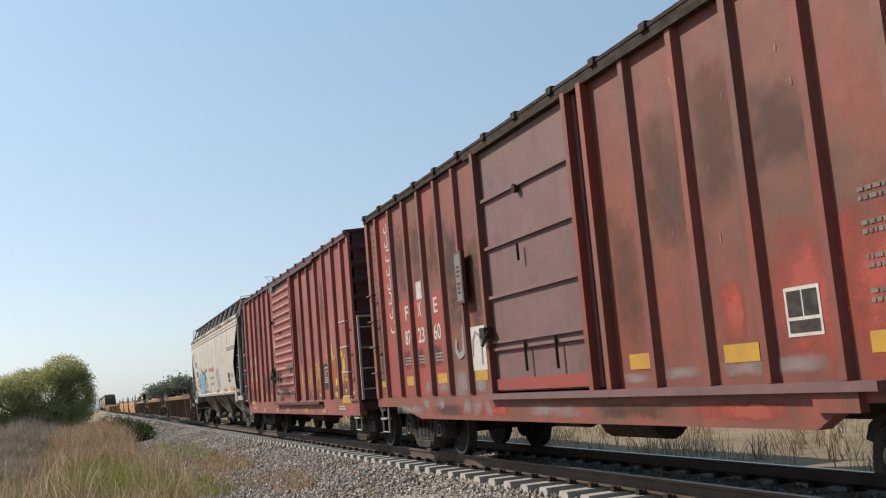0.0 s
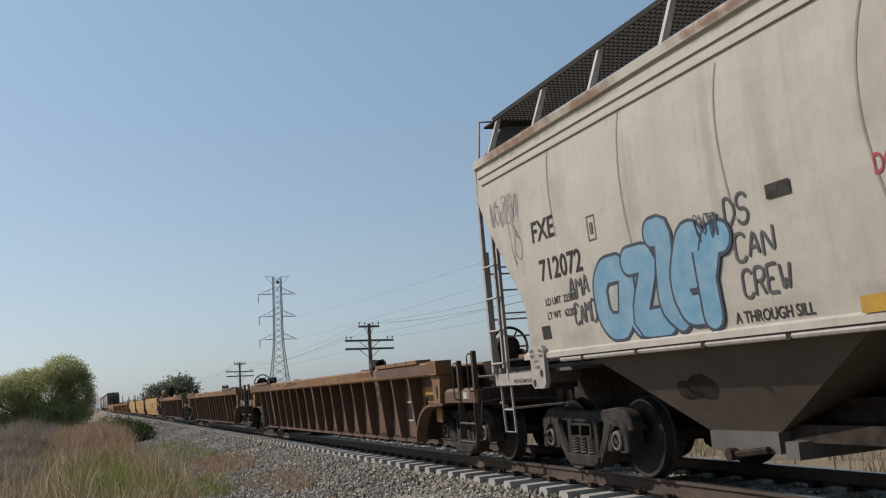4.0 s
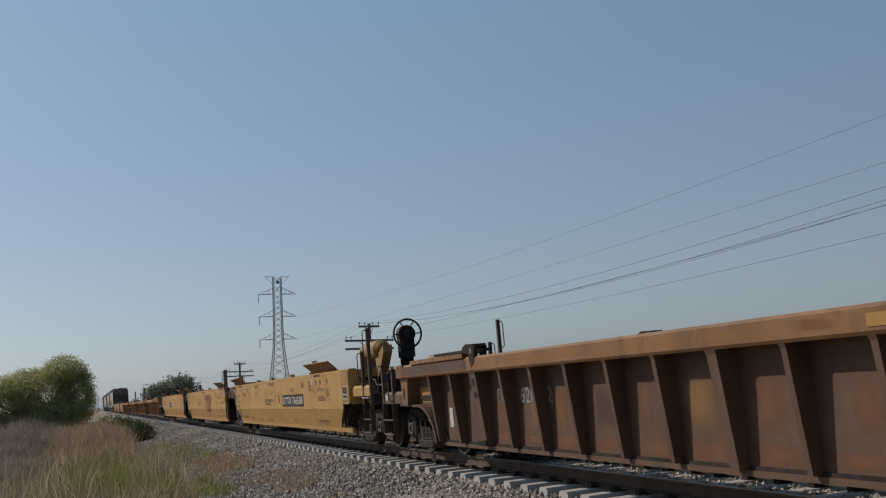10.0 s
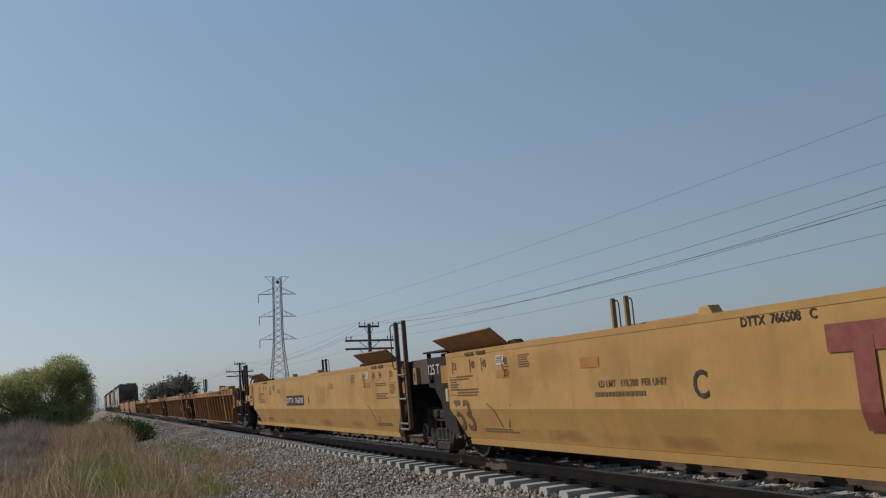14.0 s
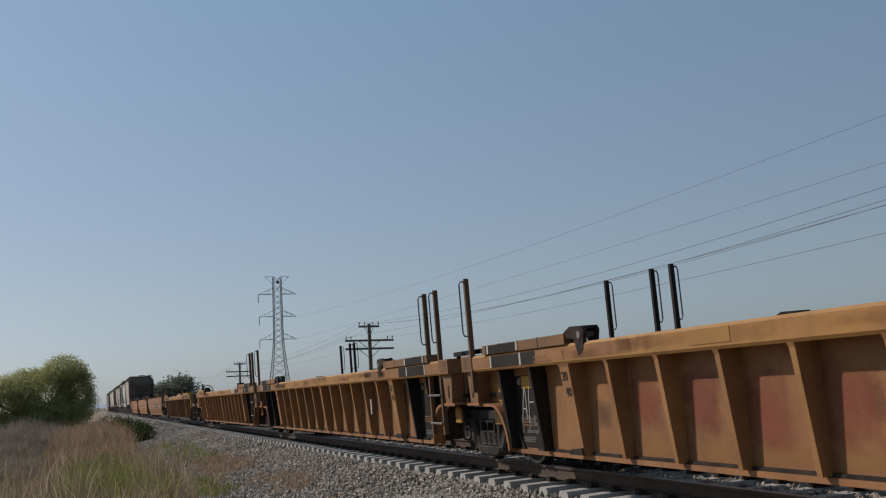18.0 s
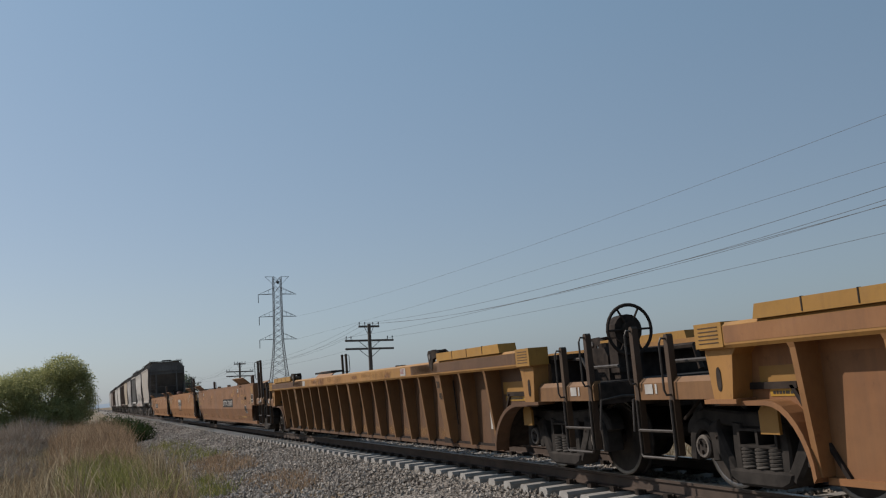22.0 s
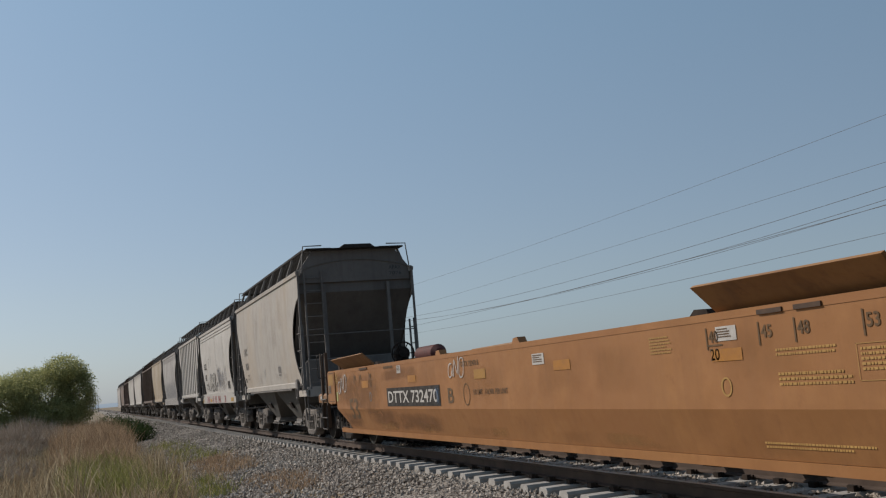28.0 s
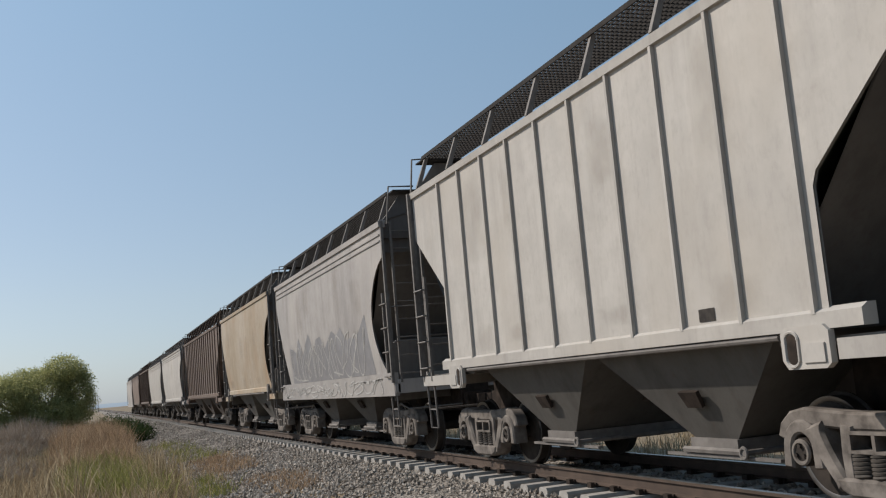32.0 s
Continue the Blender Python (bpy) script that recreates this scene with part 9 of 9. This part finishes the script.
def twenty_forty(car, h, first):
    """Container length figures on the wide ribs."""
    for x in (-h + first + 2.03, h - first - 2.03):
        face = lambda q, z: -1.455 - 0.1053 * (z - 0.315)
        lettering(car, "20", x - 0.09, 1.20, 0.11, BLACK, face)
        lettering(car, "40", x - 0.06, 1.01, 0.11, BLACK, face)


def wells():
    grp = "brown well cars"

    chord = lambda x, z: -1.60

    def m1(car, side, h):
        twenty_forty(car, h, 1.65)
        patch(car, "data_panel", h - 2.55, h - 2.2, 0.62, 0.98, WHITE, side, 0.006, "framed data panel")
        patch(car, "data_field", h - 2.53, h - 2.22, 0.65, 0.95, BLACKPAINT, side, 0.009)
        patch(car, "notice", h - 3.25, h - 3.0, 0.66, 1.0, OCHREPATCH, side, 0.006)
        bars(car, -3.0, 1.50, 1.6, 1, 0.07, WELLBROWN, chord, 0.006, 4)
        patch(car, "reflector", -h + first_patch, -h + first_patch + 0.1, 1.05, 1.18, SPRAYRED, side, 0.010)

    def m2(car, side, h):
        twenty_forty(car, h, 1.65)
        patch(car, "reflector", -h + 4.2, -h + 4.65, 1.46, 1.58, OCHREPATCH, chord, 0.006, "yellow panel on the chord")
        bars(car, -h + 6.4, 0.9, 1.0, 2, 0.05, BAYDARK, side, seed=2)
        p = patch(car, "notice", -1.45, -0.73, 1.46, 1.60, OCHREPATCH, chord, 0.006, "yellow printed panel on the chord")
        bars(p, -1.40, 1.555, 0.62, 2, 0.03, BROWNIRON, chord, 0.009, 45)
        lettering(car, "DTTX", 0.08, 1.53, 0.09, DARKBROWN, chord)
        patch(car, "reflector", -h + first_patch, -h + first_patch + 0.1, 1.05, 1.18, SPRAYRED, side, 0.010)

    def m3(car, side, h):
        twenty_forty(car, h, 1.65)
        lettering(car, "53", h - 4.55, 0.85, 0.30, BLACKPAINT, side, width=0.5)
        lettering(car, "DTTX", -h + 4.05, 0.92, 0.22, FADEDBLACK, side, width=0.75)
        lettering(car, "620072", -h + 4.85, 0.92, 0.22, SPRAYGREY, side, width=1.0)
        patch(car, "reflector", h - 5.2, h - 4.75, 1.46, 1.59, OCHREPATCH, chord, 0.006, "yellow panel on the chord")
        patch(car, "reflector", h - 7.7, h - 7.35, 1.46, 1.56, OCHREPATCH, chord, 0.006, "yellow panel on the chord")
        scribble(car, "graffiti", -h + 3.0, 1.05, 0.25, 0.3, 1, 0.025, WHITE, side, 12, 0.01)
    first_patch = 1.42
    ribbed_well(103.98, 19.43, "brown ribbed well car, empty, with an ochre top chord", WELLBROWN, WELLTOP, "cc", 1.62, 1.65, 1, m1, group=grp)
    ribbed_well(80.89, 19.38, "brown ribbed well car, empty, with a brake wheel stand", WELLBROWN, WELLTOP, "cc", 1.62, 1.65, 1, m2, group=grp)
    ribbed_well(57.68, 19.40, "brown ribbed well car, empty, with faded white figures", WELLBROWN, WELLTOP, "cc", 1.62, 1.65, 0, m3, group=grp)
    grp = "yellow articulated well units"

    def y1(car, side, h):
        well_numbers(car, side, h, DARKBROWN, 200, 0, 1.75, False, -7.3)
        number_board(car, side, 0.80, 3.80, 0.92, 1.25, "DTTX 766508")
        lettering(car, "B", 0.10, 1.03, 0.24, DARKBROWN, side, width=0.22)
        lettering(car, "GWG338", -4.30, 1.54, 0.12, DARKBROWN, side, width=0.60)
        lettering(car, "DTTX 766508 B", -1.48, 1.55, 0.10, DARKBROWN, side, width=0.94)
        lettering(car, "LD LMT  118200 PER UNIT", -2.25, 1.06, 0.10, DARKBROWN, side, width=1.42)
        bars(car, -2.16, 0.98, 1.15, 1, 0.05, DARKBROWN, side, seed=7)
        for x0, x1, z0, z1 in ((-0.52, -0.32, 1.00, 1.012), (-0.52, -0.32, 1.268, 1.28), (-0.52, -0.508, 1.00, 1.28), (-0.332, -0.32, 1.00, 1.28)):
            patch(car, "form_line", x0, x1, z0, z1, DARKBROWN, side, 0.006)
        bars(car, -0.47, 1.20, 0.10, 3, 0.03, DARKBROWN, side, seed=8)
        for x0, x1 in ((-4.34, -3.97), (-1.22, -0.78)):
            patch(car, "reflector", x0, x1, 1.29, 1.41, AMBER, side, 0.0065, "faded orange panel")
        b = Build()
        stroke(b, [(-1.08, 0.64), (-0.84, 0.61), (-0.58, 0.60), (-0.50, 0.64), (-0.42, 0.74), (-0.36, 0.86)], 0.009, side, 0.006)
        part("weld_mark", b, DARKBROWN, car)
        part("container_stop", Build().slab([(-3.95, 1.72), (-3.90, 1.79), (-3.68, 1.80), (-3.60, 1.72)], 1, -1.52, -1.40), GOLDIRON, car)

    def y2(car, side, h):
        well_numbers(car, side, h, DARKBROWN, 210)
        plain_logo(car, side, 0.52, 0.70, 1.28, LOGORED)
        lettering(car, "C", -1.35, 0.96, 0.27, BLACK, side)
        lettering(car, "DTTX  766508   C", -0.52, 1.57, 0.085, BLACK, side, width=0.97)
        lettering(car, "LD LMT   118,200  PER UNIT", -3.2, 1.09, 0.09, DARKBROWN, side, width=1.4)
        bars(car, -3.3, 1.0, 1.4, 1, 0.05, DARKBROWN, side, seed=8)

    def y3(car, side, h):
        well_numbers(car, side, h, DARKBROWN, 220, 1.75, 0)
        number_board(car, side, -2.1, 0.3, 0.95, 1.22, "DTTX  766508")
        lettering(car, "A", 0.8, 1.0, 0.2, DARKBROWN, side)
    smooth_well(35.4, 17.6, "yellow smooth-sided well unit, empty, with a number board", YELLOW, GOLDIRON, "ac", y1, grp, True, ((0.95, 2.05), (1.5, 2.5)))
    smooth_well(15.25, 16.3, "yellow smooth-sided middle well unit with a dark red mark", YELLOW, BROWNIRON, "aa", y2, grp)
    smooth_well(-4.45, 17.7, "yellow smooth-sided well unit with tall guide posts", YELLOW, BROWNIRON, "ca", y3, grp)
    grp = "gold ribbed well units"

    def worn_number(car, side, h, e):
        x = -h + 1.42 if e < 0 else h - 2.1
        lettering(car, "1251", x, 0.52, 0.24, BAYGREY, side, width=0.72, lift=0.012)

    def z1(car, side, h):
        twenty_forty(car, h, 1.26)
        worn_number(car, side, h, -1)
        sprayed(car, "AP", -h + 1.45, 0.66, 0.46, 0.56, 0.016, SPRAYWHITE, side, 0.016, 0.12, "thin white sprayed loops", 301)
        # worn red where an old mark shows through, panel by panel
        for k, (x, w, z0, z1) in enumerate(((-4.75, 0.72, 0.62, 1.22), (-3.75, 0.8, 0.58, 1.18), (-2.75, 0.84, 0.5, 1.2), (-1.75, 0.86, 0.52, 1.24), (-0.8, 0.5, 0.7, 1.1))):
            soft_patch(car, "faded_mark", x, (z0 + z1) / 2, w / 2, (z1 - z0) / 2 + 0.06, OLDRED, side, 310 + k, 0.0045, "faded red patch of an old mark")
        patch(car, "touch_up", -3.45, -2.8, 1.46, 1.60, OCHREPATCH, chord, 0.006, "yellow touched-up paint")
        lettering(car, "DTTX 721168", -0.35, 1.55, 0.09, DARKBROWN, chord, width=0.85)
        patch(car, "tick", -0.44, -0.42, 1.43, 1.63, DARKBROWN, chord, 0.006)
        bars(car, -6.9, 1.50, 0.5, 2, 0.03, WELLGOLD, chord, 0.006, 32)
        for k in range(9):
            soft_patch(car, "grime_film", 1.2 + 0.92 * k, 0.85, 0.62, 0.62, WORNBROWN, side, 340 + k, 0.004)
            soft_patch(car, "grime_film", 1.2 + 0.92 * k, 1.53, 0.6, 0.12, WORNBROWN, chord, 360 + k, 0.0035)
        patch(car, "dark_panel", 3.30, 4.78, 0.93, 1.14, BAYDARK, side, 0.005)
        lettering(car, "DTTX 721168", 3.36, 0.955, 0.16, GREYIRON, side, width=1.36, lift=0.009)
        lettering(car, "53", 6.26, 0.85, 0.28, BAYDARK, side, width=0.46)
        patch(car, "dull_patch", 5.15, 5.50, 0.88, 1.18, DULLBROWN, side, 0.005)
        patch(car, "dull_patch", 7.05, 7.38, 0.64, 0.84, DULLBROWN, side, 0.005)
        bars(car, 0.6, 0.86, 0.55, 1, 0.10, BAYDARK, side, 0.008, 3)

    def z2(car, side, h):
        twenty_forty(car, h, 1.26)
        for x, w, z0, z1 in ((-3.52, 0.28, 0.87, 1.20), (-2.66, 0.40, 0.90, 1.14), (h - 5.35, 0.5, 0.82, 1.06)):
            patch(car, "dull_patch", x, x + w, z0, z1, DULLBROWN, side, 0.005)
        lettering(car, "DTTX 721168 B", -0.06, 1.55, 0.09, DARKBROWN, chord, width=0.9)
        patch(car, "tick", -0.22, -0.20, 1.43, 1.63, DARKBROWN, chord, 0.006)
        patch(car, "touch_up", -0.80, -0.36, 1.53, 1.62, WELLGOLD, chord, 0.006)
        bars(car, -1.57, 1.58, 0.68, 2, 0.03, WELLGOLD, chord, 0.006, 41)
        patch(car, "touch_up", -3.40, -2.95, 1.50, 1.61, OCHREPATCH, chord, 0.006, "yellow touched-up paint")
        patch(car, "paper_tag", h - 5.0, h - 4.92, 0.75, 1.05, WHITE, lambda x, z: -1.50, 0.01)
        for x in (-2.5, -1.5, 0.5):
            soft_patch(car, "faded_mark", x, 0.9, 0.40, 0.32, OLDRED, side, 330 + int(x * 10), 0.0045, "faded red patch of an old mark")
        worn_number(car, side, h, -1)

    def z3(car, side, h):
        twenty_forty(car, h, 1.26)
        patch(car, "dull_patch", 2.68, 3.18, 0.91, 1.13, DULLBROWN, side, 0.005)
        lettering(car, "DTTX 721168 A", 0.24, 1.55, 0.085, DARKBROWN, chord, width=0.78)
        patch(car, "tick", 0.10, 0.12, 1.43, 1.63, DARKBROWN, chord, 0.006)
        patch(car, "touch_up", -0.52, -0.10, 1.53, 1.62, WELLGOLD, chord, 0.006)
        patch(car, "touch_up", 2.72, 3.18, 1.50, 1.62, OCHREPATCH, chord, 0.006, "yellow touched-up paint")
        for k, (x, w) in enumerate(((3.98, 0.2), (4.28, 0.13), (4.55, 0.17))):
            b = Build()
            blob_fill(b, blob(x, 1.535, w, 0.075, 320 + k, soft=0.25), chord, 0.006)
            part("graffiti", b, SPRAYWHITE, car, "rubbed white spray on the chord")
        patch(car, "dark_panel", -5.38, -4.0, 0.92, 1.15, BAYDARK, side, 0.005)
        lettering(car, "DTTX 721168", -5.32, 0.95, 0.16, GREYIRON, side, width=1.26, lift=0.009)
        lettering(car, "45", -6.52, 1.17, 0.1, BAYDARK, side)
        for x0, x1, z0, z1 in ((-6.48, -6.2, 0.66, 0.675), (-6.48, -6.2, 0.80, 0.815), (-6.48, -6.465, 0.66, 0.815), (-6.215, -6.2, 0.66, 0.815), (-6.36, -6.345, 0.66, 0.76)):
            patch(car, "form_line", x0, x1, z0, z1, BLACK, side, 0.007)
        bars(car, h - 4.2, 0.92, 0.6, 2, 0.06, BAYDARK, side, 0.008, 8)
    ribbed_well(-26.73, 18.9, "gold-brown ribbed well unit, dull with grime towards one end", WELLGOLD, GOLDTOP, "ac", 1.25, 1.26, 1, z1, (1, 0), grp)
    ribbed_well(-46.15, 18.6, "gold-brown ribbed middle well unit with tall guide posts", WELLGOLD, GOLDTOP, "aa", 1.25, 1.26, 0, z2, (1, 1), grp)
    ribbed_well(-65.53, 18.85, "gold-brown ribbed well unit with dark painted end panels", WELLGOLD, GOLDTOP, "ca", 1.25, 1.26, 0, z3, (0, 1), grp)

    def z4(car, side, h):
        twenty_forty(car, h, 1.65)
        patch(car, "notice", h - 5.55, h - 5.25, 1.45, 1.58, WHITE, chord, 0.006, "white printed notice on the chord")
        bars(car, h - 5.53, 1.555, 0.26, 4, 0.012, SPRAYRED, chord, 0.009, 35)
        patch(car, "notice", -h + 5.0, -h + 5.3, 1.45, 1.58, WHITE, chord, 0.006, "white printed notice on the chord")
        patch(car, "dull_patch", -h + 4.0, -h + 6.0, 0.82, 1.10, DULLBROWN, side, 0.005)
        bars(car, -h + 4.1, 0.88, 1.7, 1, 0.16, GREYIRON, side, 0.008, 36)
        bars(car, -h + 2.95, 0.86, 0.3, 3, 0.05, BLACK, side, 0.008, 37)
    ribbed_well(-88.32, 19.24, "orange-brown ribbed well car, empty, with a brake wheel", WELLRUST, GOLDTOP, "cc", 1.62, 1.65, 1, z4, group=grp)
    grp = "orange articulated well units"

    def tags(car, side, h, seed):
        sprayed(car, "aNO", -h + 0.92, 1.22, 0.80, 0.36, 0.028, SPRAYWHITE, side, 0.012, 0.22, "white sprayed tag", seed)

    def o1(car, side, h):
        well_numbers(car, side, h, WELLBROWN, 230, 0, 1.75)
        number_board(car, side, 0.55, 3.5, 0.92, 1.24, "DTTX 732470")
        p = patch(car, "data_panel", h - 2.40, h - 1.92, 0.70, 0.97, WHITE, side, 0.006, "dark data panel with a white border")
        for x0, x1, z0, z1 in ((h - 2.38, h - 2.17, 0.78, 0.95), (h - 2.15, h - 1.94, 0.78, 0.95), (h - 2.38, h - 1.94, 0.715, 0.765)):
            patch(p, "data_field", x0, x1, z0, z1, BLACK, side, 0.009)
        part("marker_lamp", Build().box(h - 2.15, h - 1.95, -1.56, -1.53, 1.19, 1.28).box(h - 2.22, h - 1.88, -1.545, -1.53, 1.21, 1.26), IRON, car, "small dark identification tag holder")
        lettering(car, "L 200-5", h - 1.40, 1.02, 0.10, DARKBROWN, side)

    def o2(car, side, h):
        well_numbers(car, side, h, DARKBROWN, 240)
        plain_logo(car, side, -1.3, 0.8, 0.95, SPRAYWHITE, True)
        tags(car, side, h, 403)
        scribble(car, "graffiti", h - 3.2, 1.2, 0.5, 0.35, 3, 0.025, SPRAYWHITE, side, 404, 0.012)

    def o3(car, side, h):
        well_numbers(car, side, h, DARKBROWN, 250, 1.34, 0, True, -2.72)
        number_board(car, side, -4.10, -1.05, 0.91, 1.25, "DTTX 732470")
        lettering(car, "B", -0.68, 0.95, 0.24, DARKBROWN, side, width=0.26)
        tags(car, side, h, 405)
        sprayed(car, "aNO", -0.58, 1.36, 0.72, 0.32, 0.02, SPRAYWHITE, side, 0.012, 0.22, "white sprayed tag", 406)
        o = [(0.15 + 0.13 * math.cos(6.283 * j / 18), 1.08 + 0.16 * math.sin(6.283 * j / 18)) for j in range(19)]
        b = Build()
        stroke(b, o, 0.016, side, 0.006)
        part("round_seal", b, DARKBROWN, car, "faded round seal")
        patch(car, "reflector", 0.52, 0.97, 1.30, 1.44, OCHREPATCH, side, 0.007, "faded orange panel")
        patch(car, "notice", -3.36, -3.12, 1.51, 1.65, WHITE, side, 0.006, "white printed notice")
        bars(car, -3.34, 1.62, 0.19, 4, 0.013, DARKBROWN, side, 0.009, 78)
        bars(car, -4.22, 1.62, 0.82, 1, 0.05, DARKBROWN, side, 0.006, 79)
        for k, (x, z, rx, rz) in enumerate(((-7.2, 1.25, 1.1, 0.40), (-5.6, 1.15, 1.2, 0.45), (-7.0, 0.62, 0.9, 0.18), (-4.6, 0.68, 1.3, 0.2), (-2.4, 0.62, 1.4, 0.18), (-8.0, 1.5, 0.6, 0.2), (-3.4, 1.5, 1.3, 0.14))):
            soft_patch(car, "dirt_film", x, z, rx, rz, WELLGRIME, side, 480 + k, 0.0035)
        seal = Build()
        stroke(seal, [(-5.27 + 0.075 * math.cos(6.283 * j / 18), 1.10 + 0.085 * math.sin(6.283 * j / 18)) for j in range(19)], 0.03, side, 0.006)
        part("round_seal", seal, GREYIRON, car, "pale round seal")
        soft_patch(car, "overspray", -1.17, 1.08, 0.12, 0.18, worn("blue_board_smear", (0.06, 0.12, 0.22), (0.10, 0.15, 0.22), 5.0, 0.75), side, 470, 0.013)
        lettering(car, "53", -h + 1.86, 0.64, 0.44, DARKBROWN, side, width=0.72)
        lettering(car, "DTTX 732470 B", 0.0, 1.50, 0.08, DARKBROWN, side)
        patch(car, "notice", 2.6, 2.95, 1.42, 1.56, WHITE, side, 0.006, "white printed notice")
        bars(car, 2.63, 1.53, 0.28, 4, 0.014, DARKBROWN, side, 0.009, 77)
        lettering(car, "LD LMT   116,900  PER UNIT", 0.45, 1.06, 0.09, DARKBROWN, side)
        brake_wheel(car, -h - 0.75, 0.6, 2.05, IRON, 0.29, 1.1)
        part("air_reservoir", Build().rod((-h + 0.15, 0.8, 1.95), (-h + 1.35, 0.8, 1.95), 0.2, 18).rod((-h + 0.05, 0.8, 1.95), (-h + 0.15, 0.8, 1.95), 0.1, 18, 0.2).rod((-h + 1.45, 0.8, 1.95), (-h + 1.35, 0.8, 1.95), 0.1, 18, 0.2).box(-h + 0.3, -h + 0.4, 0.65, 0.95, 1.5, 1.85).box(-h + 1.1, -h + 1.2, 0.65, 0.95, 1.5, 1.85), REDIRON, car, "dark air reservoir above the deck", 40)
    smooth_well(-110.45, 17.9, "orange smooth-sided well unit, empty, with a number board", ORANGEOLD, IRON, "ac", o1, grp, False, ((0.70, 2.45), (1.24, 2.45)))
    smooth_well(-130.35, 16.5, "orange smooth-sided middle well unit with a white mark", ORANGE, BROWNIRON, "aa", o2, grp)
    smooth_well(-150.0, 17.8, "orange smooth-sided well unit with white sprayed tags", ORANGE, BROWNIRON, "ca", o3, grp, False, ((0.45, 2.2), (0.95, 2.2)))


car_a()
car_b()
hopper_c()
wells()
hopper_row()


# ---- what moves ----
def motions():
    for ob, place in TRAIN:
        walk(ob, [(t, pose(place + travel(t), YC, 0)) for t in range(0, 33)])
    # wheels roll without slipping
    times = [i / 30.0 for i in range(961)]
    turn = [math.degrees((travel(t) - travel(0)) / WR) for t in times]
    for w, x in WHEELS:
        walk(w, [(t, pose(x, 0, WR, 0, a, 0)) for t, a in zip(times, turn)])


motions()
